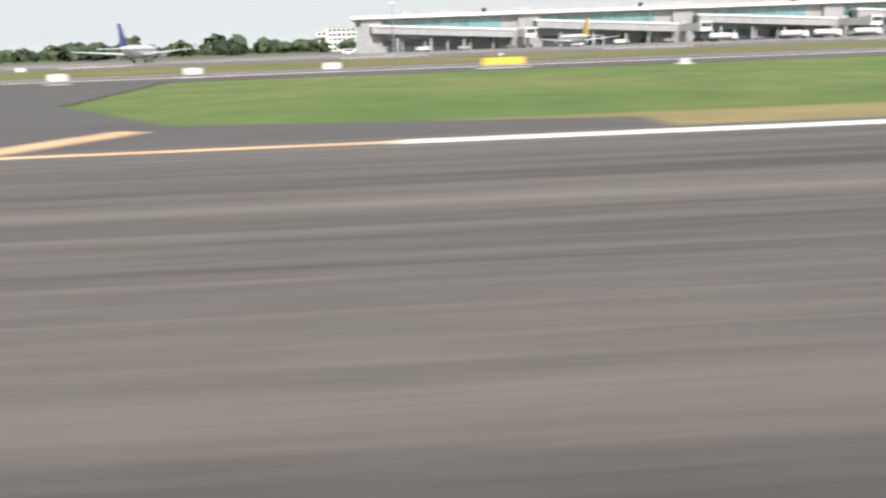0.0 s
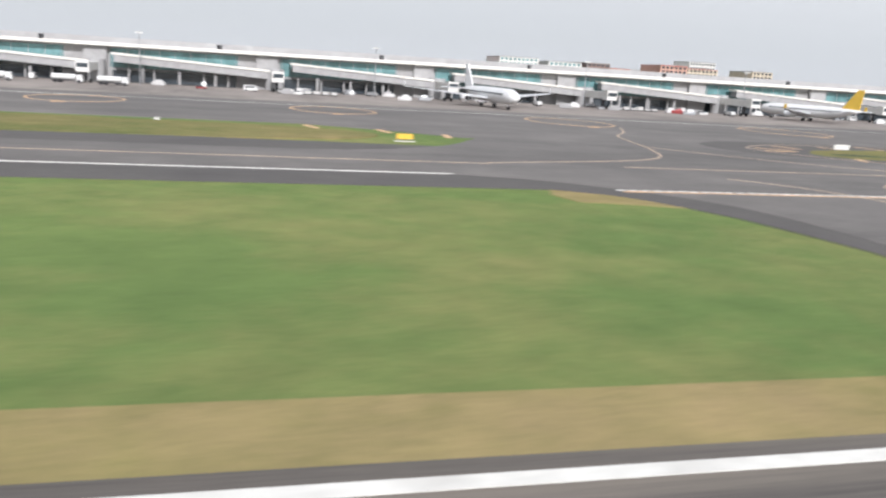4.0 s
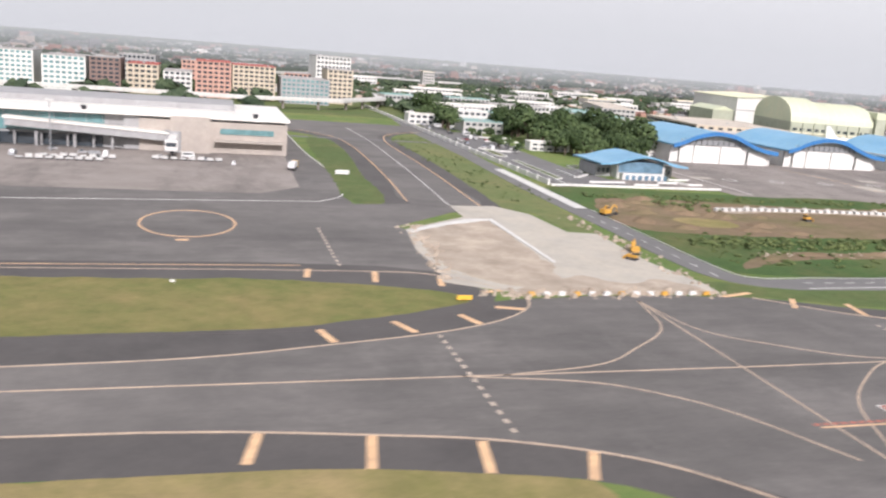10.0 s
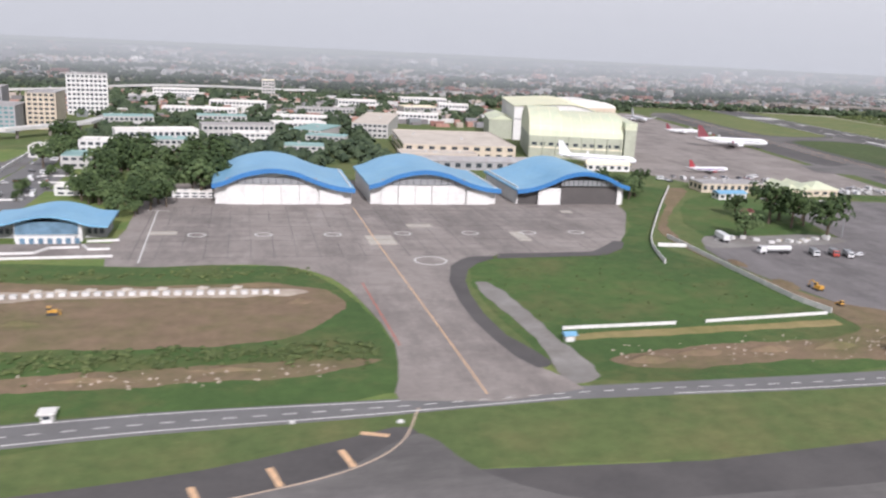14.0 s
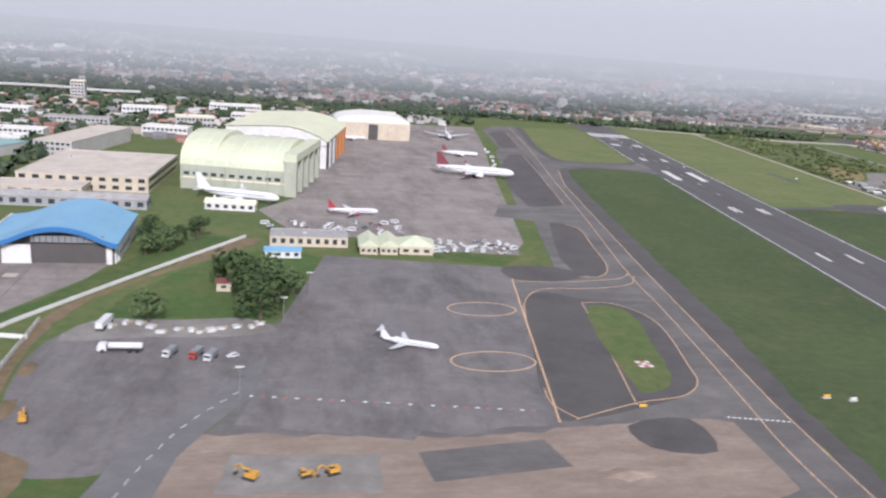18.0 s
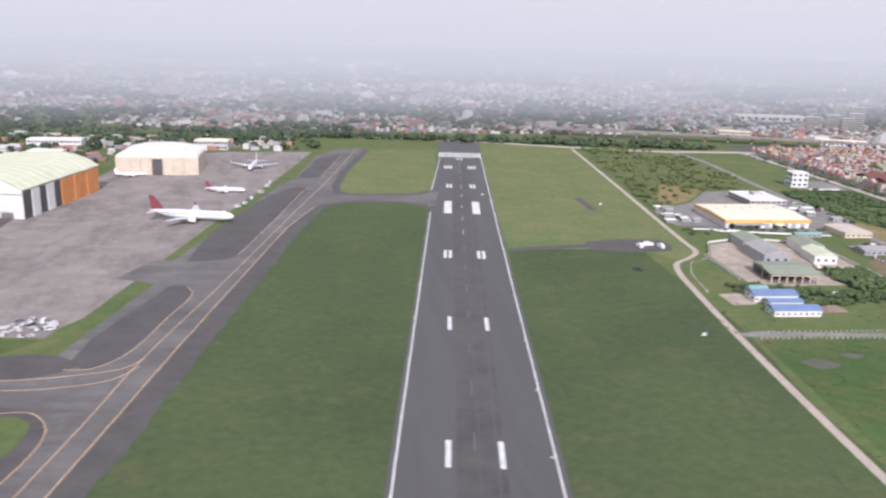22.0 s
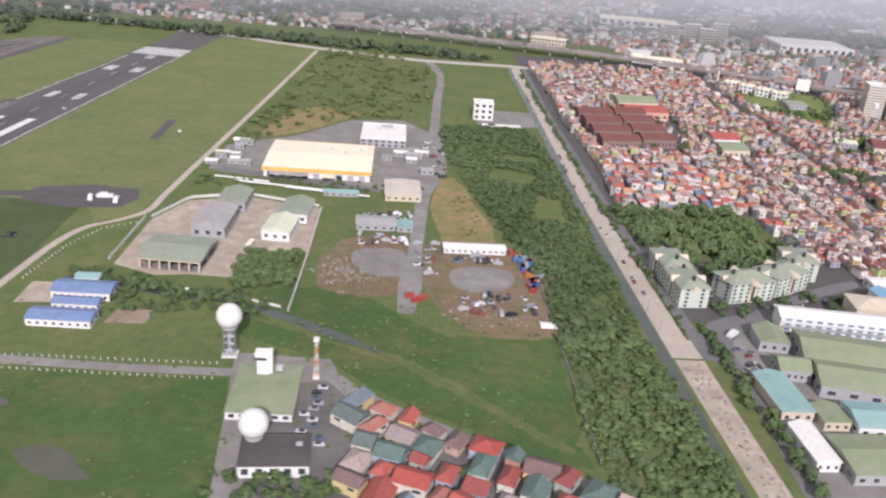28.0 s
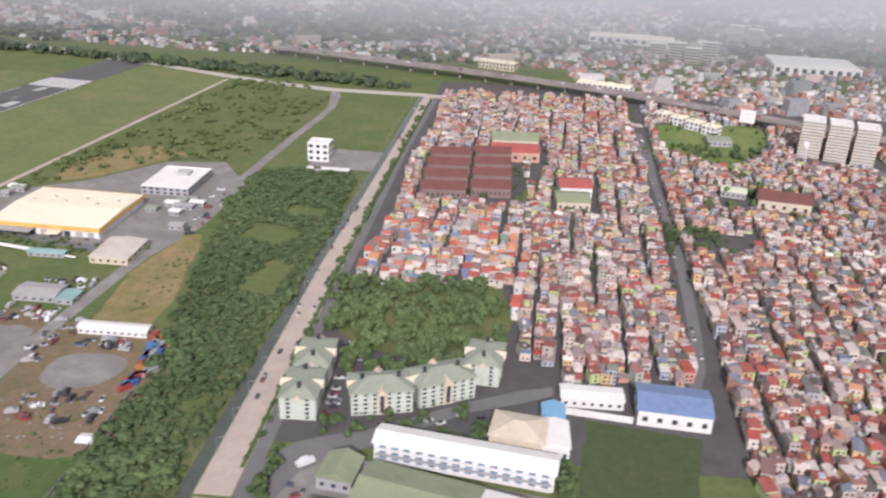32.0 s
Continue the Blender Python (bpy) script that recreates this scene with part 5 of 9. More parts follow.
flat("grove_lawn", curve([(318, 187), (334, 190), (356, 188), (366, 222), (369, 240), (352, 246), (332, 226)], 2, True), 0.04, M["grass_lush"], "green lawn under dark trees", "grass")
flat("west_verge", curve([(109, 150), (122, 150), (123.5, 200), (127, 268), (120, 268), (112, 228), (108, 180)], 2, True), 0.03, M["grass_north"], "green verge between taxiway and road", "grass")

# ---- second apron and its taxiway ----
ap2 = flat("jet_apron", [(349, 138), (352, 150), (357, 188), (370, 242.5), (421, 232.5), (420, 220), (404.5, 134.5), (395, 135), (387, 132), (380, 134.5), (378, 131)], 0.06, M["concrete_grey"], "weathered concrete apron with faint joints", "apron")
for i in range(1, 16):
    k = i / 16
    part("joint", ribbon(Shape(), [(350 + 20 * k, 140 + 102 * k), (405 + 16 * k, 136 + 96 * k)], 0.08, 0.068), M["asphalt"], ap2)
for i in range(1, 9):
    k = i / 9
    part("joint", ribbon(Shape(), [(350 + 54 * k, 139 - 4 * k), (370 + 51 * k, 241 - 9 * k)], 0.08, 0.068), M["asphalt"], ap2)
part("apron_line", ribbon(Shape(), [(420.4, 221), (405, 136)], 0.35, 0.08), M["paint_orange"], ap2)
for cx, cy, rx, ry in ((400, 163.5, 9, 5.2), (405.5, 196, 8.6, 5.0)):
    part("apron_circle", ribbon(Shape(), [(cx + rx * math.cos(TAU * i / 32), cy + ry * math.sin(TAU * i / 32)) for i in range(33)], 0.3, 0.08), M["paint_orange"], ap2)
for i in range(26):
    x = 351.5 + i * 2.0
    part("stop_mark", Shape().box(x, 149 - (x - 351) * 0.165, 0.05, 0.7, 0.5, 0.03), M["paint_red" if i % 2 else "paint_white"], ap2)
flat("apron_edge", [(334, 104), (341, 128), (350, 146), (361, 167), (357, 190), (405, 150), (440, 137), (440, 100)], 0.03, M["asphalt"], "worn grey pavement between road and apron", "pavement")
flat("dug_apron", curve([(334.4, 100), (335, 108), (338.7, 133), (341, 134.6), (348, 134.8), (377, 132.4), (388, 131.6), (404, 133.5), (430, 136), (438, 134), (436, 112), (400, 98), (360, 96)], 2, True), 0.045, M["dug"], "broken up apron with bare pale earth", "soil")
flat("dug_patch", [(349, 128), (372, 126.5), (371, 116), (347, 117)], 0.075, M["gravel"], "grey gravel bed in the works", "gravel")
flat("dug_patch", [(378, 127), (400, 130), (402, 121), (379, 118)], 0.075, M["asphalt"], "old asphalt left in the works", "pavement")
flat("dug_patch", curve([(417, 134), (430, 136), (429, 124), (418, 126)], 3, True), 0.08, M["asphalt_and_shade"], "dark heap of broken asphalt", "pavement")
# grey pavement of the cross taxiway with its links, then the dark old asphalt on it
tx2 = flat("cross_taxiway", [(428, 60), (444, 60), (446.5, 100), (451, 141), (457.7, 182), (466.3, 236.6), (489, 370.6), (500, 412), (505, 420), (519, 426), (540, 425.5), (557, 414), (564, 452), (553, 440.5), (528, 438.5), (514, 441), (508.5, 448), (508, 464), (513, 507), (529, 590), (531, 603),
                              (517, 603), (499, 575), (488, 487), (480.5, 466), (451, 322), (443.5, 321), (436, 300), (449.5, 294), (437, 233.5), (421, 233), (404.5, 136), (438, 136), (436, 100)], 0.062, M["asphalt"], "grey cross taxiway beside the second runway", "taxiway")
for poly in ([(444, 60), (446.5, 100), (451, 141), (457.7, 182), (466.3, 236.6), (489, 370.6), (500, 412), (504.5, 419.5), (519, 425.8), (540, 425.3), (557, 413.6), (555, 408), (541, 421), (519, 422), (507, 415), (503.5, 407), (494.5, 365), (482, 290), (473, 236), (465, 182), (456, 141), (451, 100), (448, 60)],
             [(531, 603), (529, 590), (513, 507), (508, 464), (508.5, 448), (514, 441.2), (528, 438.7), (553, 440.7), (561, 453), (558, 453), (551, 444.5), (528, 442.5), (517, 445), (512.5, 450), (512.5, 464), (517.5, 507), (534, 590), (535, 603)]):
    flat("taxiway_shoulder", ragged(poly, 0.5, 5), 0.066, M["asphalt_and_shade"], "ragged dark shoulder of the cross taxiway", "taxiway")
for poly in ([(405.4, 137), (411, 137), (423, 141), (434, 145.6), (440, 151.6), (442.6, 161), (447.4, 185), (446, 195), (440.6, 201.2), (434, 204.5), (427, 210), (420, 206), (416.4, 193)],
             [(441.4, 228.6), (447, 224.6), (453, 232), (459.4, 262.5), (462.8, 282.6), (460.6, 289.6), (455.6, 291.6), (452.5, 283)],
             [(455.6, 320.6), (463.6, 320.8), (470, 323), (472.6, 328.6), (484, 394), (495, 460.5), (486.3, 460)],
             [(490.8, 488.4), (501.8, 490.4), (508, 528), (515, 572), (502, 563.6), (496.5, 530)], [(421, 233), (437, 233.6), (443.5, 226), (438, 221), (426, 219), (420, 223)]):
    flat("dark_strip", curve(poly, 3, True), 0.07, M["asphalt_and_shade"], "dark old asphalt beside the taxiway", "taxiway")
for line in (curve([(438, 60), (442, 124), (444.9, 141), (453.3, 192.5), (458.1, 227.4), (471.4, 295.6), (489.6, 395), (504, 470), (516.3, 541.6), (526, 602)]), [(443.6, 60), (446, 100), (450.6, 141), (457.2, 182), (465.8, 236.6), (488.5, 370.6), (499.6, 411.8)],
             curve([(414.7, 189), (418.9, 203.2), (426.2, 212.2), (440.5, 213.3), (453.9, 217.4), (458.8, 225.2)]), curve([(420, 219.4), (434, 219), (446, 221), (455, 224), (459, 230)]), curve([(433.5, 201), (428, 170), (422.3, 141.8)]),
             curve([(433.5, 201.2), (440.6, 201.2), (445.9, 195), (447.4, 185.3), (442.5, 161), (439.9, 151.6), (434, 145.7), (423.7, 143.2), (408.5, 137)]), curve([(409, 137), (406, 143), (406.6, 150)]),
             curve([(441, 224.4), (447, 224.2), (453.2, 231.8), (459.6, 262.5), (463, 282.6), (460.4, 290)]), [(472.8, 328.3), (484.2, 394), (495.2, 461)], [(502, 490.4), (508.2, 528), (515.2, 572)]):
    part("taxi_line", ribbon(Shape(), line, 0.22, 0.085), M["paint_orange"], tx2)
for i in range(12):
    part("hold_dash", Shape().box(438 + i, 136.2 - i * 0.22, 0.06, 0.6, 0.5, 0.035), M["paint_white"], tx2)
flat("marker_island", curve([(434.7, 199), (441.2, 197.8), (443.4, 191), (439.6, 171.7), (436.2, 156.5), (432.6, 149.8), (426.4, 147.3), (425.8, 152)], 4, True), 0.09, M["grass_mid"], "oval grass island with a marker", "grass")
for poly in ([(424.5, 240), (433.2, 234.4), (437, 243), (447.6, 293.4), (438, 297), (431.6, 262)], [(444.2, 322.6), (451, 323), (467, 400), (480.4, 465), (471.6, 461), (458, 384)], [(481, 472), (487.6, 488), (498.6, 574), (489, 560)]):
    flat("apron_margin", poly, 0.05, M["grass_mid"], "narrow green strip along the apron", "grass")
flat("great_apron", [(362, 268), (432, 254), (436, 262), (466, 426), (478, 482), (488, 540), (496, 588), (440, 586), (388, 560), (384, 496), (377, 434), (352, 425), (364, 323), (350, 300)], 0.055, M["concrete"], "vast grey concrete apron before the big hangars", "apron")
flat("store_yard", [(402, 262), (432, 255), (430, 246), (404, 250)], 0.07, M["gravel"], "yard of baggage dollies and carts", "yard")
flat("apron_lawn", [(403, 248), (430, 245), (422, 234), (402, 240)], 0.05, M["grass_lush"], "small lawn beside the apron", "grass")

# ---- second runway and its fields ----
flat("infield", curve([(446, 60), (450, 100), (454, 141), (463, 182), (470, 236), (480, 290), (492, 365), (502, 408), (507, 417), (519, 424), (540, 423), (552, 414), (556, 400), (534, 270), (518, 172), (505, 60), (470, 60)], 1, True), 0.02, M["grass_field"], "dark green infield between taxiway and runway", "grass")
# the two north fields carry painted haze in their paler grass
flat("infield", [(510, 464), (510.5, 450), (516, 443), (528, 441), (551, 443), (560, 453), (582, 600), (533, 604)], 0.02, M["grass_north"], "yellow green infield by the runway end, paled for haze", "grass")
flat("north_outfield", [(575, 331), (629, 329), (636, 314), (647, 322), (654, 380), (667, 480), (684, 614), (614, 640), (600, 545)], 0.012, M["grass_north"], "mown green field beyond the old strip, paled for haze", "grass")
flat("outfield", [(549, 60), (612, 60), (616, 186), (625, 240), (628, 330), (575, 332), (548, 170)], 0.02, M["grass_field"], "dark green field beside the runway", "grass")
rw2 = flat("second_runway", [(497, 40), (531, 40), (551, 172), (581, 379), (612, 590), (622, 650), (592, 655), (578, 562), (552, 400), (516, 172)], 0.06, M["runway_dark"], "dark old asphalt runway with white markings", "runway")
part("edge_line", ribbon(Shape(), [(499, 50), (517.3, 172), (553, 400)], 0.42, 0.08), M["paint_white"], rw2)
part("edge_line", ribbon(Shape(), [(560, 452), (579.5, 562)], 0.42, 0.08), M["paint_white"], rw2)
part("edge_line", ribbon(Shape(), [(531, 50), (549.6, 172), (580, 380), (610.5, 586)], 0.42, 0.08), M["paint_white"], rw2)
AX = Vector((0.152, 1.0)).normalized()
SIDE = Vector((AX.y, -AX.x))


def on_runway(s, o):
    """A place on the second runway: s along it from its first touchdown bars, o to the side of its middle."""
    q = Vector((533.3, 172.3)) + AX * s + SIDE * o
    return (q.x, q.y)


def runway_bar(s0, s1, o, wide):
    part("marking_bar", ribbon(Shape(), [on_runway(s0, o), on_runway(s1, o)], wide, 0.085), M["paint_white"], rw2)


for s, n in ((-78, 1), (-3, 1), (73, 1), (149, 2), (290, 2), (353, 3)):
    for side in (-1, 1):
        for k in range(n):
            runway_bar(s, s + 11, side * (5.4 + k * 1.9), 1.15)
for side in (-1, 1):
    runway_bar(226, 254, side * 6.7, 3.6)
for s in range(-100, 400, 26):
    part("centre_dash", ribbon(Shape(), [on_runway(s, 0), on_runway(s + 8, 0)], 0.24, 0.085), M["concrete_grey" if s < 170 else "paint_white"], rw2)
for o, wide in ((-2.6, 3.0), (2.4, 3.2), (-0.3, 1.6), (5.2, 1.4)):
    part("rubber_mark", ribbon(Shape(), [on_runway(-110 + 12 * o, o), on_runway(60, o + 0.4), on_runway(200, o - 0.3), on_runway(345 + 8 * o, o)], wide, 0.072 + 0.0015 * wide), M["asphalt_and_shade"], rw2)
for k in range(16):
    runway_bar(400, 421, -13.2 + k * 1.76, 1.1)
for o in (-1.3, 1.3):
    runway_bar(388, 397, o, 1.0)
for line in ([(603.7, 216.5), (601, 196), (597.6, 176)], [(616.5, 262), (610, 210), (601, 150)]):
    flat("field_ditch", [(x - 0.35, y) for x, y in curve(line, 4)] + [(x + 0.35, y) for x, y in curve(line, 4)][::-1], 0.03, M["marsh"], "shallow worn ditch across the field", "ditch")
flat("outfield_road", [(575, 329), (640, 338), (640, 343), (575, 334)], 0.04, M["asphalt_and_shade"], "old dark strip across the field", "road")
flat("field_pit", [(630.5, 402), (634, 402), (635.5, 432), (631.5, 433)], 0.05, M["asphalt_and_shade"], "dark burnt pit in the grass", "pit")
flat("van_pad", curve([(608, 330), (640, 327), (642, 344), (610, 343)], 2, True), 0.045, M["asphalt_and_shade"], "old dark pavement under parked trailers", "pavement")
PERI = curve([(606, 100), (613.8, 179), (620.8, 236), (625.8, 271), (630.6, 299), (635, 310), (642, 316), (649, 324.5), (651, 340), (655.8, 380), (667, 470), (684, 612)], 4)
peri = flat("perimeter_road", [(x - 1.15, y + 0.2) for x, y in PERI] + [(x + 1.15, y - 0.2) for x, y in PERI][::-1], 0.06, M["avenue"], "narrow pale concrete perimeter road", "road")
flat("field_road", curve([(622, 237), (645, 235.6), (664, 234), (690, 233), (712, 234), (719, 226), (735, 214.5), (749, 205.5), (765, 196), (790, 180), (790, 177), (764, 193), (748, 203), (733, 212), (716, 223), (710, 230.5), (690, 230), (664, 231), (645, 232.6), (622, 234)], 2, True), 0.11, M["gravel"], "narrow grey lane past the radar station", "road")
flat("scrub_field", [(690, 612), (668, 440), (660, 395), (700, 420), (742, 450), (752, 520), (758, 590), (740, 610)], 0.02, M["scrub"], "rough scrub with brown bare ground", "scrub")
flat("radar_field", curve([(616, 150), (625, 232), (690, 229), (697, 190), (690, 150)], 1, True), 0.022, M["grass_lush"], "wet green meadow before the radar station", "grass")
for poly in (curve([(628, 215), (634, 217), (638, 213), (632, 210)], 3, True), curve([(642, 219), (646, 220), (648, 217.5), (644, 216)], 3, True), curve([(655, 203), (660, 205), (668, 199), (671, 195), (664, 195), (658, 199)], 3, True)):
    flat("wet_hollow", poly, 0.035, M["puddle"], "dark marshy hollow in the meadow", "puddle")

# ---- depots, stream and lots ----
flat("depot_yard", [(650, 285), (652, 318), (660, 336), (678, 342), (704, 334), (702, 298), (688, 298), (685, 279), (671, 280), (662, 279)], 0.05, M["sand"], "dusty pale depot yard", "yard")
flat("works_yard", [(662, 400), (660, 370), (676, 364), (742, 352), (750, 380), (752, 425), (735, 452), (710, 448), (690, 420)], 0.045, M["gravel"], "paved works yard round a big warehouse", "yard")
flat("works_lane", [(662, 368), (724, 352), (724, 356), (664, 373)], 0.06, M["asphalt_road"], "narrow asphalt lane before the warehouse", "road")
flat("middle_road", curve([(756, 600), (762, 560), (756.4, 500), (747.4, 400), (740.4, 340), (736.4, 300), (732.4, 262), (728, 262), (732, 300), (736, 342), (743, 400), (752, 500), (758, 560), (752, 600)], 2, True), 0.06, M["gravel"], "dusty grey road between the depots", "road")
flat("dirt_lot", curve([(706, 276), (712, 309), (732, 312), (733, 278), (720, 270)], 2, True), 0.05, M["site_soil"], "bare lot with heaps of rubble", "soil")
flat("gravel_lot", curve([(716, 300), (730, 302), (731, 284), (718, 286)], 3, True), 0.075, M["gravel"], "patch of spread grey gravel", "gravel")
flat("car_lot", curve([(736, 306), (764, 306), (772, 280), (772, 254), (752, 250), (740, 262), (735, 285)], 2, True), 0.05, M["site_soil"], "bare brown lot with parked trucks", "yard")
flat("pond_floor", curve([(744, 288), (753, 292), (762, 289), (761, 280), (752, 275), (745, 278)], 4, True), 0.08, M["gravel"], "dried grey pond in the lot", "pond")
flat("lot_meadow", curve([(690, 270), (705, 275), (722, 268), (740, 250), (770, 250), (768, 198), (750, 212), (730, 232), (700, 256)], 2, True), 0.03, M["grass_lush"], "green meadow beyond the stream", "grass")
flat("bank_meadow", curve([(690, 262), (697, 255), (708, 249), (720, 240), (737, 227), (758, 206), (764, 198), (750, 206.5), (736, 216), (722, 226), (713, 236), (698, 244), (688, 250)], 2, True), 0.028, M["grass_lush"], "green meadow between lane and stream", "grass")
flat("stream", curve([(640, 277), (660, 272), (684, 266.5), (698, 260.2), (709, 253.8), (719, 246.2), (727, 240.2), (728.4, 239), (726, 239.6), (717.6, 244.6), (707, 250.6), (697, 257.2), (684, 263.5), (660, 269), (640, 274)], 2, True), 0.04, M["water"], "dark narrow stream between grassy banks", "stream")
flat("stream_bed", curve([(724, 242.5), (735, 234.6), (745, 224.6), (755, 214), (763, 205), (760, 205), (752, 213), (742, 223), (732, 233.4), (724, 240)], 2, True), 0.036, M["scrub"], "dried overgrown bed of the stream", "soil")
bank = curve([(684, 261.5), (696, 254.6), (704, 250.4), (713.5, 245), (720.8, 241.4), (729.6, 235), (737.5, 228), (745.6, 220.6), (752.7, 213.8), (758, 208.8)], 3)
flat("earth_bank", [(x - 0.35, y - 0.45) for x, y in bank] + [(x + 0.3, y + 0.35) for x, y in bank][::-1], 0.05, M["scrub"], "narrow overgrown earth bank along the stream", "soil")
flat("belt_ground", curve([(752, 446), (790, 452), (797, 430), (794, 310), (792, 240), (789, 170), (768, 170), (768, 250), (769, 280), (762, 318), (756, 364)], 2, True), 0.03, M["scrub"], "overgrown ground under the tree belt", "scrub")
flat("pale_lot", [(770, 452), (800, 452), (802, 480), (774, 482)], 0.045, M["gravel"], "pale gravel lot beside the canal", "yard")

# ---- canal, avenue, housing land ----
flat("canal", [(789.5, 150), (792.5, 150), (795.5, 242), (797.5, 353), (803, 480), (808, 600), (805.5, 600), (800.5, 480), (794.5, 353), (792.2, 242)], 0.04, M["water"], "narrow dark canal beside the avenue", "canal")
ave = flat("avenue", [(795.7, 243), (803.5, 243), (805, 354), (808.5, 480), (814, 600), (808.2, 600), (803.2, 480), (797.7, 353)], 0.07, M["avenue"], "straight pale concrete avenue along the canal", "road")
part("median", ribbon(Shape(), [(803.0, 252), (804.3, 353), (808.2, 480), (813.0, 590)], 0.9, 0.16, 0.1), M["grass_lush"], ave, "narrow planted median")
flat("side_street", [(803.7, 246), (807, 246), (808, 354), (811, 480), (817, 600), (814.2, 600), (808.8, 480), (805.2, 354)], 0.06, M["asphalt_road"], "grey side street beside the avenue", "road")
flat("canal_quay", [(795.8, 150), (802, 150), (803.5, 242), (796, 242)], 0.05, M["sand"], "pale rubble quay beside the canal", "quay")
flat("roundabout_road", curve([(803, 244), (812, 262), (826, 268), (850, 283), (870, 292), (870, 288), (851, 279), (828, 262), (815, 252), (812, 236), (811, 200), (806, 150), (803, 150), (806, 200), (808, 240)], 2, True), 0.065, M["asphalt_road"], "grey road that bends past the factory", "road")
flat("factory_yard", [(812, 254), (826, 258), (870, 250), (870, 190), (809, 190)], 0.045, M["gravel"], "paved factory yard", "yard")
flat("playing_field", [(873, 248), (898, 250), (904, 275), (878, 279)], 0.05, M["grass_field"], "worn green playing field", "grass")
# the dark colour stands in for shade in the gaps between houses
flat("town_ground", [(806, 262), (1100, 262), (1180, 640), (815, 640), (811, 480)], 0.025, M["asphalt_and_shade"], "ground between the houses, painted dark for the shade there", "ground")
flat("hill_ground", curve([(806, 346), (830, 350), (857, 346), (856, 306), (836, 300), (812, 312)], 2, True), 0.05, M["scrub"], "scrubby ground of a wooded plot", "scrub")
flat("main_street", curve([(905, 296), (910, 320), (916, 383), (920, 455), (924, 540), (927.5, 540), (923, 455), (919.5, 383), (913.5, 320), (908, 296)], 2, True), 0.06, M["asphalt_road"], "straight town street lined with parked cars", "road")
flat("green_lot", curve([(938, 560), (995, 566), (985, 520), (962, 488), (938, 505)], 2, True), 0.05, M["grass"], "open green lot among the houses", "grass")
flat("settlement_ground", [(712, 229), (720, 222), (752, 203), (775, 188), (775, 150), (700, 150), (697, 226)], 0.035, M["asphalt"], "grey bare ground between the small houses", "ground")
flat("radar_yard", [(690, 240), (712, 238), (716, 226), (712, 190), (693, 190)], 0.04, M["gravel"], "paved yard of the radar station", "yard")

# ---- terminal and what stands before it ----
def terminal():
    t = thing("terminal_building", (-118, 226), "long grey airport terminal with green glass and a white roof edge", "terminal")
    l, w, h = 382, 38, 8.0
    body = part("wall", Shape().box(0, 0, 0, l, w, h), M["wall_grey"], t)
    part("roof", Shape().sweep([(-l / 2 - 1, h), (l / 2 + 1, h), (l / 2 + 1, h + 0.7), (-l / 2 - 1, h + 0.7)], -w / 2 - 2.6, w / 2 + 1), M["roof_white"], t)
    part("upper_storey", Shape().box(0, 6, h + 0.6, l * 0.94, w * 0.55, 1.6), M["wall_grey"], t)
    n = 10
    for i in range(n):
        x = -l / 2 + (i + 0.5) * l / n
        bay = part("glass_wall", Shape().box(x + 2, -w / 2 - 0.05, 3.3, l / n * 0.74, 0.3, 4.2), M["teal_glass"], body)
        for k in range(9):
            part("mullion", Shape().box(x + 2 - l / n * 0.36 + k * l / n * 0.09, -w / 2 - 0.24, 3.3, 0.1, 0.1, 4.2), M["steel"], bay)
        part("pier", Shape().box(x - l / n * 0.4, -w / 2 - 0.5, 0, 5.0, 1.4, h), M["wall_grey"], t)
        # dark glass box stands in for the shade beneath the ramps
        part("undercroft", Shape().box(x + 2, -w / 2 - 0.1, 0.1, l / n * 0.72, 0.3, 2.6), M["dark_glass"], body)
        for k in range(5):
            part("column", Shape().tube((x - 8 + k * 5.5, -w / 2 - 2.0, 0), (x - 8 + k * 5.5, -w / 2 - 2.0, 3.2), 0.25, n=8), M["wall_grey"], t)
        part("vent_stack", Shape().tube((x + 12, -w / 2 - 2, h + 0.7), (x + 12, -w / 2 - 2, h + 1.7), 0.5, 0.65, 8), M["dark_metal"], t)
    part("end_wall", Shape().box(l / 2 - 16.5, -w / 2 - 1.2, 0, 34, 2.2, 7.4), M["wall_beige"], t)
    part("end_block", Shape().box(l / 2 - 22, -w / 2 - 3.2, 0, 9, 2.4, 8.4), M["wall_beige"], t)
    part("end_canopy", Shape().box(l / 2 - 8.5, -w / 2 - 3.4, 2.9, 16, 3.0, 0.3), M["wall_beige"], t)
    part("end_window", Shape().box(l / 2 - 9, -w / 2 - 2.4, 4.6, 12.5, 0.2, 1.3), M["teal_glass"], t)


terminal()


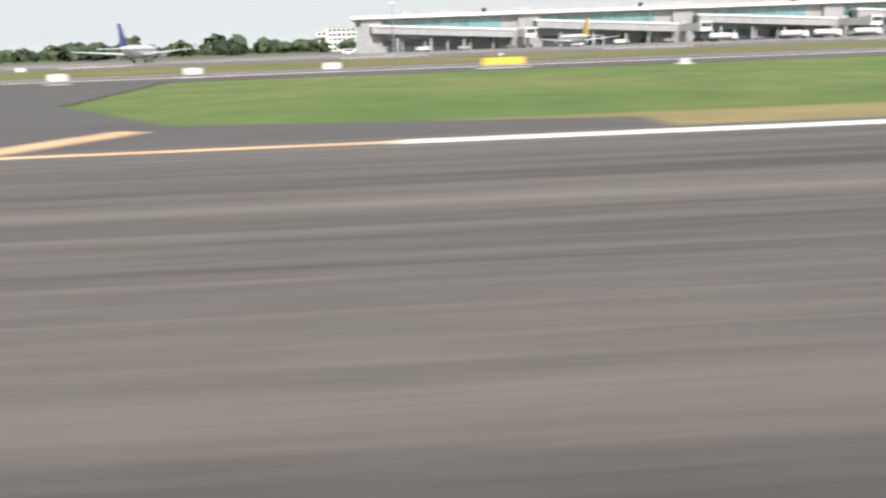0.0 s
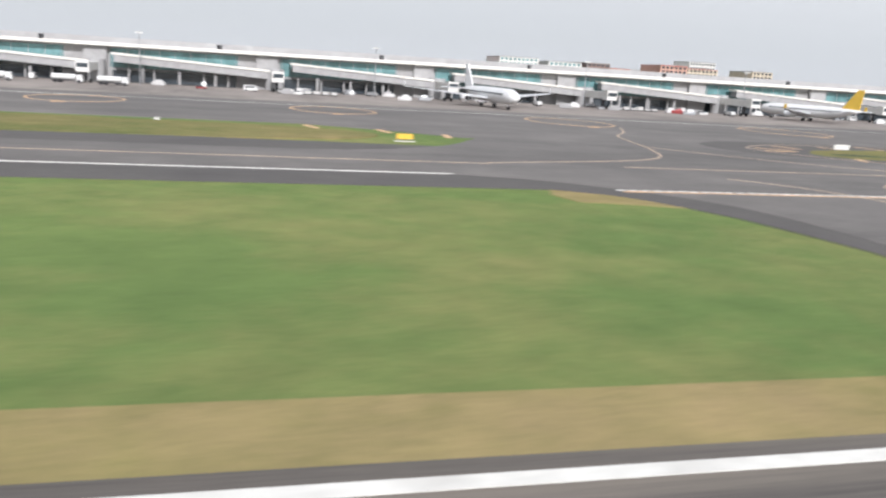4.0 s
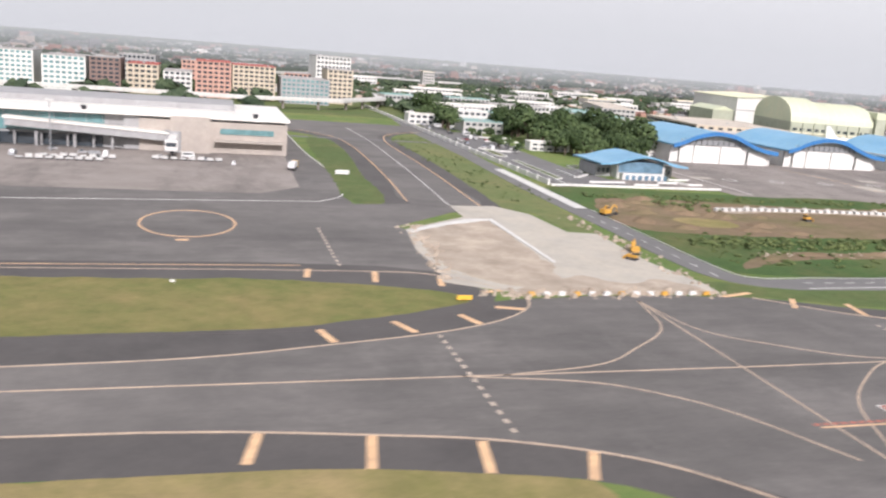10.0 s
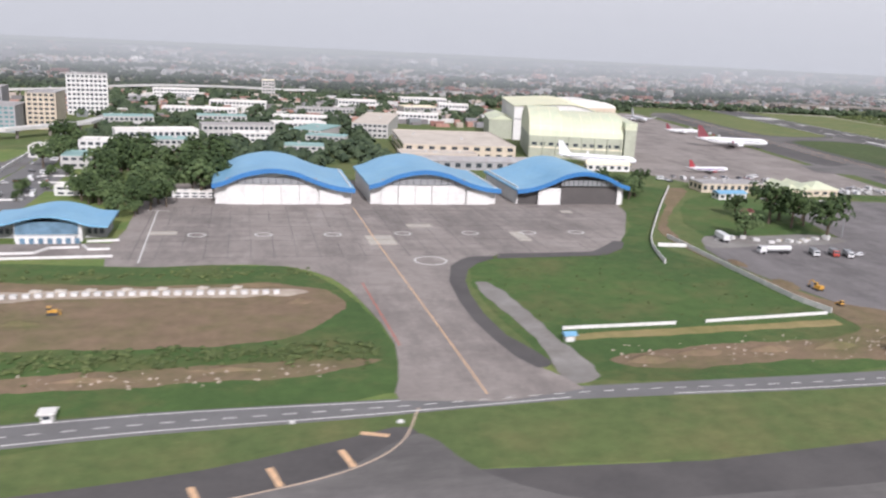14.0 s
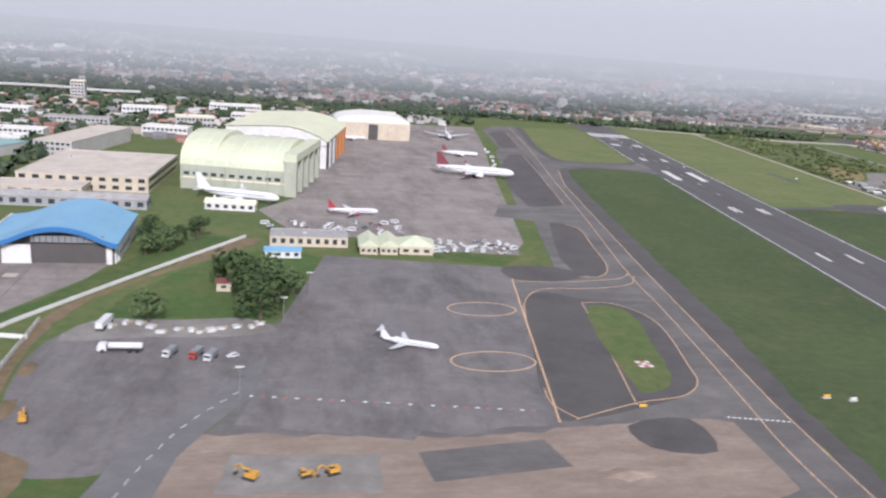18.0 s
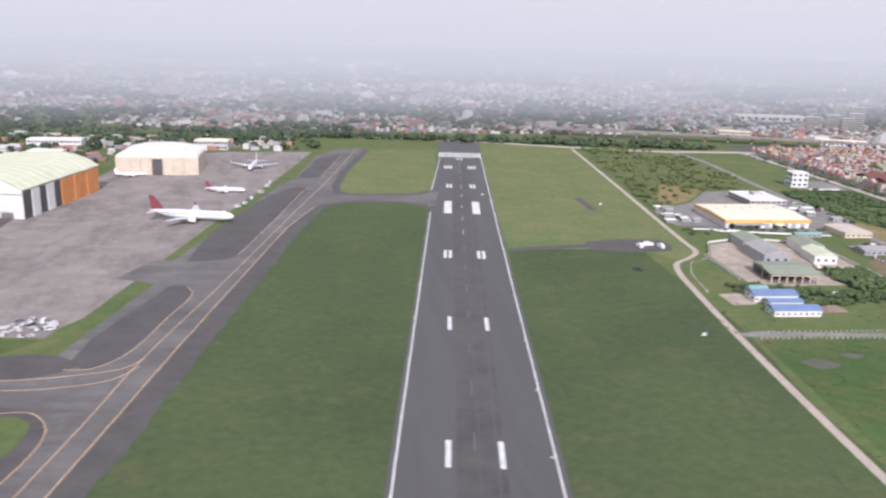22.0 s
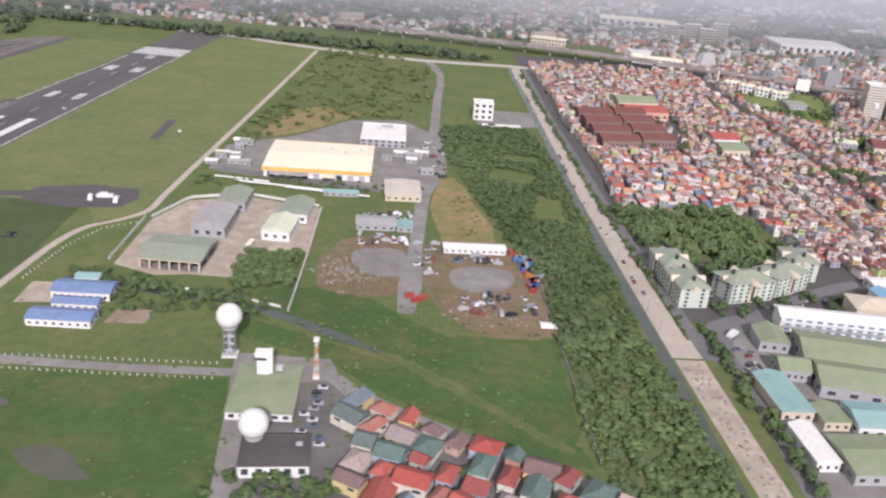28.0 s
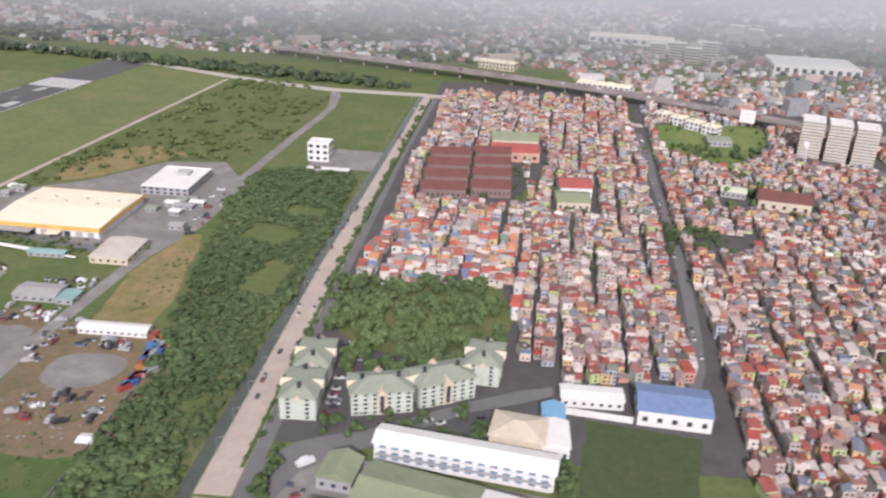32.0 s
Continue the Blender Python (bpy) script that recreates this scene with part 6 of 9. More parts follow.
def jet_bridge(x, label):
    t = thing("jet_bridge", (x, 204), label, "jet bridge", "jet bridges")
    part("ramp", Shape().add([(-20, -1.5, 4.6), (14, -1.5, 2.6), (14, 1.5, 2.6), (-20, 1.5, 4.6), (-20, -1.5, 6.2), (14, -1.5, 4.2), (14, 1.5, 4.2), (-20, 1.5, 6.2)], [(3, 2, 1, 0), (4, 5, 6, 7), (0, 1, 5, 4), (1, 2, 6, 5), (2, 3, 7, 6), (3, 0, 4, 7)]), M["wall_grey"], t)
    part("ramp_edge", Shape().add([(-20.5, -1.8, 6.2), (14.5, -1.8, 4.2), (14.5, 1.8, 4.2), (-20.5, 1.8, 6.2), (-20.5, -1.8, 6.65), (14.5, -1.8, 4.65), (14.5, 1.8, 4.65), (-20.5, 1.8, 6.65)], [(3, 2, 1, 0), (4, 5, 6, 7), (0, 1, 5, 4), (1, 2, 6, 5), (2, 3, 7, 6), (3, 0, 4, 7)]), M["roof_white"], t, "white roof of the ramp")
    for k in (-14, -6, 2):
        part("pillar", Shape().tube((k, 0, 0), (k, 0, 3.4), 0.35, n=8), M["wall_grey"], t)
    hub = part("rotunda", Shape().tube((15.5, 0, 0), (15.5, 0, 5.0), 2.2, n=14), M["wall_grey"], t)
    part("tunnel", Shape().box(15.5, -8, 2.6, 1.9, 14, 1.7), M["wall_white"], t)
    head = part("cab", Shape().box(15.5, -15.6, 2.4, 2.6, 2.4, 2.2), M["wall_white"], t)
    part("cab_window", Shape().box(15.5, -16.85, 3.3, 2.2, 0.1, 0.9), M["dark_glass"], head)
    leg = part("wheel_leg", Shape().box(15.5, -12, 0.5, 0.5, 0.5, 2.2), M["dark_metal"], t)
    for s in (-1, 1):
        part("wheel", Shape().tube((15.5 + s * 0.8 - 0.2, -12, 0.45), (15.5 + s * 0.8 + 0.2, -12, 0.45), 0.45, n=10), M["black_rubber"], leg)


for i in range(9):
    jet_bridge(-285 + i * 39.6, "grey jet bridge with a sloping white-roofed ramp")

airliner((-107.5, 171.5), -86, 31, 34, "white twin-engined airliner with grey wings at the terminal", M["plane_white"], M["plane_white"])
airliner((-20.5, 182), 106, 29, 31, "white airliner with a yellow tail at the terminal", M["plane_white"], M["fin_yellow"])
airliner((-262, 178), 95, 19.5, 18, "white airliner with a yellow tail beside the terminal", M["plane_white"], M["fin_yellow"])
airliner((-352, 176), 92, 26, 24, "white airliner with a blue tail at the terminal", M["plane_white"], M["fin_blue"])

rng = random.Random(11)
spots = [(-310 + i * 13 + rng.uniform(-4, 4), rng.uniform(187, 199)) for i in range(29)]
for i, (x, y) in enumerate(spots):
    if min((Vector((x, y)) - Vector(q)).length for q in ((-107, 171), (-21, 184), (-262, 178), (-352, 176))) < 15:
        continue
    k = i % 4
    a = rng.choice((0, 90, 180, 10, 170))
    if k == 0:
        van((x, y, 0.06), a, "white airport service van on the apron", M["white_van"], group="apron vehicles")
    elif k == 1:
        lorry((x, y, 0.06), a, "pale catering truck on the apron", M["wall_grey"], M["white_van"], (3.2, 1.1, 1.2), group="apron vehicles")
    elif k == 2:
        lorry((x, y, 0.06), a, "grey ground support truck on the apron", M["wall_grey"], M["steel"], (2.6, 1.0, 1.0), group="apron vehicles")
    else:
        car((x, y, 0.06), a, "small pale car on the apron", M["car_paint"], group="apron vehicles")
for i, (x, y) in enumerate(((-193, 186), (-184, 184), (-228, 182), (-212, 182), (-205, 181))):
    lorry((x, y, 0.06), 0, "white fuel tanker on the apron", M["white_van"], M["white_van"], (6.0, 1.4, 1.8), tank=True, group="apron vehicles")
lorry((73, 183, 0.06), 75, "white and yellow fire truck on the apron", M["sign_yellow"], M["white_van"], (5.2, 1.4, 1.8), group="apron vehicles")


def dolly_row(x, y, n, label):
    """Baggage dollies in a line."""
    for i in range(n):
        t = thing("baggage_cart", (x + i * 1.9, y, 0.06), label, "cart", "baggage carts", rng.uniform(-12, 12))
        part("bed", Shape().box(0, 0, 0.25, 1.5, 0.9, 0.12), M["steel"], t)
        part("load", Shape().box(0, 0, 0.37, 1.3, 0.8, rng.uniform(0.15, 0.7)), M["clutter"], t)
        wheels(t, [(sx * 0.5, 0) for sx in (-1, 1)], 0.14, 0.8)


dolly_row(18, 184, 9, "loaded baggage cart parked in a row")
dolly_row(22, 188, 8, "loaded baggage cart parked in a row")
dolly_row(44, 190, 8, "loaded baggage cart parked in a row")
dolly_row(-70, 190, 7, "loaded baggage cart parked in a row")
dolly_row(-150, 186, 7, "loaded baggage cart parked in a row")


def light_mast(at, h, label="tall apron floodlight mast with a lamp frame"):
    t = thing("floodlight_mast", at, label, "lamp", "floodlight masts")
    part("pole", Shape().tube((0, 0, 0), (0, 0, h), 0.16, 0.09, 8), M["steel"], t)
    head = part("lamp_frame", Shape().box(0, 0, h, 1.6, 0.3, 0.25), M["steel"], t)
    for k in (-0.6, -0.2, 0.2, 0.6):
        part("lamp", Shape().box(k, -0.2, h - 0.05, 0.3, 0.2, 0.3), M["wall_white"], head)


for x in (-300, -240, -180, -128, -75, -30, 22):
    light_mast((x, 196, 0.06), 11)


def sign_board(at, turn, size, material, label, name="taxiway_sign", category="sign"):
    w, h = size
    t = thing(name, at, label, category, "airfield signs", turn)
    part("panel", Shape().box(0, 0, 0.25, w, 0.22, h), material, t)
    for s in (-0.35, 0.35):
        part("leg", Shape().tube((s * w, 0, 0), (s * w, 0, 0.3), 0.06, n=6), M["steel"], t)
    part("base", Shape().box(0, 0, 0.0, w * 1.25, 0.8, 0.06), M["concrete_white"], t)


sign_board((-94.4, 34.9), 0, (1.5, 0.34), M["sign_yellow"], "long yellow taxiway sign board on a white base")
sign_board((-96.3, 35.0), 0, (0.4, 0.16), M["sign_yellow"], "small yellow marker box in the grass")
sign_board((-294, 52), 0, (2.6, 0.42), M["sign_yellow"], "long yellow taxiway sign board by the grass")
sign_board((-274, 27), 0, (0.75, 0.36), M["sign_yellow"], "yellow taxiway sign in the grass")
sign_board((-173, 22.2), 60, (0.7, 0.3), M["sign_yellow"], "yellow marker box in a bare patch")
sign_board((-81.6, 40.3), 60, (0.9, 0.3), M["sign_yellow"], "yellow sign board seen edge on in the grass")
sign_board((-85, 90.6), 0, (2.2, 0.6), M["wall_white"], "white sign board on the grass island")
sign_board((-143.5, 81), 0, (1.6, 0.5), M["sign_yellow"], "yellow sign board on the grass island")
sign_board((83, 177.5), 0, (3.0, 0.9), M["wall_white"], "white sign board on the grass island")
sign_board((83, 86.2), 0, (1.8, 0.5), M["sign_yellow"], "yellow sign board at the island's tip")
for x, y in ((-321, 51.5), (-314, 56), (-305, 57), (-342, 96)):
    sign_board((x, y), 0, (1.1, 0.4), M["wall_white"], "white marker board beside the taxiway")


def marker_post(x, y, h=0.32):
    t = thing("marker_post", (x, y), "white marker post in the grass", "post", "marker posts")
    part("post", Shape().box(0, 0, 0, 0.45, 0.35, h, 0.3, 0.8), M["wall_white"], t)
    part("foot", Shape().box(0, 0, 0, 0.9, 0.7, 0.05), M["concrete_white"], t)


for x, y in ((-56.5, 94), (-57, 80.5), (51, 94), (-168, 95.5), (-288, 99), (-284, 47.8), (176, 89.5), (208, 95), (221, 93.5)):
    marker_post(x, y)
for x, y in ((-102.5, 38), (-102.6, 32), (-100.2, 41.1), (-100.5, 34.8), (-91.9, 44.5), (150, 89.5), (151.5, 88.6)):
    single("marker_stone", Shape().box(x, y, 0.0, 0.4, 0.26, 0.1, 0.4, 0.8), M["concrete"], "flat pale marker stone in the grass", "stone", "marker stones")
for x, y in ((-86.4, 45.3), (-68.2, 46.5)):
    t = thing("drain_pit", (x, y), "square concrete drain opening in the verge", "drain")
    part("kerb", Shape().box(0, 0.55, 0, 1.4, 0.16, 0.12).box(0, -0.55, 0, 1.4, 0.16, 0.12).box(0.7, 0, 0, 0.16, 1.26, 0.12).box(-0.7, 0, 0, 0.16, 1.26, 0.12), M["asphalt"], t)
    # black slab painted as the shade inside the drain hole
    part("opening", Shape().box(0, 0, 0.0, 1.24, 0.94, 0.05), M["black_rubber"], t)

# ---- city behind the terminal ----
for x0, x1, y, h, wall, glass_name, label, roof in (
        (-150, -112, 400, 12, "wall_cream", "dark_glass", "cream apartment block with many windows", "roof_grey"), (-108, -72, 405, 14, "wall_pink", "dark_glass", "salmon apartment block with many windows", "roof_red"),
        (-70, -40, 400, 14.2, "wall_cream", "dark_glass", "peach and white apartment block", "roof_red"), (-36, -16, 402, 19, "wall_white", "teal_glass", "white office block with green glass", "roof_grey"),
        (-12, 5, 398, 17.8, "wall_white", "teal_glass", "slim office block of green glass", "roof_grey"), (7, 19, 396, 18.4, "wall_brown", "dark_glass", "dark brown office tower with small windows", "roof_grey"),
        (21, 34, 404, 16, "wall_cream", "dark_glass", "cream block with a red roof", "roof_red"), (36, 48, 410, 13, "wall_white", "dark_glass", "plain white apartment block with rows of windows", "roof_grey"),
        (50, 65, 402, 20, "wall_pink", "dark_glass", "salmon block with a red top", "roof_red"), (66, 85, 406, 19, "wall_cream", "dark_glass", "cream hotel block with tall windows", "roof_red"),
        (87, 109, 397, 14, "wall_grey", "teal_glass", "grey office block with green glass", "roof_grey"), (110, 122, 412, 20, "wall_cream", "dark_glass", "beige apartment tower with flat roof", "roof_grey"),
        (-200, -156, 408, 13, "wall_white", "blue_glass", "white office block with blue glass", "roof_grey"), (-260, -206, 402, 12, "wall_cream", "dark_glass", "cream apartment block with many windows", "roof_grey"), (-330, -270, 405, 13, "wall_white", "dark_glass", "white apartment block with many windows", "roof_grey")):
    block(((x0 + x1) / 2, y), 0, (x1 - x0, 22, h * 0.8), max(4, int(h / 2.3)), M[wall], M[roof], label, "office block", "city blocks", glass_name=glass_name, win=(0.62, 0.52), solid=True)
for i in range(16):
    x = -330 + i * 29 + rng.uniform(-6, 6)
    h = rng.uniform(8, 15)
    block((x, 470 + rng.uniform(-10, 30)), rng.uniform(-8, 8), (rng.uniform(14, 24), 16, h), max(3, int(h / 2.2)), M[rng.choice(("wall_white", "wall_cream", "wall_grey", "wall_pink"))], M["roof_grey"], "distant pale city block", "building", "city blocks", win=(0.6, 0.5), solid=True)


def flyover(line, z, wide, label):
    t = thing("flyover", (0, 0), label, "bridge")
    s = Shape()
    ribbon(s, line, wide, z, 0.7)
    part("deck", s, M["concrete_white"], t)
    for o in (-1, 1):
        q = []
        for i, p in enumerate(line):
            a, b = Vector(line[max(0, i - 1)]), Vector(line[min(len(line) - 1, i + 1)])
            d = (b - a).normalized()
            q.append((p[0] - d.y * o * wide / 2, p[1] + d.x * o * wide / 2))
        part("parapet", ribbon(Shape(), q, 0.25, z + 0.55, 0.55), M["concrete_white"], t)
    for x, y, a in along(line, 16):
        part("pier", Shape().tube((x, y, 0), (x, y, z - 0.6), 0.6, n=8).box(x, y, z - 1.1, 1.0, wide * 0.8, 0.5, a), M["concrete"], t)


flyover([(-330, 352), (0, 350), (70, 350), (110, 362), (135, 395), (142, 440)], 4.2, 5.0, "pale concrete flyover on round piers")

# ---- hangars with blue wave roofs ----
def wave_hangar(x0, x1, y, label, open_door=False, bridge=True):
    l = x1 - x0
    t = thing("hangar", (x0, y), label, "hangar", "blue-roofed hangars")
    d = 34
    ctrl = [(-0.8, 5.9), (0.06 * l, 6.7), (0.2 * l, 8.9), (0.4 * l, 10.2), (0.58 * l, 9.3), (0.74 * l, 7.0), (0.88 * l, 5.5), (l + 0.8, 4.8)]
    top = curve(ctrl, 5)
    if open_door:
        top = [(l - px, pz) for px, pz in top][::-1]
    n = len(top)
    part("roof", Shape().sweep(top + [(px, pz - 0.5) for px, pz in top[::-1]], -1.8, d), M["roof_blue"], t)
    part("fascia", Shape().sweep([(px, pz + 0.12) for px, pz in top] + [(px, pz - 1.15) for px, pz in top[::-1]], -2.1, -1.75), M["roof_blue_edge"], t, "darker blue roof edge")
    body = [(0, 0), (l, 0)] + [(min(max(px, 0), l), pz - 0.5) for px, pz in top[::-1]]
    for k in (0, 1):
        yy = d - 0.8 if k else 1.2
        # the open hangar's front wall is coloured dark like the shade inside
        part("gable_wall", Shape().sweep(body, yy, yy + 0.4), M["wall_white"] if k or not open_door else M["asphalt_and_shade"], t)
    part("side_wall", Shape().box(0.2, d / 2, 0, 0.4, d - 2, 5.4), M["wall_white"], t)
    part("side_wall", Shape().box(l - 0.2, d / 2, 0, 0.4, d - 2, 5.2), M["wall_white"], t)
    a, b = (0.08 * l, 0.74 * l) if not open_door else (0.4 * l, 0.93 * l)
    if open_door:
        # dark panel, painted shade in place of a hollow doorway
        part("dark_interior", Shape().box((a + b) / 2, 0.9, 0.02, b - a, 0.3, 5.4), M["asphalt_and_shade"], t, "dark panel painted as the shade inside an open doorway")
        part("door_panel", Shape().box(a - 3.6, 0.2, 0, 7.0, 0.4, 5.0), M["wall_white"], t)
        part("door_post", Shape().box(b + 0.8, 0.2, 0, 1.4, 0.6, 5.8), M["wall_white"], t)
    else:
        k = 5
        for i in range(k):
            part("door_panel", Shape().box(a + (i + 0.5) * (b - a) / k, 0.4 - 0.25 * (i % 2), 0, (b - a) / k - 0.12, 0.3, 5.6), M["wall_white"], t)
        part("door_panel", Shape().box(b + (l - b) * 0.42, 0.3, 0, (l - b) * 0.7, 0.4, 4.4), M["wall_white"], t)
    part("grille", Shape().box((a + b) / 2, 0.0, 5.75, b - a, 0.25, 1.7), M["steel"], t)
    for i in range(12):
        part("grille_bar", Shape().box(a + (i + 0.5) * (b - a) / 12, -0.2, 5.75, 0.14, 0.14, 1.9), M["dark_metal"], t)
    part("annex", Shape().box(l - 1.2, 12, 0, 3.2, 18, 3.6), M["wall_white"], t)
    for i in range(6):
        part("annex_window", Shape().box(l - 0.0, 5 + i * 2.6, 1.9, 0.9, 1.3, 0.9), M["dark_glass"], t)


wave_hangar(195, 232, 230, "white hangar with closed doors under a blue wave roof")
wave_hangar(237.5, 274.5, 230, "white hangar with pale doors under a blue wave roof")
wave_hangar(281, 315, 230, "hangar with a doorway painted dark as if open under a blue wave roof", True)

office = thing("office", (150.3, 188), "white office with a blue wave roof and glass front", "office")
office.scale = (0.9, 0.9, 0.8)
top = curve([(-1, 5.0), (3, 5.3), (8, 6.8), (13, 7.6), (18, 6.7), (22, 5.2), (26.5, 4.8)], 5)
part("roof", Shape().sweep(top + [(px, pz - 0.45) for px, pz in top[::-1]], -1.2, 17.5), M["roof_blue"], office)
part("wall", Shape().box(12.8, 8.5, 0, 15, 15, 4.9), M["wall_white"], office)
for x in (2.9, 22.7):
    # grey wall colour includes the shade of the overhanging roof
    part("side_wing", Shape().box(x, 10.5, 0, 4.8, 11, 3.7), M["wall_grey"], office, "low side wing, painted grey for the shade under the roof")
    for k in (-1.4, 0, 1.4):
        part("wing_window", Shape().box(x + k, 4.96, 1.2, 0.9, 0.12, 1.5), M["dark_glass"], office)
part("porch", Shape().box(12.5, 0.2, 0, 13, 2.6, 2.0), M["wall_white"], office)
part("glass_front", Shape().box(12.5, 0.9, 2.1, 14, 0.3, 3.4), M["blue_glass"], office)
for i in range(7):
    part("column", Shape().tube((6.5 + i * 2, -1.0, 0), (6.5 + i * 2, -1.0, 2.1), 0.22, n=8), M["wall_white"], office)
    part("door", Shape().box(6.5 + i * 2 + 1, -1.15, 0.05, 1.2, 0.1, 1.5), M["blue_glass"], office)
for line in ([(130.4, 173.2), (134.5, 174), (154, 174), (176.5, 175.2)], [(134.6, 174.3), (134.8, 181)], [(143, 179.6), (153.2, 181)], [(143.2, 186.6), (148.5, 192.2)], [(142.7, 186.8), (142.5, 198)], [(154.2, 178), (161, 178.4), (163.2, 182.6), (168.9, 183)],
             [(169.4, 184.4), (171, 181), (175.2, 181.2)], [(149.3, 197), (149.4, 207), (153, 208)], [(134.6, 240), (139.9, 235), (146, 235.4)], [(144, 262), (156, 262.6)], [(142, 274), (158, 275)], [(169.5, 188.2), (176, 189)]):
    single("low_wall", ribbon(Shape(), line, 0.35, 0.5, 0.5), M["wall_white"], "low white garden wall", "wall", "garden walls", "structure")
for line in ([(135.8, 183), (138.1, 184.4), (138, 215.4), (136.4, 215.2), (135.8, 183)], [(135, 239), (135, 223.6), (136.4, 222.4), (138, 223.6), (138, 238.4)]):
    single("bed_kerb", ribbon(Shape(), line, 0.3, 0.3, 0.3), M["wall_white"], "white painted kerb of a planted bed", "kerb", "bed kerbs", "structure")
    flat("planted_bed", line, 0.12, M["scrub"], "narrow planted bed inside a white kerb", "bed")
car_park = flat("car_park", [(133, 176), (153, 176), (153, 182), (148, 205), (149, 290), (134, 290)], 0.05, M["asphalt_road"], "asphalt car park beside the office", "yard")
flat("office_court", [(147, 174), (175, 174), (175, 187), (147, 187)], 0.045, M["concrete"], "paved court before the office", "pavement")

# boundary wall along the west road
for i in range(34):
    y = 178 + i * 6.5
    single("wall_panel", Shape().box(130.4 - i * 0.09, y, 0, 0.3, 6.1, 1.1).box(130.4 - i * 0.09, y - 3.2, 0, 0.5, 0.5, 1.35), M["wall_white"], "white boundary wall panel with a post", "wall", "boundary wall", "structure")


def fence_run(line, step, h, material, label, post=0.28, rail=0.14, group="fences"):
    """A wall of posts and panels."""
    t = thing("fence", (0, 0), label, "fence", group)
    spots = along(line, step)
    for x, y, a in spots:
        part("post", Shape().box(x, y, 0, post, post, h * 1.08, a), material, t)
    for (x0, y0, a), (x1, y1, b) in zip(spots, spots[1:] if rail else []):
        d = math.hypot(x1 - x0, y1 - y0)
        part("panel", Shape().box((x0 + x1) / 2, (y0 + y1) / 2, 0.05, d - post * 0.8, rail, h, math.atan2(y1 - y0, x1 - x0)), material, t)


fence_run([(254, 123.6), (277, 124.2)], 2.6, 0.55, M["wall_white"], "long low white concrete fence in the field")
fence_run([(281, 124.5), (308, 126.6)], 2.6, 0.55, M["wall_white"], "long low white concrete fence in the field")
fence_run(curve([(347, 261), (326, 227), (310, 200), (299, 180), (293, 161)], 3), 3.2, 0.9, M["wall_white"], "white boundary wall curving beside the dirt track")
fence_run([(307, 187), (306.6, 158), (306.6, 135), (308.4, 127)], 3.0, 1.0, M["concrete_white"], "pale concrete wall along the field")
fence_run([(300, 178.5), (308, 177)], 2.4, 0.9, M["wall_white"], "short white wall in the field")
fence_run([(157, 147.5), (173, 149), (209, 147.6)], 1.9, 0.6, M["concrete_white"], "row of pale concrete wall blocks on the site", 1.05, 0)
for x in (167, 171, 176, 182, 188, 195, 201):
    t = thing("site_stone", (x, 151.5), "pale heap of stones on the site", "stone", "site rubble")
    part("stone", Shape().box(0, 0, 0, 1.6, 0.9, 0.5, 0.4, 0.6).box(0.9, 0.4, 0, 0.8, 0.6, 0.35, 1.1, 0.6), M["concrete_new"], t)
hut = thing("sentry_hut", (180, 99.2), "small white sentry hut beside the road", "hut")
part("wall", Shape().box(0, 0, 0, 1.3, 1.3, 1.2), M["wall_white"], hut)
part("roof", Shape().box(0, 0, 1.2, 2.0, 2.0, 0.2), M["roof_white"], hut)
part("window", Shape().box(0, -0.66, 0.55, 0.9, 0.06, 0.45), M["dark_glass"], hut)
kiosk = thing("booth", (253, 118.5), "small blue-roofed booth by the path", "booth")
part("wall", Shape().box(0, 0, 0, 1.4, 1.2, 1.1), M["wall_white"], kiosk)
part("roof", Shape().gable(0, 0, 1.1, 1.6, 1.4, 0.5), M["roof_blue"], kiosk)

excavator((127.5, 139.5), 20, "orange yellow excavator at the edge of the site", 1.7)
bulldozer((172.5, 139), 10, "yellow bulldozer on the bare earth", 1.6)
excavator((117.5, 110), 70, "yellow excavator among concrete rubble", 1.6)
bulldozer((115, 106), 130, "yellow bulldozer among concrete rubble", 1.5)
excavator((305.5, 107.5), 15, "yellow excavator digging beside the road", 1.9)
excavator((316, 141), 100, "yellow excavator on the dirt track", 1.5)
bulldozer((313.5, 131), 80, "small yellow bulldozer on the dirt track", 1.3)
excavator((352, 121), 150, "yellow excavator in the dug up apron", 1.7)
bulldozer((360, 121), 20, "yellow bulldozer in the dug up apron", 1.6)
excavator((364, 121.5), 200, "orange excavator in the dug up apron", 1.6)
for i, x in enumerate(range(92, 117, 2)):
    t = thing("barrier", (x, 88.2, 0.06), "orange and white plastic barrier at the closed taxiway", "barrier", "barriers")
    part("block", Shape().box(0, 0, 0, 0.9, 0.35, 0.5, 0, 0.75), M["machine_yellow" if i % 3 == 0 else "wall_white"], t)

# rubble of the works as one heap of loose stones
s = Shape()
rng = random.Random(21)
for i in range(420):
    a = rng.random()
    x, y = (86 + 32 * a + rng.gauss(0, 1.0), 89 + rng.gauss(0, 0.9)) if i % 3 else (84 + rng.gauss(0, 1.0) + 2 * a, 95 + 32 * a)
    if i % 5 == 0:
        x, y = 118 + rng.gauss(0, 1.2), 92 + 45 * a
    k = rng.uniform(0.15, 0.75)
    s.box(x, y, 0.05, k, k * rng.uniform(0.6, 1.2), k * rng.uniform(0.3, 0.7), rng.uniform(0, 3), 0.6)
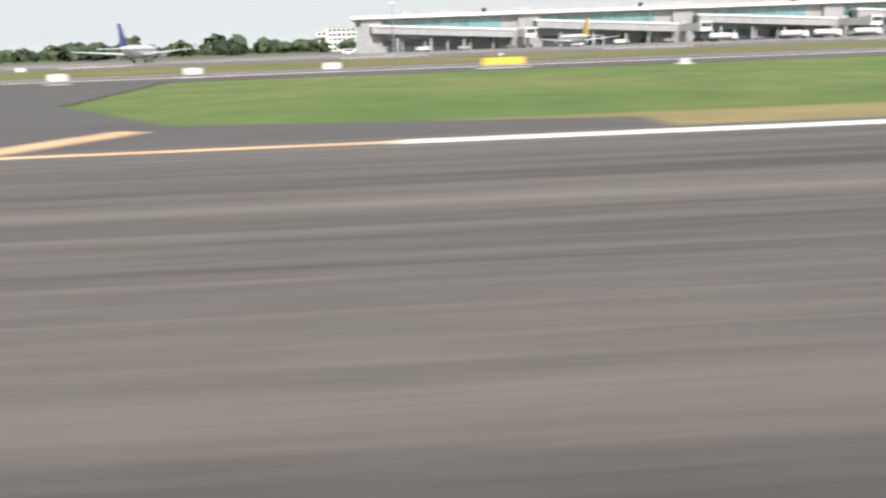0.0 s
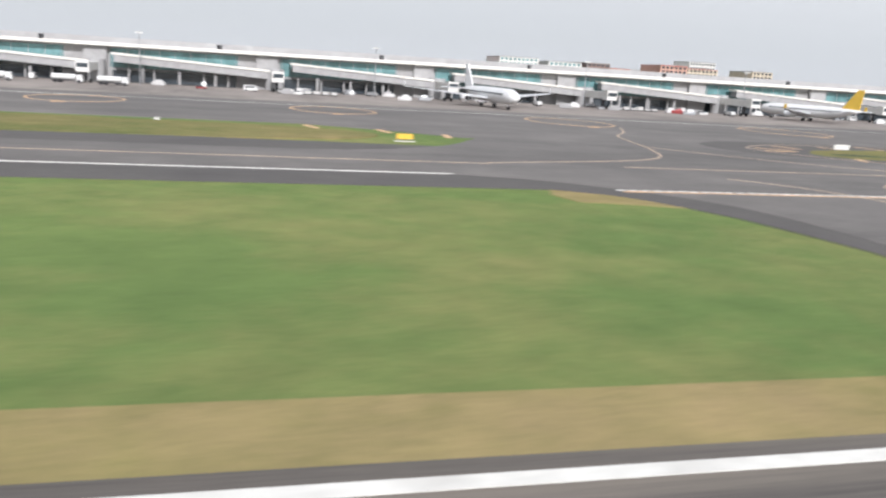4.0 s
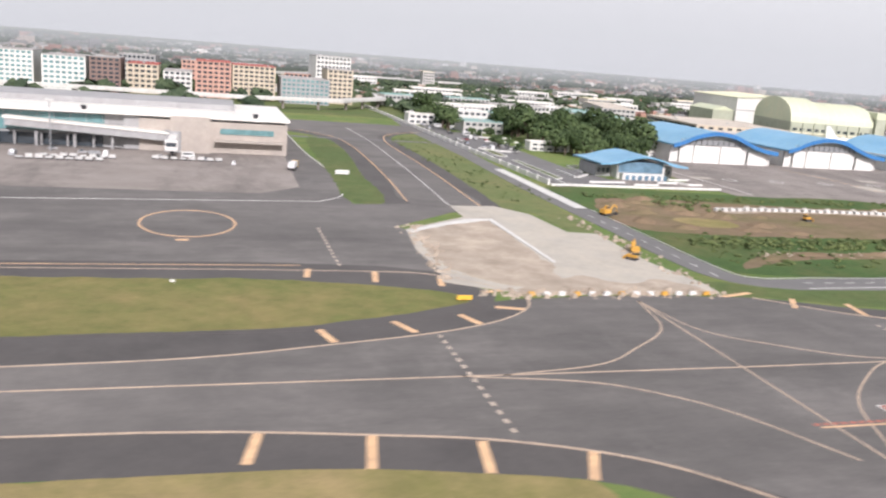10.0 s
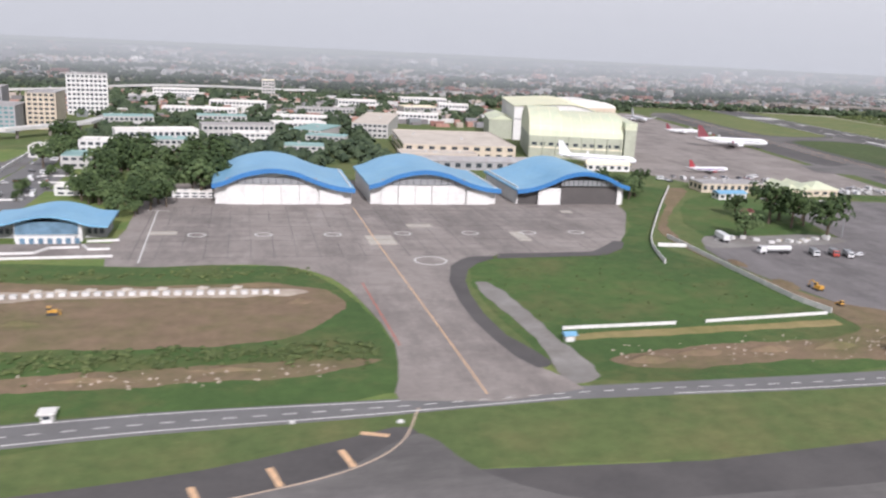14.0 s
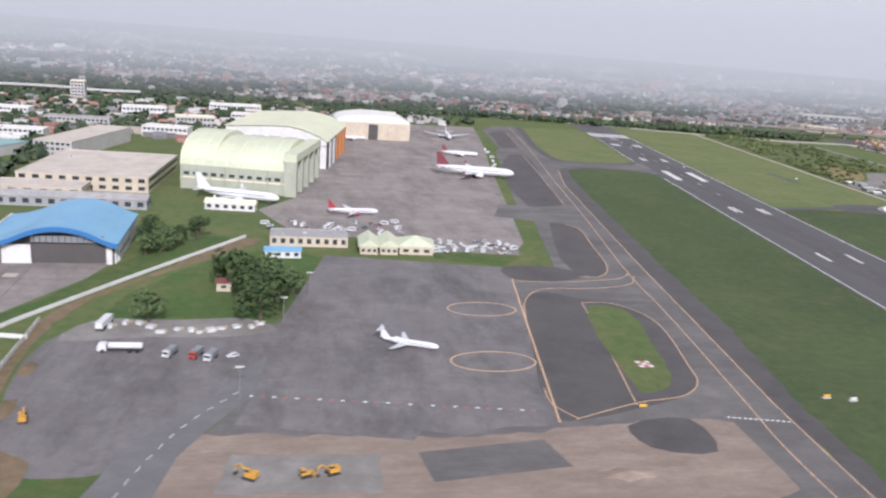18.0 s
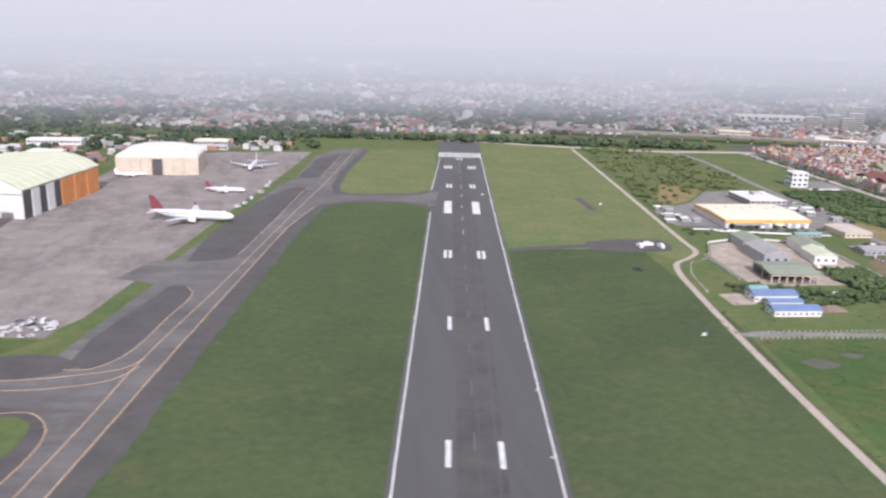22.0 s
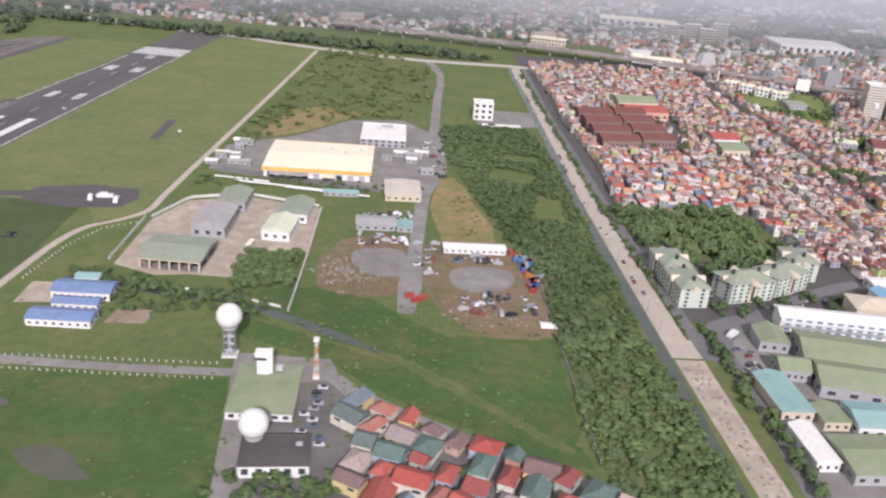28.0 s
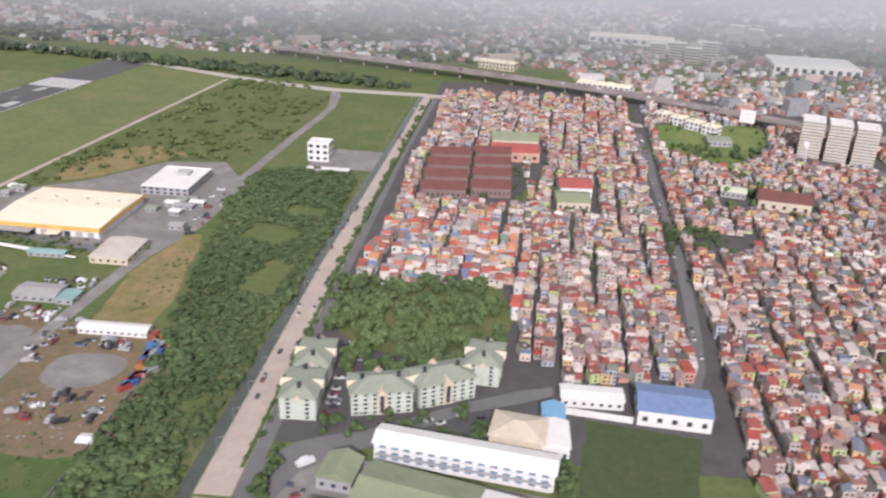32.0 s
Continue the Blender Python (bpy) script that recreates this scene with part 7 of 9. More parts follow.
for i in range(260):
    a = rng.random()
    k = rng.uniform(0.1, 0.5)
    x, y = (258 + 55 * a, 111 + rng.gauss(0, 2.2)) if i % 2 else (140 + 75 * a, 110.5 + rng.gauss(0, 1.6))
    s.box(x, y, 0.03, k, k * rng.uniform(0.6, 1.2), k * rng.uniform(0.3, 0.6), rng.uniform(0, 3), 0.6)
single("rubble", s, M["sand"], "loose pale stones and broken concrete", "rubble", kind="stuff")

# ---- truck yard and small apron ----
lorry((326, 170, 0.06), 178, "white tanker truck in the yard", M["white_van"], M["white_van"], (8.4, 1.5, 2.0), tank=True)
lorry((320.5, 184, 0.06), 80, "white box truck beside the wall", M["white_van"], M["white_van"], (6.4, 1.5, 2.0))
for x, y, c in ((335.5, 168, "white_van"), (340.5, 167.4, "red_paint"), (343.4, 166, "white_van")):
    lorry((x, y, 0.06), 250, "parked tipper truck in the yard", M[c], M["steel"], (4.0, 1.4, 1.6))
car((347.5, 167, 0.06), 200, "white car in the truck yard", M["white_van"])
for i in range(14):
    x, y = 320 + i * 2.5 + rng.uniform(-1, 1), 180 + rng.uniform(0, 6)
    t = thing("stores_pile", (x, y, 0.06), "pile of stored building material", "pile", "stores")
    part("bundle", Shape().box(0, 0, 0, rng.uniform(0.8, 2), rng.uniform(0.8, 1.8), rng.uniform(0.3, 0.9), rng.uniform(0, 3)).box(0.9, 0.5, 0, 0.8, 0.6, 0.5, 0.7), M["clutter"], t)
airliner((383.5, 171.5), -24, 13, 10.5, "white business jet with a high tail on the apron", M["plane_white"], M["plane_white"], high_tail=True)
hut = thing("guard_house", (343.5, 209.5), "small cream house with a brown roof under trees", "house")
part("wall", Shape().box(0, 0, 0, 3.4, 2.6, 2.2), M["wall_cream"], hut)
part("roof", Shape().gable(0, 0, 2.2, 3.6, 2.8, 0.9), M["roof_rust"], hut)
part("window", Shape().box(0, -1.32, 0.9, 1.2, 0.08, 0.7), M["dark_glass"], hut)
for at, k, w in (((329, 187), 8.5, 0), ((347, 203), 11, 1), ((353, 207), 11, 2), ((350, 197), 10, 3), ((356, 200), 9, 4), ((352.5, 185.5), 11, 1), ((360, 206), 8, 0), ((343, 214), 7, 2)):
    tree(at, k, w, "large dark tree beside the apron")
for x, y in ((364, 205), (349.5, 148), (357.5, 186)):
    light_mast((x, y, 0.06), 6, "lamp mast at the edge of the apron")
block((366, 256), -2, (23, 9, 3.0), 1, M["wall_cream"], M["roof_grey"], "low cream building with a grey roof", name="low_building", bays=(9, 3))
block((358, 241), 0, (10, 4.5, 2.0), 1, M["wall_white"], M["roof_blue"], "small hut with a blue roof", name="hut", roof_kind="gable", rise=0.9, bays=(4, 2))
for x, l, kind in ((383.4, 5.6, "gable"), (389.3, 5.6, "gable"), (397.6, 10.5, "hip")):
    tall = 12.0 if kind == "gable" else 11.0
    wing = thing("pavilion", (x, 250, 0.04), "low cream house with a pale green pitched roof", "house", "apron pavilions", -4)
    part("wall", Shape().box(0, 0, 0, l - 0.4, tall, 2.4), M["wall_cream"], wing)
    roof_shape = Shape().gable(0, 0, 2.4, tall, l, 2.1, math.pi / 2, 0.35) if kind == "gable" else Shape().hip(0, 0, 2.4, l, tall - 0.6, 2.3, 0, 0.5)
    part("roof", roof_shape, M["roof_pale_green"], wing)
    for k in range(3):
        part("window", Shape().box((k - 1) * l * 0.3, -tall / 2 - 0.04, 0.8, l * 0.16, 0.1, 0.9), M["dark_glass"], wing)
for i in range(60):
    x, y = rng.uniform(403, 431), rng.uniform(247, 262)
    if i % 3:
        t = thing("cart", (x, y, 0.08), "empty baggage cart in the store yard", "cart", "store yard carts", rng.uniform(0, 180))
        part("bed", Shape().box(0, 0, 0.2, 1.6, 0.9, rng.uniform(0.15, 0.7)), M["clutter"], t)
        wheels(t, [(-0.5, 0), (0.5, 0)], 0.13, 0.7)
    elif i % 12:
        car((x, y, 0.08), rng.uniform(0, 180), "car in the store yard", M["car_paint"])
    else:
        van((x, y, 0.08), rng.uniform(0, 180), "white van in the store yard", M["white_van"])
xs = thing("marker_cross", (432.5, 161, 0.1), "white and red square marker board on the island", "marker")
for i in range(3):
    for k in range(3):
        part("tile", Shape().box((i - 1) * 1.05, (k - 1) * 1.05, 0, 1.0, 1.0, 0.12), M["paint_white" if (i + k) % 2 == 0 else "paint_red"], xs)
for x, y, c in ((463.8, 143.5, "sign_yellow"), (468.8, 142, "wall_white"), (423, 141, "sign_yellow")):
    sign_board((x, y), 4, (1.5, 0.45), M[c], "small yellow sign by the taxiway" if c == "sign_yellow" else "small white sign by the taxiway")

# ---- great maintenance hangars ----
def barrel(l0, l1, d, eave, crown, n=18):
    """An arched roof between l0 and l1 along x, closed at both ends."""
    arc = [(d / 2 - math.cos(math.pi * i / n) * d / 2, eave + math.sin(math.pi * i / n) ** 0.85 * (crown - eave)) for i in range(n + 1)]
    m = n + 1
    return arc, Shape().add([(px, yy, zz) for px in (l0, l1) for yy, zz in arc], [(i, i + 1, m + i + 1, m + i) for i in range(n)] + [tuple(range(m))[::-1], tuple(range(m, 2 * m))])


def portal_front(t, l, d, portal, doors, column, leaf):
    """A deep frame with columns and tall sliding doors along the east side; leaf: each door's colour, dark where an
    open doorway's shade is painted.
    """
    px = l + 2.5
    part("portal", Shape().box(px, d / 2, portal, 5.0, d + 3, 3.0), M["roof_pale_green"], t)
    for i in range(doors + 1):
        part("portal_column", Shape().box(px + 0.1, i * d / doors, 0, 4.6, 3.0, portal), column, t)
    for i in range(doors):
        leafs = part("hangar_door", Shape().box(px - 1.4, (i + 0.5) * d / doors, 0, 0.5, d / doors - 2.8, portal), leaf(i), t)
        part("door_rail", Shape().box(px - 1.0, (i + 0.5) * d / doors, portal * 0.6, 0.3, d / doors - 3.0, 0.4), M["steel"], leafs)


# the older green hangar: a high west bay and a lower long bay under arched roofs
gh = thing("maintenance_hangar", (320.5, 335), "huge sage green hangar with two arched roofs and doorways painted dark as if open", "hangar", "maintenance hangars", -14)
part("wall", Shape().box(20, 22, 0, 40, 44, 9.3), M["wall_sage"], gh)
for l0, l1, crown in ((0, 13.5, 20.2), (13.5, 40, 18.6)):
    arc, roof_shape = barrel(l0, l1, 44, 9.3, crown)
    barrel_roof = part("barrel_roof", roof_shape, M["roof_pale_green"], gh)
    k = 3 if l0 == 0 else 6
    for i in range(k + 1):
        px = l0 + (l1 - l0) * i / k
        rp = [(px + dx, yy, zz + 0.12) for dx in (-0.1, 0.1) for yy, zz in arc]
        part("roof_seam", Shape().add(rp, [(q, q + 1, 20 + q, 19 + q) for q in range(18)]), M["roof_cream"], barrel_roof)
# dark leaves are painted shade of open doorways; the grey one is a door
portal_front(gh, 40, 44, 13.4, 4, M["wall_sage"], lambda i: M["asphalt_and_shade" if i != 1 else "wall_grey"])
for i in range(11):
    part("wall_window", Shape().box(2.4 + i * 3.5, -0.06, 5.4, 2.1, 0.2, 1.2), M["dark_glass"], gh)
for i in range(8):
    part("wall_pier", Shape().box(0.6 + i * 5.5, -0.25, 0, 0.5, 0.5, 9.2), M["wall_sage"], gh)
part("wall_band", Shape().box(20, -0.12, 4.2, 40, 0.24, 0.5), M["roof_cream"], gh)
# the white hangar behind it, with a roof that falls to the east
sh = thing("maintenance_hangar", (334, 398), "huge white hangar with a sloping pale roof and orange doors", "hangar", "maintenance hangars", -12)
section = [(0, 0), (46, 0), (46, 12.6), (42, 15.0), (36, 17.2), (28, 18.6), (18, 18.2), (0, 16.8)]
part("wall", Shape().sweep(section, 0, 66), M["wall_white"], sh)
top = [(46.6, 12.7), (42.2, 15.3), (36.1, 17.5), (28, 18.9), (18, 18.5), (-0.5, 17.1)]
sloped = part("roof", Shape().sweep(top + [(x, z - 0.28) for x, z in top[::-1]], -0.8, 66.8), M["roof_pale_green"], sh)
for i in range(12):
    part("roof_seam", Shape().sweep([(x, z + 0.1) for x, z in top] + [(x, z + 0.02) for x, z in top[::-1]], 0.2 + i * 6, 0.45 + i * 6), M["roof_cream"], sloped)
for i in range(3):
    part("lettering_bar", Shape().box(15 + i * 7.5, -0.08, 12.6, 5.6, 0.1, 0.9), M["wall_grey"], sh)
part("wall_band", Shape().box(23, -0.1, 10.2, 46, 0.2, 0.5), M["wall_grey"], sh)
for i in range(11):
    colour = "orange_wall" if i > 4 else "wall_white" if i % 2 else "asphalt_and_shade"
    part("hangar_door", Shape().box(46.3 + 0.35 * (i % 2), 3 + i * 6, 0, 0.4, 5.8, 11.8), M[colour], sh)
part("side_annex", Shape().box(-6, 20, 0, 12, 36, 9.5), M["wall_sage"], sh)
part("annex_roof", Shape().gable(-6, 20, 9.5, 36, 12, 2.2, math.pi / 2), M["roof_pale_green"], sh)
white_h = thing("white_hangar", (391, 497), "white hangar with a curved roof and tall doors", "hangar")
part("wall", Shape().box(22, 15, 0, 44, 30, 10), M["wall_cream"], white_h)
arc = [(22 - math.cos(math.pi * i / 14) * 22, 10 + math.sin(math.pi * i / 14) * 4.6) for i in range(15)]
part("roof", Shape().sweep(arc, 0, 30), M["roof_white"], white_h)
for i in range(7):
    part("door_panel", Shape().box(5 + i * 5.7, -0.3 - 0.2 * (i % 2), 0, 5.4, 0.3, 9), M["asphalt_and_shade" if i == 3 else "wall_cream"], white_h)
block((290, 351), -5, (46, 54, 5.6), 2, M["wall_cream"], M["roof_sand"], "broad flat-roofed sand coloured workshop", name="workshop", bays=(10, 16))
block((276, 315), -3, (30, 12, 4.0), 1, M["wall_cream"], M["roof_sand"], "low cream workshop annex", name="workshop", bays=(6, 5))
block((286, 300), -3, (56, 8, 3.2), 1, M["wall_grey"], M["roof_grey"], "long low shed with a grey roof", name="shed", roof_kind="gable", rise=1.6, bays=(14, 3))
block((341, 300), -8, (17, 5, 2.4), 1, M["wall_white"], M["roof_cream"], "low shed with a pale green roof", name="shed", roof_kind="gable", rise=1.3, bays=(6, 2))
OFFICES = [(168, 357, 32, 11, 6.2, 14, "roof_white"), (200, 388, 32, 11, 5.8, 8, "roof_grey"), (226, 332, 15, 9, 4, -4, "roof_teal"), (238, 363, 17, 8, 4.4, -16, "roof_teal"), (269, 423, 17, 60, 6.8, -15, "roof_sand"), (229, 418, 26, 9, 4.4, 10, "roof_white"),
           (236, 396, 15, 28, 4.2, -26, "roof_teal"), (206, 372, 16, 9, 4, 6, "roof_white"), (152.5, 296, 15, 12, 4.2, 0, "roof_teal"), (154, 318, 15, 10, 6.4, 0, "roof_white"), (174, 340, 16, 9, 4.6, 4, "roof_teal"), (135, 318, 10, 8, 4, 0, "roof_white"), (192, 440, 24, 9, 4.8, 5, "roof_teal"), (159, 245, 13, 5, 2.6, 0, "roof_white"), (187, 240.5, 16, 2.6, 1.8, 0, "roof_white"),
           (232, 448, 28, 9, 4.8, -4, "roof_white"), (180, 480, 40, 9, 5, -6, "roof_white"), (300, 472, 24, 10, 5.6, -10, "roof_white"), (250, 500, 34, 9, 5, -4, "roof_grey"), (310, 520, 22, 12, 6, 8, "roof_cream"), (200, 535, 34, 10, 5, -5, "roof_white"), (150, 418, 22, 10, 5.6, 10, "roof_teal"),
           (276, 560, 26, 10, 6, 4, "roof_white"), (340, 548, 20, 9, 6, -6, "roof_white"), (158, 604, 30, 10, 7, 3, "roof_white"), (221, 640, 9, 9, 13, 0, "roof_cream"), (330, 600, 34, 10, 6, 0, "roof_white"), (400, 560, 26, 9, 5, 6, "roof_white"), (430, 600, 22, 11, 6, -6, "roof_cream")]
for x, y, l, w, h, turn, roof in OFFICES:
    block((x, y), turn, (l, w, h), max(2, int(h / 2.1)), M["wall_white" if roof == "roof_white" else "wall_pale"], M[roof], "white office block with rows of windows" if roof != "roof_teal" else "white office block with a dull green roof", "office", "white offices", win=(0.6, 0.45), solid=True)
block((122, 482), 8, (20, 16, 21), 9, M["wall_white"], M["roof_grey"], "tall white apartment block with rows of windows", "apartment block", "white offices", win=(0.6, 0.5), solid=True)
flyover(curve([(40, 560), (88, 600), (112, 640), (140, 668), (190, 678), (232, 664), (258, 668)], 4), 5.0, 5.0, "curving concrete flyover behind the offices")
airliner((342.5, 313.5), -21, 32, 24, "large white airliner beside the hangar", M["plane_white"], M["plane_white"])
airliner((383, 296), 2, 18, 17, "small white airliner with red tail and violet stripe", M["plane_white"], M["fin_red"], band=M["purple"], nacelle=M["fin_red"])
airliner((448, 383), -14, 37, 32, "long white airliner with a maroon tail on the apron", M["plane_white"], M["fin_maroon"])
airliner((455, 447), -8, 20, 18, "white airliner with a maroon tail on the apron", M["plane_white"], M["fin_maroon"])
airliner((463, 520), -95, 27, 28, "large white airliner seen nose on", M["plane_white"], M["plane_white"])
airliner((400, 492), 10, 17, 15, "white airliner beside the far hangar", M["plane_white"], M["plane_white"])
for i in range(34):
    x, y = rng.uniform(352, 398), rng.uniform(268, 286)
    (van if i % 3 == 0 else car)((x, y, 0.06), rng.uniform(0, 180), "parked vehicle beside the hangar", M["car_paint"] if i % 3 else M["white_van"])
for i in range(7):
    van((461 + i * 2.6 + rng.uniform(-1.5, 1.5), 395 + i * 13 + rng.uniform(-4, 4), 0.06), rng.uniform(40, 120), "white ground vehicle along the apron edge", M["white_van"], group="apron edge vehicles")

# small lights along the runways
for k in range(32):
    for o in (-15.9, 15.4):
        x, y = on_runway(-110 + k * 16, o)
        if k % 2 == (o > 0):
            t = thing("edge_light", (x, y), "small white runway edge light", "lamp", "runway edge lights")
            part("base", Shape().box(0, 0, 0, 0.5, 0.5, 0.12), M["concrete_white"], t)
            part("lamp", Shape().tube((0, 0, 0.1), (0, 0, 0.4), 0.12, n=8), M["wall_white"], t)
# trees round the offices and hangars
rng = random.Random(5)
for i in range(46):
    x, y = (rng.uniform(160, 196), rng.uniform(238, 300)) if i < 40 else (rng.uniform(137, 143), rng.uniform(284, 330))
    tree((x, y), rng.uniform(7, 12), i, "dark leafy tree behind the hangars", "trees behind the hangars")
for i in range(20):
    tree((rng.uniform(156, 184), rng.uniform(214, 238)), rng.uniform(4, 8), i, "leafy tree in the office garden", "garden trees")
for i in range(12):
    tree((rng.uniform(318, 334), rng.uniform(238, 262)), rng.uniform(5, 9), i, "dark tree beside the hangar", "trees beside the hangar")
for i in range(10):
    tree((rng.uniform(142, 150), rng.uniform(198, 280)), rng.uniform(2.6, 4.4), i, "small round garden tree", "garden trees")
for i in range(26):
    (van if i % 4 == 0 else car)((rng.uniform(134, 150), rng.uniform(240, 330), 0.06), rng.choice((0, 90)), "car parked along the road", M["car_paint"] if i % 4 else M["white_van"])

# ---- earth, tufts and scrub on the building sites ----
def mound(x, y, rx, ry, h, seed, material, label):
    """A low irregular heap of earth."""
    rg = random.Random(seed)
    n, m = 18, 5
    pts, faces = [(x, y, h + 0.05)], []
    wob = [rg.uniform(0.7, 1.2) for _ in range(n)]
    for k in range(1, m + 1):
        q = k / m
        for i in range(n):
            a = TAU * i / n
            z = h * (1 - q ** 1.4) * rg.uniform(0.7, 1.15) if k < m else -0.05
            pts.append((x + rx * q * wob[i] * math.cos(a), y + ry * q * wob[i] * math.sin(a), max(z, -0.05) + 0.05))
    faces = [(0, 1 + i, 1 + (i + 1) % n) for i in range(n)]
    for k in range(m - 1):
        faces += [(1 + k * n + i, 1 + (k + 1) * n + i, 1 + (k + 1) * n + (i + 1) % n, 1 + k * n + (i + 1) % n) for i in range(n)]
    return single("earth_mound", Shape().add(pts, faces), material, label, "mound", "earth mounds", smooth=True)


for i, (x, y, rx, ry, h) in enumerate(((147, 147, 3.2, 2.0, 0.9), (151.5, 141.5, 2.6, 1.8, 0.8), (157, 132.5, 4.2, 2.0, 0.7), (139, 147.5, 3.0, 1.6, 0.6), (133, 135, 2.4, 3.4, 0.8), (134.5, 151, 2.8, 1.8, 0.7), (168, 135, 3.4, 1.5, 0.5), (138.5, 129.5, 3.6, 1.5, 0.6), (163, 141, 2.4, 1.3, 0.5), (144, 153, 2.6, 1.2, 0.6))):
    mound(x, y, rx, ry, h, 40 + i, M["site_soil"], "uneven heap of brown earth on the building site")
for i, (x, y, rx, ry, h) in enumerate(((135, 150, 3.5, 2.2, 0.9), (141, 154, 3, 1.8, 0.8), (147, 143, 3.6, 2, 0.7), (137, 143, 3.4, 1.8, 0.8), (152, 128, 4, 1.4, 0.6), (139, 130, 3.2, 1.5, 0.6), (154, 140, 3, 2, 0.9), (132, 134, 2.2, 1.6, 0.7), (145, 158, 4, 1.5, 0.8), (160, 126, 4, 1.0, 0.5),
                                       (212, 143, 3, 2, 0.6), (205, 153, 5, 1.4, 0.6), (150, 110, 4, 1.0, 0.5), (165, 110.5, 5, 1.0, 0.45), (182, 111, 5, 0.9, 0.5), (200, 112.5, 5, 0.9, 0.45), (140, 107, 4, 1.2, 0.5), (262, 109, 4, 1.6, 0.8), (272, 111, 5, 1.4, 0.7), (284, 111, 5, 1.5, 0.8), (296, 111, 5, 1.5, 0.9), (310, 112, 4, 2, 0.9), (312, 146, 2, 4, 0.6),
                                       (311, 162, 1.6, 4, 0.6), (345, 112, 5, 2, 0.8), (370, 108, 6, 2, 0.8), (392, 110, 6, 2, 0.7), (410, 118, 5, 2, 0.7), (360, 104, 7, 1.6, 0.7))):
    mound(x, y, rx, ry, h, i, M["dug" if x > 330 else "site_soil"], "low heap of turned brown earth")
rng = random.Random(71)
spots = [(rng.uniform(133, 222), 117.5 + rng.gauss(0, 2.2), rng.uniform(0.4, 1.3)) for _ in range(520)]
spots += [(rng.uniform(131, 160), rng.uniform(102, 125), rng.uniform(0.3, 1.0)) for _ in range(90)]
spots += [(rng.uniform(132, 215), 161 + rng.gauss(0, 1.6), rng.uniform(0.4, 1.1)) for _ in range(160)]
spots += [(rng.uniform(109, 122), rng.uniform(150, 262), rng.uniform(0.3, 0.9)) for _ in range(120)]
spots += [(rng.uniform(146, 158), rng.uniform(146, 158), rng.uniform(0.8, 1.8)) for _ in range(24)]
spots += [(rng.uniform(250, 304), rng.uniform(126, 172), rng.uniform(0.25, 0.7)) for _ in range(160)]
grove("site_scrub", spots, "tufts of lush weeds round the building site", M["leaf_scrub"], 0.6, 10, 0.34)
spots = [(rng.uniform(616, 696), rng.uniform(160, 262), rng.uniform(0.3, 1.0)) for _ in range(340)]
spots += [(rng.uniform(700, 768), rng.uniform(205, 268), rng.uniform(0.4, 1.3)) for _ in range(320)]
spots += [(741 + (y - 300) * 0.09 + rng.uniform(4, 14), y, rng.uniform(0.4, 1.3)) for y in (rng.uniform(310, 440) for _ in range(120))]
grove("meadow_scrub", spots, "low weeds and tufts in the wet meadows", M["leaf_scrub"], 0.5, 9, 0.36)

# ---- yards and sheds beyond the second runway ----
def shed(x0, x1, y0, y1, h, wall, roof, label, name="shed", roof_kind="gable", rise=1.0, bays=(5, 3), turn=0.0, group="", category="shed", lengthwise=None, win=(0.36, 0.3)):
    """A low building on a rectangle of the plan; its ridge runs along the longer side unless told otherwise."""
    l, w = x1 - x0, y1 - y0
    up = (w > l) if lengthwise is None else not lengthwise
    at = ((x0 + x1) / 2, (y0 + y1) / 2, 0.05)
    return block(at, turn + (90 if up else 0), (w, l, h) if up else (l, w, h), 1, M[wall], M[roof], label, category, group, name, bays, roof_kind, rise, win=win)


def open_shed(x0, x1, y0, y1, h, turn):
    """An open-fronted depot shed on posts."""
    l, w = x1 - x0, y1 - y0
    t = thing("open_shed", ((x0 + x1) / 2, (y0 + y1) / 2, 0.06), "open-fronted grey depot shed on concrete posts", "shed", "depot sheds", turn)
    part("roof", Shape().gable(0, 0, h, l, w, 1.1, 0, 0.6), M["roof_sage"], t)
    part("back_wall", Shape().box(0, w / 2 - 0.2, 0, l, 0.3, h), M["wall_grey"], t)
    part("floor_slab", Shape().box(0, 0, 0, l, w, 0.12), M["concrete"], t)
    part("beam", Shape().box(0, -w / 2 + 0.2, h * 0.78, l, 0.4, h * 0.22), M["wall_cream"], t)
    part("beam", Shape().box(0, 0, h * 0.4, l, 0.3, 0.25), M["wall_cream"], t)
    for i in range(7):
        x = -l / 2 + 0.3 + i * (l - 0.6) / 6
        for y in (-w / 2 + 0.2, 0.0):
            part("post", Shape().box(x, y, 0, 0.4, 0.4, h), M["wall_cream"], t)


open_shed(658, 675, 282, 298, 3.4, -6)
shed(667.5, 677.5, 305, 323, 4.0, "wall_grey", "roof_grey", "tall grey depot shed with an iron roof", rise=1.6, group="depot sheds", turn=-4)
shed(671, 680, 328, 341, 3.4, "wall_grey", "roof_sage", "grey-green roofed depot shed", rise=1.3, group="depot sheds", turn=-4)
shed(688.5, 697, 305, 318, 3.2, "wall_white", "roof_pale_green", "white depot shed with a pale ridge roof", rise=1.5, group="depot sheds", turn=-8)
shed(692, 701, 320, 334, 3.2, "wall_white", "roof_sage", "white depot shed with a dull green roof", rise=1.5, group="depot sheds", turn=-6)
shed(640, 655, 249, 255, 2.0, "wall_white", "roof_slate", "long white hut with a blue iron roof", name="hut", rise=1.0, bays=(8, 2), group="blue-roofed huts", category="hut", turn=-3)
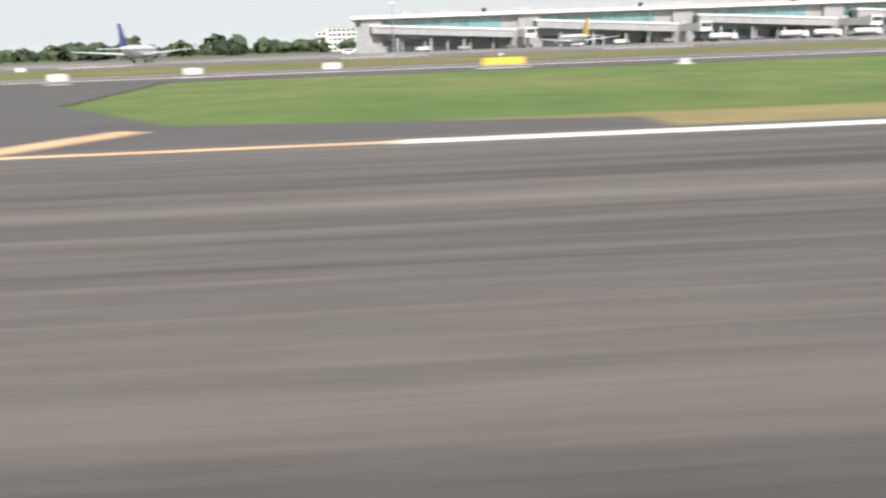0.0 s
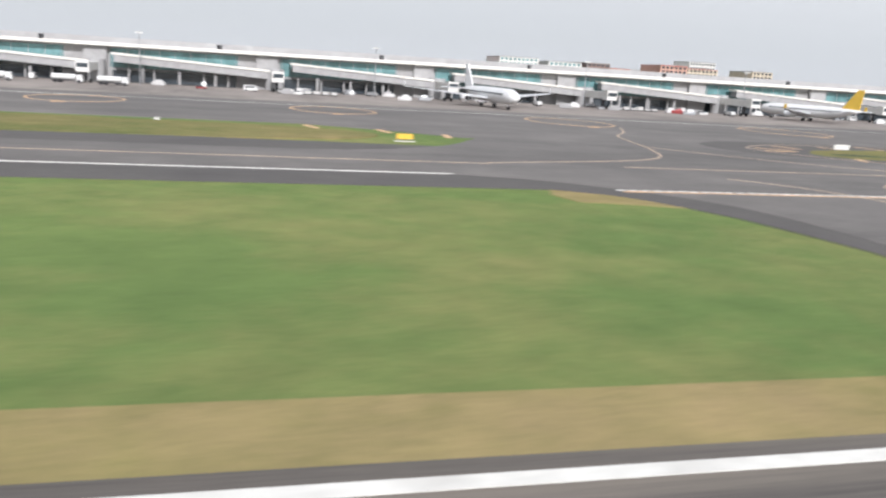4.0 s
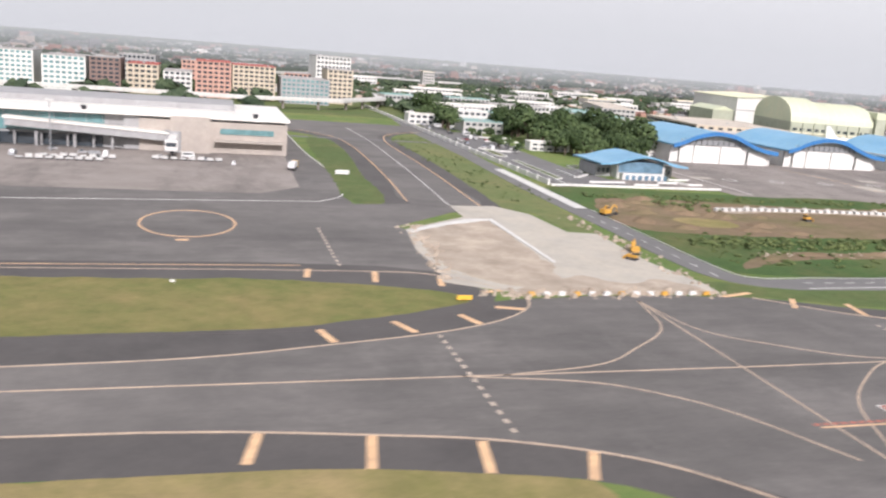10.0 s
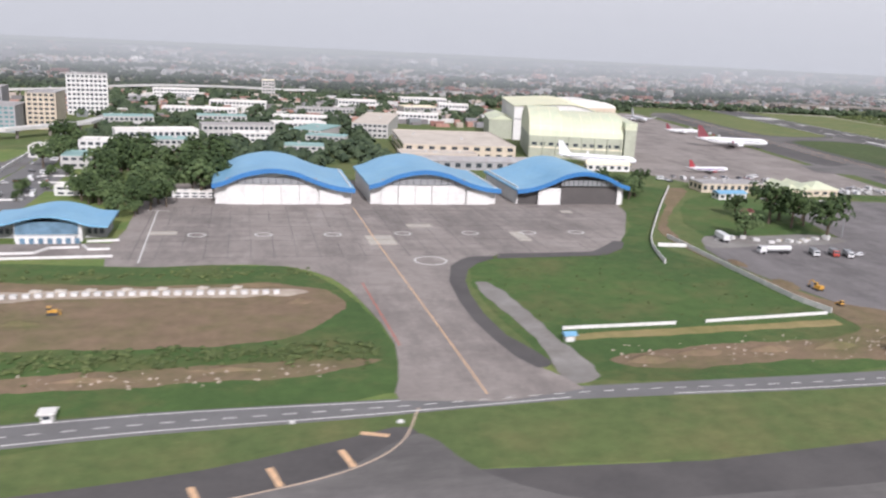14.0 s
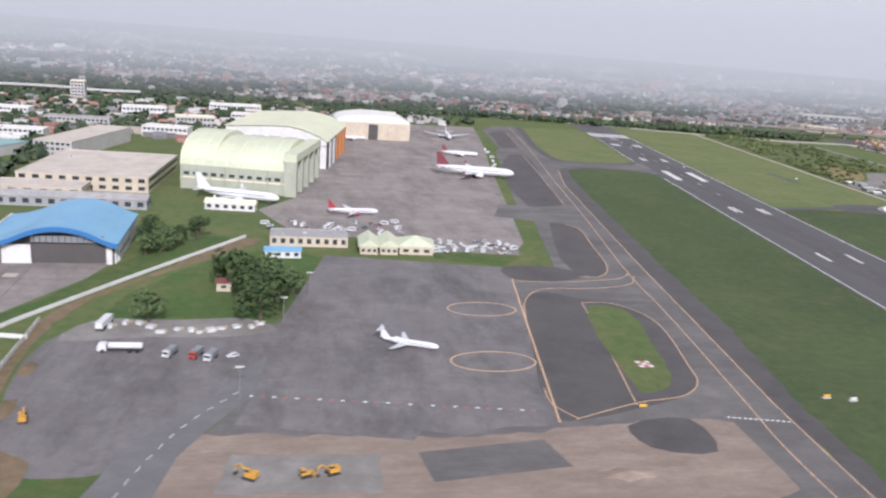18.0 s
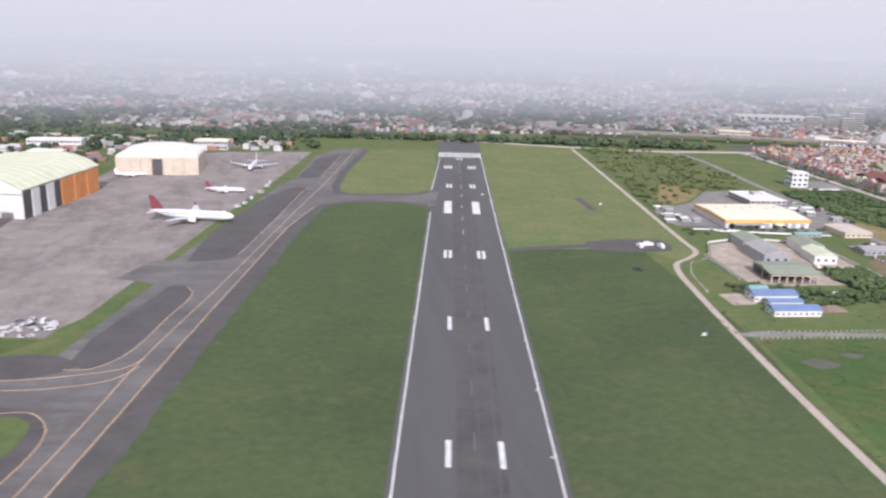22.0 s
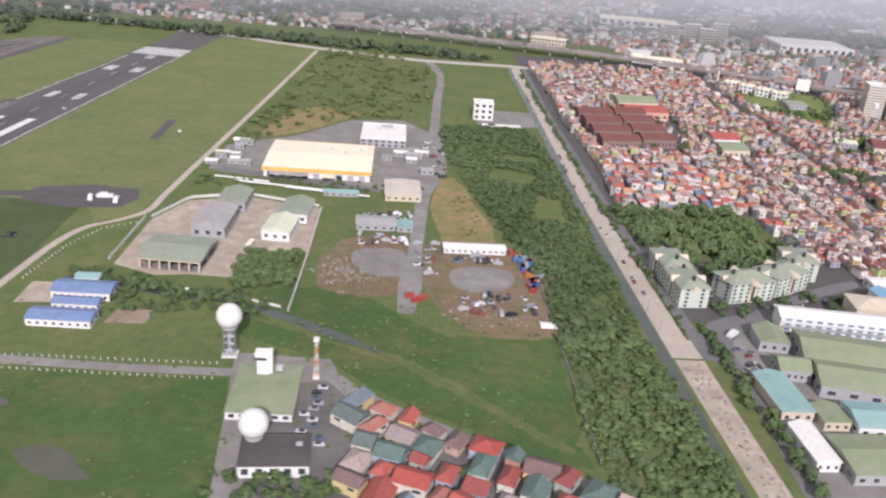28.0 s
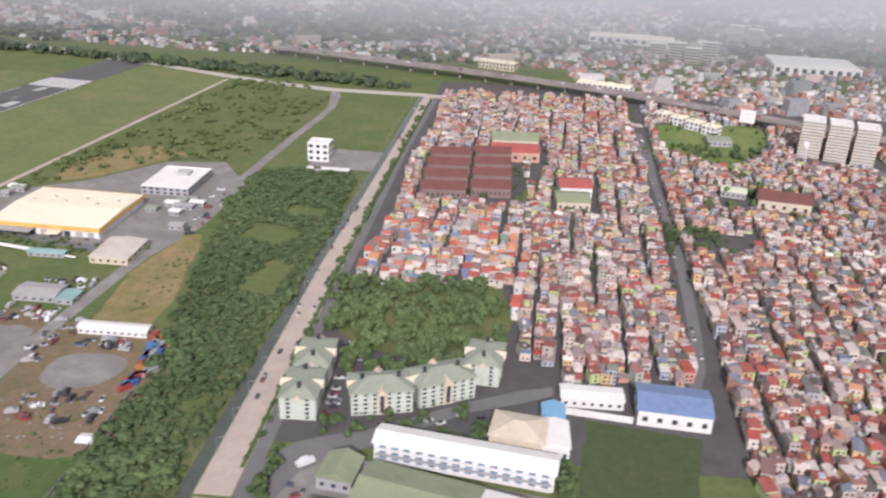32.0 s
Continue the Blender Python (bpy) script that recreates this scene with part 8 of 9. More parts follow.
shed(643, 654, 257.5, 261.5, 1.8, "wall_white", "roof_slate", "low white hut with a blue iron roof", name="hut", rise=0.8, bays=(6, 2), group="blue-roofed huts", category="hut", turn=-3)
shed(641, 655.5, 263, 270, 2.2, "wall_white", "roof_slate", "long white hut with a blue iron roof", name="hut", rise=1.1, bays=(8, 2), group="blue-roofed huts", category="hut", turn=-3)
shed(644, 650, 272, 275.5, 1.8, "wall_white", "roof_teal", "small hut with a teal roof", name="hut", rise=0.7, bays=(3, 2), group="blue-roofed huts", category="hut")
flat("hut_pad", [(632.5, 261), (641, 261.5), (641, 272.5), (633, 272.5)], 0.06, M["sand"], "worn pale concrete pad beside the huts", "pavement")
flat("hut_bed", [(657, 252), (666, 252), (667, 259), (658, 259)], 0.05, M["soil"], "bare brown garden bed", "soil")
fence_run([(704, 333), (702.5, 300), (700, 259)], 2.6, 1.1, M["concrete_white"], "pale concrete wall between the lots")
fence_run([(650, 319), (649, 303), (648, 287)], 2.6, 0.9, M["concrete_white"], "pale concrete wall of the depot")
fence_run([(652, 320), (660, 338), (678, 344), (704, 335)], 2.6, 0.9, M["concrete_white"], "pale concrete wall of the depot")
fence_run([(662, 272.5), (682, 269), (699, 262)], 2.2, 0.7, M["concrete_white"], "low pale wall along the stream")
fence_run([(769, 276), (768, 239), (767, 199)], 3.0, 0.9, M["wall_grey"], "thin grey fence beside the tree belt", 0.14, 0.05)
fence_run([(626, 236.8), (664, 235.3), (688, 234.6)], 1.6, 0.6, M["concrete_white"], "row of small white posts along the lane", 0.15, 0.0)
fence_run([(626, 231.6), (664, 229.4), (688, 228.4)], 1.6, 0.6, M["concrete_white"], "row of small white posts along the lane", 0.15, 0.0)
fence_run([(630, 274), (634, 296), (640, 309), (649, 315)], 1.8, 0.6, M["concrete_white"], "row of small white posts along the road", 0.15, 0.0)
lorry((685, 300, 0.1), 80, "cream bus parked in the dusty yard", M["roof_cream"], M["roof_cream"], (5.4, 1.3, 1.6), name="bus")


def light_car(at, turn, label, paint, size=(2.2, 0.95, 0.75), group="parked cars", name="car"):
    """A vehicle seen from far off: body down to the sills, and cabin."""
    l, w, h = size
    t = thing(name, at, label, name, group, turn)
    part("body", Shape().box(0, 0, 0, l * 0.9, w * 0.8, h * 0.15).box(0, 0, h * 0.15, l, w, h * 0.47, 0, 0.96), paint, t)
    part("cabin", Shape().box(-l * 0.06, 0, h * 0.6, l * 0.55, w * 0.88, h * 0.4, 0, 0.8), M["dark_glass"] if h < 1 else paint, t)
    return t


# ---- more vehicles on the terminal apron ----
rng = random.Random(29)
for i in range(34):
    x, y = rng.uniform(-180, 66), rng.uniform(182, 202)
    if min(math.hypot(x - a, y - b) for a, b in ((-107, 171), (-21, 183))) < 14:
        continue
    big = rng.random() < 0.45
    light_car((x, y, 0.08), rng.choice((0, 90, 20, 160)), "white service truck on the terminal apron" if big else "small apron tug by the terminal", M[rng.choice(("white_van", "wall_grey", "steel", "wall_grey", "car_paint"))], (3.0, 1.1, 1.2) if big else (1.9, 0.9, 0.8), "apron vehicles", "truck" if big else "tug")

# ---- trailers on the old pavement ----
for x, y, a, l in ((629, 333.2, 100, 4.0), (633, 335.4, 8, 5.4), (637.5, 332.2, 95, 4.4)):
    light_car((x, y, 0.08), a, "white trailer parked on old pavement", M["white_van"], (l, 1.5, 1.7), "trailers", "trailer")
single("approach_frame", Shape().box(616, 300, 0, 3.6, 0.25, 0.5).box(616, 303, 0, 3.2, 0.25, 0.5).box(616.5, 301.5, 0, 0.25, 3.2, 0.7), M["dark_metal"], "low dark metal frames in the grass", "equipment")
for x, y in ((610.9, 236), (541, 128), (509, 120), (585, 440), (640, 415)):
    sign_board((x, y), 10, (1.4, 0.5), M["concrete_white"], "small white equipment box in the grass", "equipment_box", "box")

# ---- warehouse and works ----
wh = thing("warehouse", (701, 380.5, 0.05), "big warehouse with a cream roof and amber fascia", "warehouse", turn=-2)
part("wall", Shape().box(0, 0, 0, 39, 34, 3.2), M["wall_white"], wh)
part("roof", Shape().gable(0, 0, 3.75, 39.4, 34.4, 0.9, 0, 0.3), M["roof_cream"], wh)
for a, b, c, d in ((0, -17.3, 40.2, 0.4), (0, 17.3, 40.2, 0.4), (-19.9, 0, 0.4, 34.2), (19.9, 0, 0.4, 34.2)):
    part("fascia", Shape().box(a, b, 2.5, c, d, 1.3), M["amber"], wh)
part("canopy", Shape().box(-10, -19.2, 2.2, 14, 4.0, 0.25), M["roof_grey"], wh)
part("canopy", Shape().box(4.5, -19, 2.0, 4.5, 3.6, 0.25), M["roof_cream"], wh)
for i in range(9):
    part("door", Shape().box(-17 + i * 4.2, -17.06, 0.05, 2.2, 0.2, 1.9), M["wall_grey" if i % 3 else "dark_glass"], wh)
for i in range(6):
    part("roof_vent", Shape().box(-15 + i * 6, 3 + (i % 2) * 4, 4.3, 0.9, 0.9, 0.6), M["roof_unit"], wh)
block((725.5, 420, 0.05), -2, (19, 25, 3.2), 2, M["wall_grey"], M["roof_white"], "grey flat-roofed works with white roof and plant", "factory", bays=(7, 8))
single("roof_tank", Shape().box(727, 424, 3.35, 5, 5, 1.4), M["roof_unit"], "grey plant room on the white roof", "roof plant")
shed(725.5, 738, 344, 360, 2.4, "wall_cream", "roof_sand", "small cream-roofed works office", name="office_hut", rise=0.6, bays=(4, 5), category="hut")
shed(704, 716, 346, 349.5, 1.5, "wall_grey", "roof_teal", "low shed with a teal roof", rise=0.6, bays=(5, 1))
shed(716, 728.5, 316.5, 324.5, 2.0, "wall_grey", "roof_grey", "long low shed with a pale grey roof", rise=0.7)
shed(729, 734, 316, 322, 1.8, "wall_grey", "roof_teal", "small lean-to with a teal roof", rise=0.5, bays=(2, 2))
shed(743, 762, 301, 305, 1.9, "wall_white", "roof_white", "long white-roofed shed at the lot edge", rise=0.5, bays=(10, 1))
block((774, 465, 0.05), -3, (9.5, 8, 8.2), 3, M["wall_white"], M["roof_white"], "square white three-storey building with dark windows", bays=(3, 3), win=(0.5, 0.5))
shed(772, 790, 447, 450.5, 1.2, "wall_grey", "roof_white", "low pale shed beside the lot", rise=0.3, bays=(5, 1))
rng = random.Random(31)
for i in range(22):
    x, y = (rng.uniform(660, 673), rng.uniform(373, 407)) if i < 12 else (rng.uniform(723, 742), rng.uniform(372, 404))
    l, w = rng.uniform(3, 6.5), rng.uniform(2.4, 4)
    shed(x - l / 2, x + l / 2, y - w / 2, y + w / 2, rng.uniform(1.1, 1.9), "wall_grey", rng.choice(("roof_white", "roof_grey", "roof_sage", "roof_white")), "small works hut with an iron roof", name="hut", rise=0.4, bays=(2, 1), turn=rng.uniform(-8, 8), group="works huts", category="hut")
for x0, x1, y in ((664, 684, 360.5), (672, 706, 356.5), (690, 720, 352)):
    single("pipe_run", Shape().tube((x0, y, 0.7), (x1, y - (x1 - x0) * 0.2, 0.7), 0.35, n=8), M["wall_white"], "long white pipe run before the warehouse", "pipe", "pipe runs")
LOT_CARS = [("lot trucks", 20, (717, 733, 304, 314)), ("lot trucks", 16, (734, 742, 284, 308)), ("pond trucks", 16, (745, 762, 294, 299)), ("pond trucks", 22, (744, 766, 262, 274)), ("works cars", 18, (742, 750, 372, 420)), ("lot trucks", 14, (716, 734, 326, 332))]
for group, n, (x0, x1, y0, y1) in LOT_CARS:
    for i in range(n):
        x, y = rng.uniform(x0, x1), rng.uniform(y0, y1)
        big = rng.random() < 0.5
        light_car((x, y, 0.09), rng.choice((0, 90, 80, 100, 20)), "parked truck in the bare lot" if big else "small parked car in the lot", M[rng.choice(("car_paint", "steel", "wall_grey", "white_van", "dark_metal", "car_paint", "roof_rust", "roof_grey", "dark_metal"))], (3.2, 1.2, 1.2) if big else (2.2, 0.95, 0.75), group, "truck" if big else "car")
for i in range(26):
    x = 765 + rng.uniform(-1.4, 3.6)
    y = 277 + i * 1.0
    t = thing("container", (x + (300 - y) * 0.12, y, 0.06), "painted freight container stacked by the fence", "container", "containers", rng.choice((10, 60, 85)))
    part("box", Shape().box(0, 0, 0, 3.1, 1.25, 1.3), M["crate"], t)
for x, y in ((731.5, 271), (733, 268.5), (735, 270)):
    t = thing("container", (x, y, 0.06), "orange and blue freight container by the road", "container", "containers", rng.uniform(0, 40))
    part("box", Shape().box(0, 0, 0, 2.4, 1.2, 1.2), M["crate"], t)
single("tarpaulin", Shape().gable(768, 257, 0.4, 6, 3.6, 0.5, 0, 0.1), M["wall_white"], "white tarpaulin roof at the lot corner", "tarpaulin")
s = Shape()
for i in range(260):
    x, y = rng.gauss(715, 5), rng.gauss(285, 5)
    if i % 3 == 0:
        x, y = rng.uniform(740, 770), rng.uniform(254, 276)
    k = rng.uniform(0.2, 0.9)
    s.box(x, y, 0.04, k, k * rng.uniform(0.6, 1.3), k * rng.uniform(0.3, 0.6), rng.uniform(0, 3), 0.55)
for i in range(180):
    k = rng.uniform(0.2, 0.8)
    s.box(rng.uniform(797, 802), rng.uniform(158, 240), 0.04, k, k * rng.uniform(0.6, 1.3), k * rng.uniform(0.3, 0.6), rng.uniform(0, 3), 0.55)
single("rubble", s, M["gravel"], "grey rubble and scrap in the lots", "rubble", kind="stuff")

flat("dry_strip", curve([(743.5, 306), (760, 308), (757, 345), (752, 372), (747, 372)], 2, True), 0.045, M["worn"], "dry brown strip beside the tree belt", "grass")
flat("dry_strip", curve([(674, 416), (690, 424), (706, 446), (716, 458), (700, 470), (680, 458)], 2, True), 0.045, M["worn"], "dry brown ground behind the warehouse", "grass")

# ---- radar station ----
def radome(at, foot, r, label, lattice):
    t = thing("radome", at, label, "radome", "radomes")
    dome = part("dome", Shape().ball(0, 0, foot + r * 0.96, r, 24, 14), M["wall_white"], t, smooth=True)
    part("collar", Shape().tube((0, 0, foot - 0.25), (0, 0, foot + 0.3), r * 0.62, n=16), M["wall_grey"], t)
    if lattice:
        for sx in (-1, 1):
            for sy in (-1, 1):
                part("leg", Shape().tube((sx * 1.25, sy * 1.25, 0), (sx * 1.0, sy * 1.0, foot), 0.13, n=6), M["steel"], t)
        for k in range(4):
            z0, z1 = foot * k / 4, foot * (k + 1) / 4
            for a, b in (((-1.2, -1.2), (1.2, -1.2)), ((1.2, -1.2), (1.2, 1.2)), ((1.2, 1.2), (-1.2, 1.2)), ((-1.2, 1.2), (-1.2, -1.2))):
                part("brace", Shape().tube((*a, z0), (*b, z1), 0.07, n=5).tube((*b, z0), (*a, z1), 0.07, n=5).tube((*a, z1), (*b, z1), 0.08, n=5), M["steel"], t)
        part("stair_core", Shape().box(0, 0, 0, 0.9, 0.9, foot), M["wall_grey"], t)
        part("base", Shape().box(0, 0, 0, 3.4, 3.4, 0.35), M["wall_white"], t)
    else:
        part("drum", Shape().tube((0, 0, 0), (0, 0, foot), r * 0.55, n=16), M["wall_grey"], t)


radome((689, 239), 7.4, 2.9, "white radar dome on a steel lattice tower", True)
block((703.5, 200.5, 0.04), 2, (13, 9, 2.6), 1, M["wall_white"], M["asphalt_and_shade"], "white radar building with a dark flat roof", bays=(5, 3), parapet=0.4)
radome((699, 204.5, 2.7), 0.6, 2.9, "white radar dome on the flat roof", False)
ctl = thing("radar_building", (699, 222.8, 0.04), "low radar building with a faded green roof", "building", turn=-2)
part("wall", Shape().box(0, 0, 0, 13.4, 18.4, 1.9), M["wall_white"], ctl)
part("roof", Shape().hip(0, 0, 1.9, 18.4, 13.4, 0.6, math.pi / 2, 0.3), M["roof_green"], ctl)
for i in range(6):
    part("window", Shape().box(-5.5 + i * 2.2, -9.25, 0.6, 1.2, 0.12, 0.8), M["dark_glass"], ctl)
twr = thing("control_tower", (698, 228.5, 1.9), "white control tower rising from the green roof", "tower", turn=-4)
part("wall", Shape().box(0, 0, 0, 2.6, 2.2, 4.6), M["wall_white"], twr)
part("stair_shaft", Shape().box(1.5, 0.2, 0, 0.8, 1.6, 6.0), M["wall_white"], twr)
cab = part("cab", Shape().box(-0.2, 0, 4.6, 3.0, 2.5, 0.7), M["wall_white"], twr)
part("window", Shape().box(-0.3, -1.15, 3.9, 2.2, 0.1, 0.6), M["dark_glass"], cab)
part("window", Shape().box(-1.35, 0, 3.9, 0.1, 1.8, 0.6), M["dark_glass"], cab)
part("roof", Shape().box(-0.2, 0, 5.3, 3.3, 2.8, 0.2), M["roof_white"], cab)
part("dish", Shape().box(3.4, 0.4, 0.9, 1.4, 1.0, 1.1), M["roof_unit"], twr)
mast = thing("lattice_mast", (709.2, 230), "red and white lattice mast with a platform", "mast")
for k in range(6):
    w = 0.45 - k * 0.035
    z0, z1 = k * 1.6, (k + 1) * 1.6
    s = Shape()
    for sx in (-1, 1):
        for sy in (-1, 1):
            s.tube((sx * w, sy * w, z0), (sx * (w - 0.05), sy * (w - 0.05), z1), 0.08, n=5)
        s.tube((sx * w, -w, z0), (sx * w, w, z1), 0.05, n=5).tube((-w, sx * w, z0), (w, sx * w, z1), 0.05, n=5).tube((-w, sx * w, z1), (w, sx * w, z1), 0.06, n=5)
    part("section", s, M["orange_wall" if k % 2 == 0 else "wall_white"], mast, "orange painted section" if k % 2 == 0 else "white painted section")
part("platform", Shape().box(0, 0, 9.6, 1.2, 1.2, 0.7), M["wall_white"], mast)
part("antenna", Shape().tube((0, 0, 10.5), (0, 0, 11.4), 0.06, n=5), M["steel"], mast)
part("base", Shape().box(0, 0, 0, 1.4, 1.4, 0.7), M["wall_white"], mast)
for i in range(11):
    light_car((707.4 + rng.uniform(0, 4.4), 206 + i * 2.0, 0.08), rng.choice((0, 8, 175)), "car parked beside the radar station", M["car_paint"], group="radar station cars")

# ---- houses ----
HOUSE_MESH = {}


def house(at, turn, size, roof_kind, label, group, pitch=0.8, tin="tin"):
    """A small town house: walls, an iron roof, windows and a door."""
    key = (round(size[0] * 2), round(size[1] * 2), round(size[2] * 2), roof_kind, tin)
    if key not in HOUSE_MESH:
        l, w, h = key[0] / 2, key[1] / 2, key[2] / 2
        wall = Shape().box(0, 0, 0, l, w, h).mesh("wall")
        r = Shape()
        if roof_kind == "gable":
            r.gable(0, 0, h, l, w, pitch, 0, 0.25)
        elif roof_kind == "hip":
            r.hip(0, 0, h, max(l, w), min(l, w), pitch, 0 if l >= w else math.pi / 2, 0.3)
        else:
            r.add([(-l / 2 - .2, -w / 2 - .25, h - 0.02), (l / 2 + .2, -w / 2 - .25, h - 0.02), (l / 2 + .2, w / 2 + .2, h + 0.5), (-l / 2 - .2, w / 2 + .2, h + 0.5), (-l / 2 - .2, -w / 2 - .25, h + 0.08), (l / 2 + .2, -w / 2 - .25, h + 0.08), (l / 2 + .2, w / 2 + .2, h + 0.6), (-l / 2 - .2, w / 2 + .2, h + 0.6)],
                  [(3, 2, 1, 0), (4, 5, 6, 7), (0, 1, 5, 4), (1, 2, 6, 5), (2, 3, 7, 6), (3, 0, 4, 7)])
        win = Shape().box(-l * 0.22, -w / 2, h * 0.58, l * 0.26, 0.1, h * 0.22).mesh("window")
        win_side = Shape().box(l * 0.24, -w / 2, h * 0.58, l * 0.26, 0.1, h * 0.22).mesh("window")
        HOUSE_MESH[key] = wall, r.mesh("roof"), win, win_side
        wall.materials.append(M["render_wall"]), HOUSE_MESH[key][1].materials.append(M[tin]), win.materials.append(M["dark_glass"]), win_side.materials.append(M["dark_glass"])
    t = thing("house", at, label, "house", group, turn)
    wall, roof, win, win_side = HOUSE_MESH[key]
    w = part("wall", wall, None, t)
    part("roof", roof, None, t)
    part("window", win if len(HOUSE_MESH) % 2 else win_side, None, w)
    return t


rng = random.Random(41)
for row in range(11):
    for col in range(15):
        x = 719 + col * 5.0 - row * 1.6 + rng.uniform(-0.6, 0.6)
        y = 219 - row * 5.6 - col * 3.2 + rng.uniform(-0.5, 0.5)
        if y < 146 or x < 717 or y > 221.5 - (x - 719) * 0.65 or rng.random() < 0.03:
            continue
        k = rng.random()
        house((x, y, 0.05), rng.choice((-32, -34, 58, 56)) + rng.gauss(0, 7), (rng.choice((3.0, 4.0, 4.6, 5.4, 6.6)), rng.choice((3.0, 3.6, 4.4, 5.2)), rng.uniform(1.8, 3.0)), "hip" if k < 0.55 else "gable" if k < 0.9 else "shed", "small house with a painted iron roof near the radar station", "radar station houses", 1.3, "tin_red")
for i in range(16):
    tree((rng.uniform(714, 770), rng.uniform(152, 196)), rng.uniform(2.4, 3.8), i, "small leafy tree among the houses", "trees among the houses")

# ---- mint apartment blocks ----
def apartment(x, y, turn, l, w, label):
    h, floors = 6.0, 5
    t = thing("apartment_block", (x, y, 0.05), label, "apartments", "mint apartment blocks", turn)
    wall = part("wall", Shape().box(0, 0, 0, l, w, h), M["wall_mint"], t)
    roof = part("roof", Shape().hip(0, 0, h, l, w, 2.0, 0, 0.5), M["roof_sage"], t)
    for s in (-1, 1):
        part("gablet", Shape().gable(0, s * (w / 2 - 0.6), h - 0.4, 3.0, 2.6, 1.5, math.pi / 2, 0.1), M["wall_cream"], roof)
        part("stair_bay", Shape().box(0, s * w / 2, 0, 2.6, 0.5, h), M["wall_cream"], wall)
        part("stair_window", Shape().box(0, s * (w / 2 + 0.22), 0.4, 1.0, 0.12, h - 1.2), M["dark_glass"], wall)
        part("gablet", Shape().gable(s * (l / 2 - 0.4), 0, h - 0.3, 2.0, 2.4, 1.2, 0, 0.1), M["wall_cream"], roof)
        for k in range(floors):
            z = 0.35 + k * h / floors
            for i in range(6):
                px = (i - 2.5) * (l / 6.4) + (0.5 if i > 2 else -0.5)
                part("window", APT["side"], None, wall).matrix_basis = pose(px, s * w / 2, z)
            for i in (-1, 1):
                part("window", APT["end"], None, wall).matrix_basis = pose(s * l / 2, i * w * 0.27, z)
            part("sun_ledge", Shape().box(0, s * (w / 2 + 0.1), z + 0.75, l, 0.25, 0.07), M["wall_mint"], wall)
    for s in (-0.3, 0.3):
        part("water_tank", Shape().tube((s * l, 0, h + 1.3), (s * l, 0, h + 2.6), 0.5, n=10), M["dark_metal"], roof)


APT = {"side": Shape().box(0, 0, 0, 0.85, 0.14, 0.68).mesh("window"), "end": Shape().box(0, 0, 0, 0.14, 0.9, 0.68).mesh("window")}
for me in APT.values():
    me.materials.append(M["dark_glass"])
apartment(810.4, 276.8, 92, 13, 8.3, "five-storey mint apartment block with a grey-green hip roof beside the avenue")
apartment(810.4, 291.2, 92, 13, 8.3, "five-storey mint apartment block with a grey-green hip roof beside trees")
apartment(828.5, 279.5, 14, 14.5, 9, "five-storey mint apartment block with cream stair bays")
apartment(842.5, 285.5, 28, 14.5, 9, "five-storey mint apartment block with cream stair bays")
apartment(853, 296.5, 84, 12, 8.6, "mint apartment block at the edge of the houses")
for i in range(20):
    light_car((rng.uniform(815.6, 820.5), rng.uniform(271, 309), 0.08), rng.choice((0, 5, 175, 90)), "car parked between the apartment blocks", M["car_paint"], group="apartment cars")
for i in range(9):
    light_car((rng.uniform(836, 866), rng.uniform(264, 272) + 6, 0.1), 30, "car parked along the bending road", M["car_paint"], group="apartment cars")

# ---- factory and school ----
shed(829, 853, 236, 251, 3.4, "wall_grey", "roof_green", "broad warehouse with a faded green roof", name="factory_hall", rise=2.0, turn=-14, group="green factory halls", category="factory")
shed(827, 852, 224, 237, 3.2, "wall_grey", "roof_green", "broad warehouse with a faded green roof", name="factory_hall", rise=2.0, turn=-14, group="green factory halls", category="factory")
shed(820.5, 828, 247, 255.5, 3.0, "wall_grey", "roof_green", "green-roofed factory wing with grey walls", name="factory_hall", rise=1.6, turn=-8, group="green factory halls", category="factory")
shed(819.5, 827, 233.5, 240.5, 3.0, "wall_grey", "roof_green", "green-roofed factory wing with grey walls", name="factory_hall", rise=1.6, turn=-8, group="green factory halls", category="factory")
shed(853, 868, 232, 246, 3.2, "wall_white", "roof_white", "white-roofed factory hall with white walls", name="factory_hall", rise=1.6, turn=-14, category="factory")
shed(811.5, 819, 217, 233, 2.8, "wall_cream", "roof_teal", "shed with a teal roof and cream walls", rise=0.9, lengthwise=False)
shed(820, 826, 214, 221, 2.4, "wall_cream", "roof_green", "small shed with a green roof and cream walls", rise=0.8)
shed(827, 843, 211, 221, 2.8, "wall_white", "roof_teal", "hall with a teal iron roof", rise=1.2, turn=-6)
shed(811, 816, 200, 213, 2.6, "wall_white", "roof_white", "white-roofed shed beside the road", rise=0.8)
shed(817, 832, 196, 209, 2.8, "wall_grey", "roof_green", "green-roofed hall in the factory yard", rise=1.2)
shed(834, 860, 190, 207, 2.8, "wall_grey", "roof_teal", "long hall with a teal roof", rise=1.4)
light_car((816, 255, 0.1), 40, "white box truck at the factory gate", M["white_van"], (4.2, 1.5, 1.7), "factory vehicles", "truck")
for i in range(8):
    light_car((rng.uniform(812, 820), rng.uniform(236, 250), 0.1), rng.uniform(0, 180), "car in the factory yard", M["car_paint"], group="factory vehicles")
school = thing("school", (850, 258.5, 0.06), "long white school with galleries and a white roof", "school", turn=-9)
part("wall", Shape().box(0, 0, 0, 39, 6.6, 4.6), M["wall_white"], school)
part("roof", Shape().gable(0, 0, 4.6, 39, 6.6, 1.1, 0, 0.5), M["roof_white"], school)
